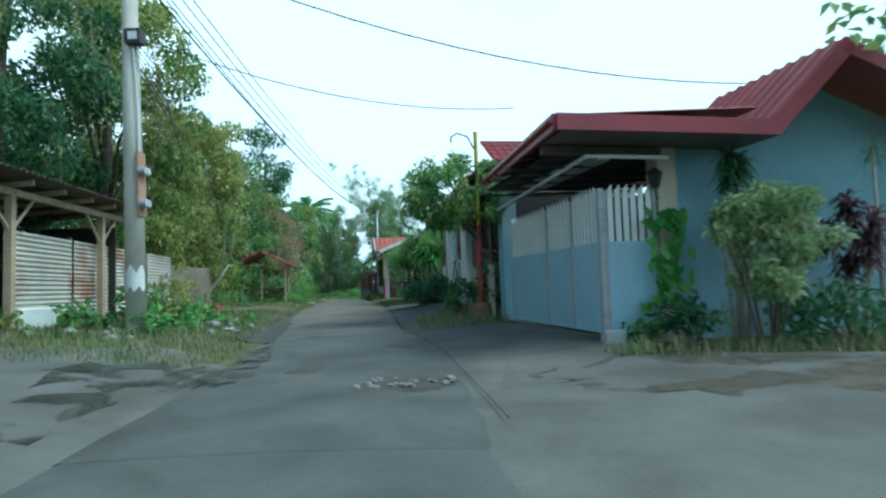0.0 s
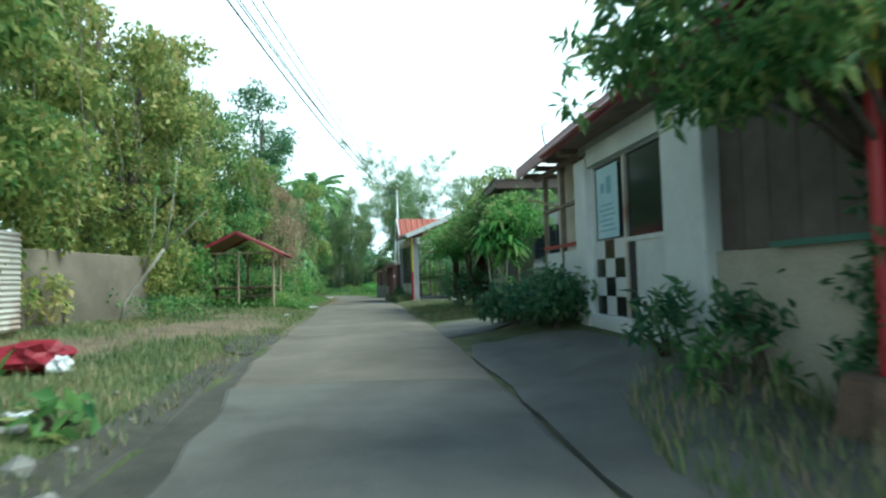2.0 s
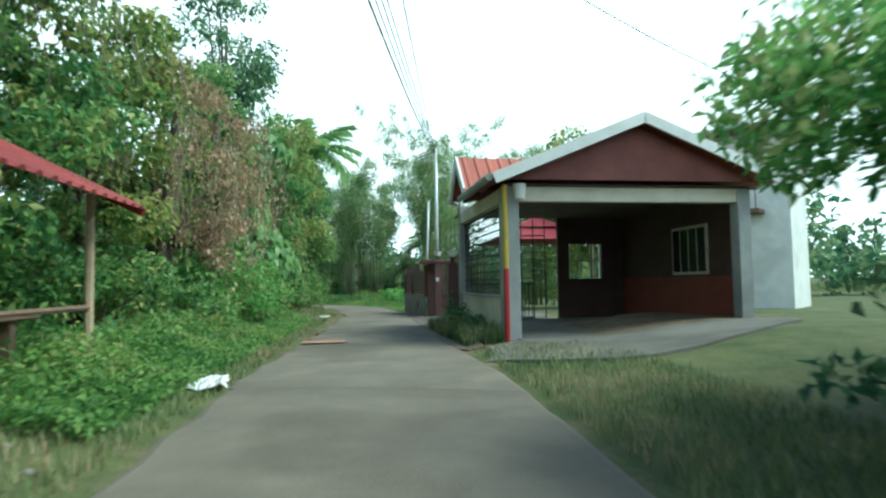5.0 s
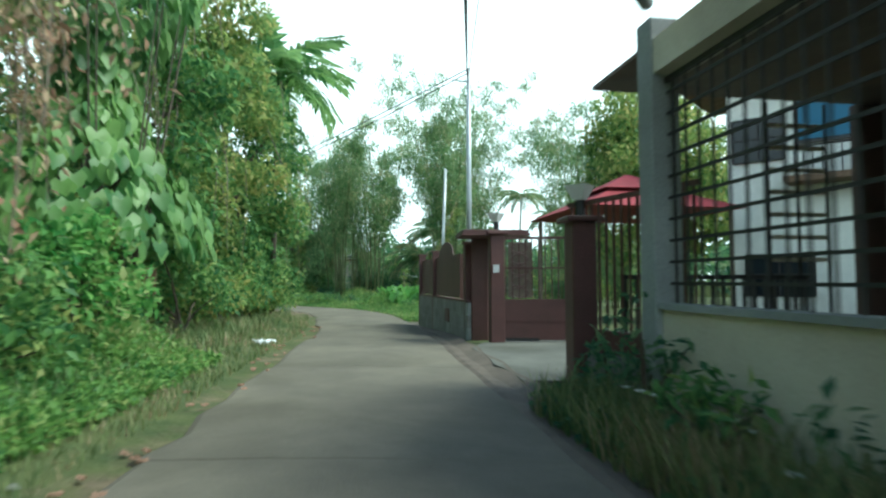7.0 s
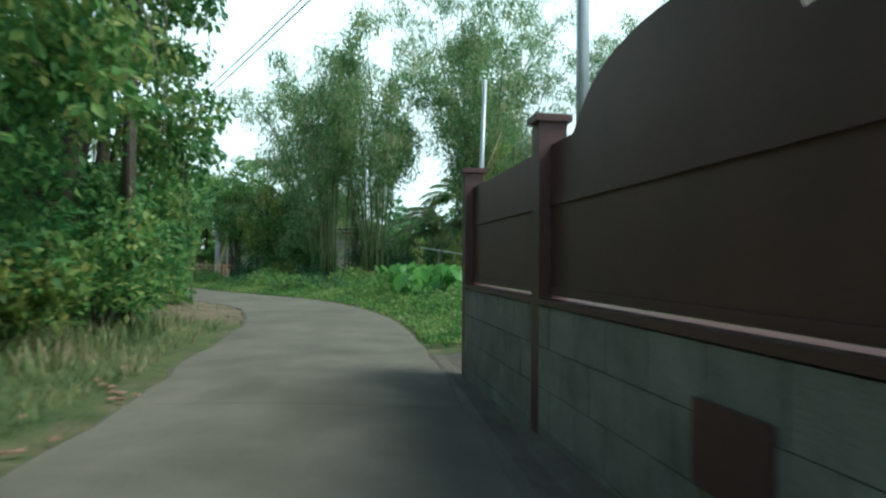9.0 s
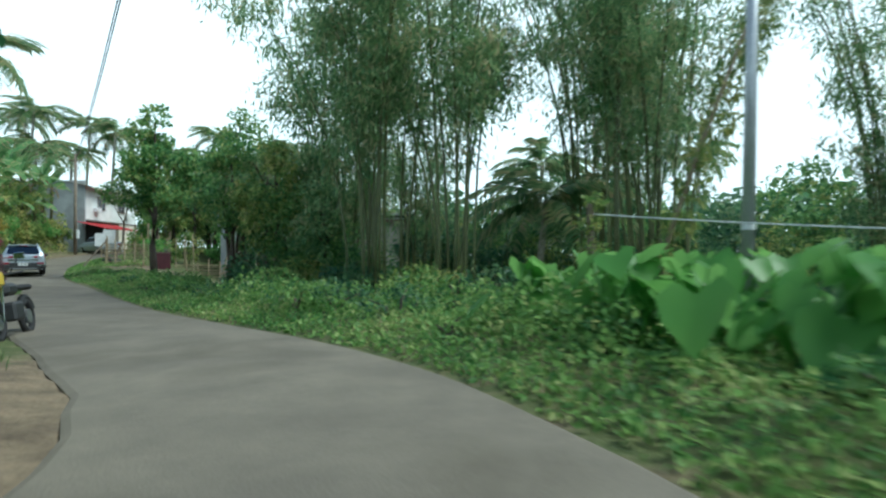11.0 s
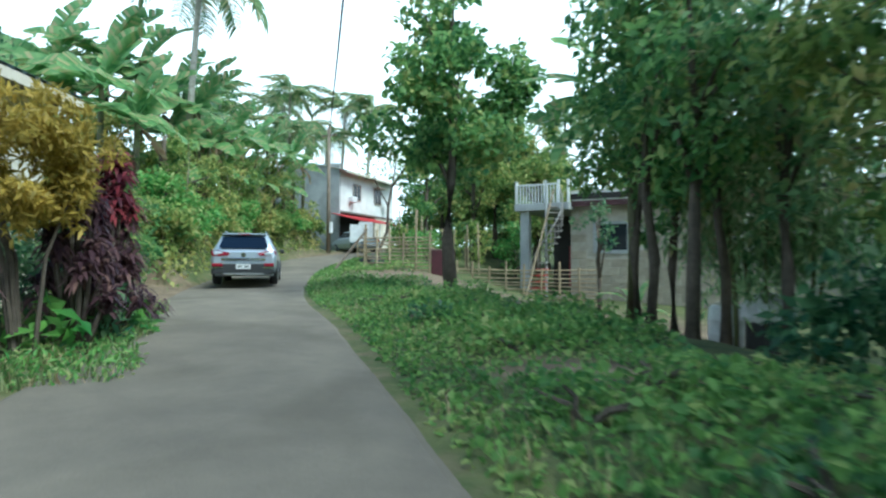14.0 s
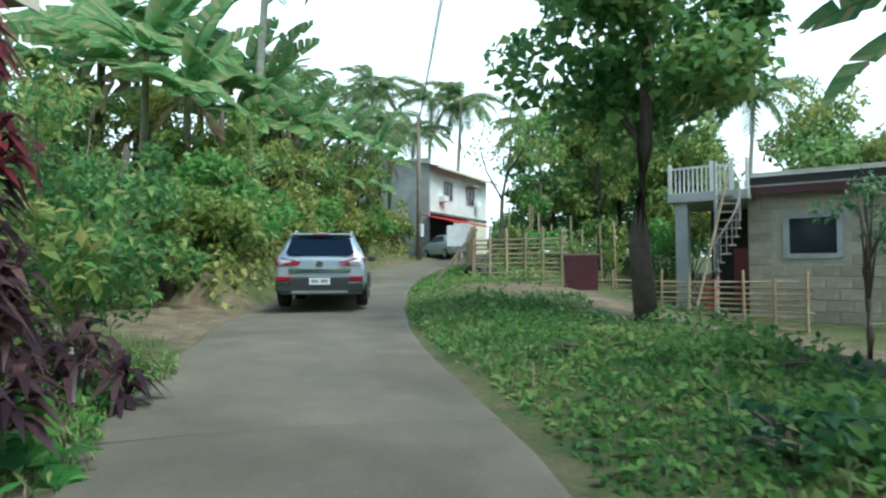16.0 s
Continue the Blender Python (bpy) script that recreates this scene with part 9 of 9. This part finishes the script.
for i, (x, y, h, r, m) in enumerate([(-41.3, 92.6, 3.0, 1.4, L_YEL), (-43.4, 95.8, 3.0, 1.5, L_SUNNY), (-45.6, 99.2, 3.2, 1.6, L_YEL), (-47.4, 102.8, 3.4, 1.6, L_SUNNY), (-49.2, 106.0, 3.6, 1.6, L_YEL), (-44.6, 92.4, 3.8, 1.5, L_SUNNY), (-47.6, 92.0, 4.8, 1.6, L_YEL), (-39.6, 90.2, 2.8, 1.3, L_YEL), (-38.4, 88.6, 3.4, 1.3, L_MID), (-52, 103, 6.0, 2.4, L_MID), (-50.6, 91.6, 5.6, 1.9, L_MID), (-37.5, 83.4, 6.5, 2.2, L_DARK), (-40.4, 87.2, 5.2, 1.7, L_YEL), (-42.6, 88.2, 4.6, 1.6, L_MID), (-54, 93.4, 6.0, 2.4, L_MID)]):
    vine_tree(x, y, h, r, m, 920 + i, "leafy tree and creepers crowding the road bank", n=34, per=360, strands=2, lean=(0.2, 0))
rng = np.random.default_rng(90)
P = scatter(rng, 60000, lambda x, y: inside(x, y, BANK), (-62, 89), (-36, 112))
bd, _, _ = seg_dist(P[:, 0], P[:, 1], np.array(BANK + BANK[:1]))
P = P[(bd < 6.5)]
zz = ground_z(P[:, 0], P[:, 1])
hh = 0.55 + 0.55 * bumps(P[:, 0] * 3, P[:, 1] * 3)
c = np.c_[P, zz + rng.uniform(0, 1, len(P)) ** 0.6 * np.maximum(hh, 0.15)]
v, f = leaves(rng, c, 0.2, 0.12, droop=0.3)
tagged(npmesh("bank_creepers", v, f, L_SUNNY), "mass of green creepers covering the road bank", "creepers", kind="stuff")

# ---- verges ----
def verge(side, y0, y1, e0, e1, keep_dirt=0.35):
    def test(x, y):
        d, s, ny = seg_dist(x, y, MID[::2])
        e = d - 1.62
        return (s == side) & (ny > y0) & (ny < y1) & (e > e0) & (e < e1)
    return test


rng = np.random.default_rng(91)
# creepers on the right verge of the bend
def creepers(name, n, e0, e1, leaf, tall, label, material, seed, patchy=0.0, side=1, y0=61, y1=104, lo=(-48, 58), hi=(-4, 106)):
    rng = np.random.default_rng(seed)
    p = scatter(rng, n, verge(side, y0, y1, e0, e1), lo, hi)
    d, _, _ = seg_dist(p[:, 0], p[:, 1], MID[::2])
    e = d - 1.62
    b1, b2 = bumps(p[:, 0] * 3.4, p[:, 1] * 3.4), bumps(p[:, 0] * 9, p[:, 1] * 9)
    yard = (e > 3.7 + 1.2 * b1) & (p[:, 1] > 83.5) & (p[:, 0] > -35) if side == 1 else np.zeros(len(p), bool)
    keep = ~yard & (rng.uniform(0, 1, len(p)) < np.clip(1.15 - dirt_amount(p[:, 0], p[:, 1]) * 1.2, 0, 1) * np.where(b1 + 0.5 * b2 > patchy, 1.0, 0.04 if patchy > 0 else 1.0))
    p, e, b1, b2 = p[keep], e[keep], b1[keep], b2[keep]
    hh = tall * (0.25 + 0.75 * sstep(0.3, 1.8, e) * np.clip(0.45 + 1.7 * b1 + 0.9 * b2, 0.1, 2.0)) * (1 - 0.4 * sstep(4.0, 5.5, e)) * (1 - 0.5 * sstep(76, 84, p[:, 1]))
    c = np.c_[p, ground_z(p[:, 0], p[:, 1]) + rng.uniform(0, 1, len(p)) ** 0.5 * np.maximum(hh, 0.05)]
    v, f = leaves(rng, c, leaf, leaf * 0.66, droop=0.15)
    return tagged(npmesh(name, v, f, material), label, "creepers", kind="stuff")


creepers("verge_creepers", 680000, 0.08, 3.0, 0.082, 0.38, "lush low green creepers on the road verge", L_CREEP, 91)
creepers("verge_creepers", 300000, 3.0, 5.6, 0.1, 0.42, "green creepers running back to the thicket", L_MID, 191)
creepers("verge_weeds", 240000, 1.0, 5.2, 0.11, 0.72, "taller broad-leaved weeds among the creepers", L_CREEP, 192, patchy=0.1)
creepers("verge_creepers", 300000, 0.5, 5.0, 0.075, 0.5, "leafy creepers and weeds on the grass verge", L_CREEP, 193, side=-1, y0=33, y1=49, lo=(-17, 31), hi=(-6, 51))
creepers("verge_weeds", 90000, 1.6, 6.0, 0.1, 0.7, "taller weeds below the thicket", L_MID, 194, patchy=0.08, side=-1, y0=26, y1=62, lo=(-20, 24), hi=(-6, 64))


rng = np.random.default_rng(195)
P = scatter(rng, 4000, verge(1, 66, 94, 0.9, 4.2), (-36, 62), (-8, 96))
n = 0
for x, y in P:
    if n >= 46 or (y > 83.5 and seg_dist(np.array([x]), np.array([y]), MID[::2])[0][0] > 4.6) or dirt_amount(np.array([x]), np.array([y]))[0] > 0.4 or (-12.2 < x < -6.5 and y < 74.5):
        continue
    shrub("weed_clump", float(x), float(y), float(rng.uniform(0.4, 0.8)) * (0.55 if y > 79 else 1.0), float(rng.uniform(0.4, 0.8)), (L_CREEP, L_DARK, L_CREEP)[n % 3], "mounded leafy weeds on the road verge", 1500 + n, leaf=(0.1, 0.06), per=520, n_clumps=9)["group"] = "weed clumps on the verge"
    n += 1
for i, (x, y, h, r) in enumerate([(-6.6, 66.4, 0.8, 0.7), (-5.4, 67.4, 0.9, 0.8), (-7.6, 66.6, 0.6, 0.6), (-8.4, 67.6, 0.6, 0.6), (-9.3, 68.8, 0.55, 0.55), (-4.4, 68.6, 1.0, 0.9), (-10.6, 71.2, 0.6, 0.6), (-6.0, 65.2, 0.7, 0.7)]):
    shrub("weed_clump", x, y, h, r, L_CREEP if i % 2 else L_MID, "mounded leafy weeds on the road verge", 1560 + i, leaf=(0.1, 0.05), per=600, n_clumps=11)["group"] = "weed clumps on the verge"
grass("verge_grass", 300000, verge(-1, 8, 60, 0.15, 6.0), (-19, 6), (-2, 62), 0.13, 0.014, "uneven grass and weeds on the verge", seed=92)
grass("tall_verge_grass", 60000, verge(-1, 38, 64, 0.9, 5.5), (-19, 36), (-6, 66), 0.3, 0.02, "tall rank grass below the thicket", seed=93)
grass("verge_grass", 90000, verge(1, 26, 39, 0.2, 2.4), (-8, 20), (2, 46), 0.14, 0.014, "short grass strip beside the lane", seed=94)
grass("verge_grass", 120000, verge(-1, 60, 92, 0.25, 4.0), (-44, 58), (-10, 94), 0.15, 0.016, "grass on the inner verge of the bend", seed=95)
grass("verge_grass", 80000, verge(1, 62, 92, 0.2, 1.3), (-38, 60), (-6, 94), 0.17, 0.016, "grass along the outer edge of the bend", seed=96)
grass("weed_grass", 26000, lambda x, y: (np.hypot((x - 5.4) / 3.4, (y - 7.6) / 0.9) < 1) | (np.hypot((x - 0.5) / 1.1, (y - 14.5) / 2.2) < 1), (-1, 6), (10, 18), 0.25, 0.02, "weeds at the foot of the house wall", seed=97)

# far woods all round
rng = np.random.default_rng(99)
cs = []
for i in range(520):
    a = rng.uniform(0, 6.283)
    r = rng.uniform(42, 150)
    x, y = -18 + 1.0 * r * math.cos(a), 55 + 1.35 * r * math.sin(a)
    d, _, _ = seg_dist(np.array([x]), np.array([y]), MID[::4])
    if d[0] < 26 or (-62 < x < -26 and 96 < y < 126):
        continue
    h = rng.uniform(5.5, 10.5)
    for q in range(5):
        w = rng.normal(size=3)
        w /= np.linalg.norm(w)
        R = rng.uniform(1.6, 2.8)
        cc = np.array([x, y, gz(x, y) + h * 0.55]) + w * (2.2, 2.2, h * 0.3)
        g = rng.normal(size=(34, 3))
        g /= np.linalg.norm(g, axis=1, keepdims=True)
        cs.append(cc + g * R * rng.uniform(0.5, 1, (34, 1)))
v, f = leaves(rng, np.concatenate(cs), 1.0, 0.7, droop=0.3)
tagged(npmesh("distant_woods", v, f, L_DARK), "belt of distant green woods", "woods", kind="stuff")


def wedge(x, y):
    """Grass tongue between the cordyline and the lane edge."""
    u, w = (-(x + 29.0) * 4.0 + (y - 82.9) * 3.6) / 5.38, ((x + 29.0) * 3.6 + (y - 82.9) * 4.0) / 5.38
    return (u > -1.5) & (u < 5.6) & (np.abs(w + 0.25 + 0.12 * np.sin(u * 2.3)) < 0.62 - 0.05 * u)


grass("verge_grass", 26000, wedge, (-35, 80), (-26, 89), 0.2, 0.018, "fresh green grass tongue below the cordyline", seed=98)
rng = np.random.default_rng(99)
P = scatter(rng, 26000, wedge, (-35, 80), (-26, 89))
v, f = leaves(rng, np.c_[P, ground_z(P[:, 0], P[:, 1]) + rng.uniform(0.01, 0.2, len(P))], 0.11, 0.03, droop=0.2)
tagged(npmesh("verge_weeds", v, f, L_BRIGHT), "bright low weeds among the grass below the cordyline", "weeds", kind="stuff")
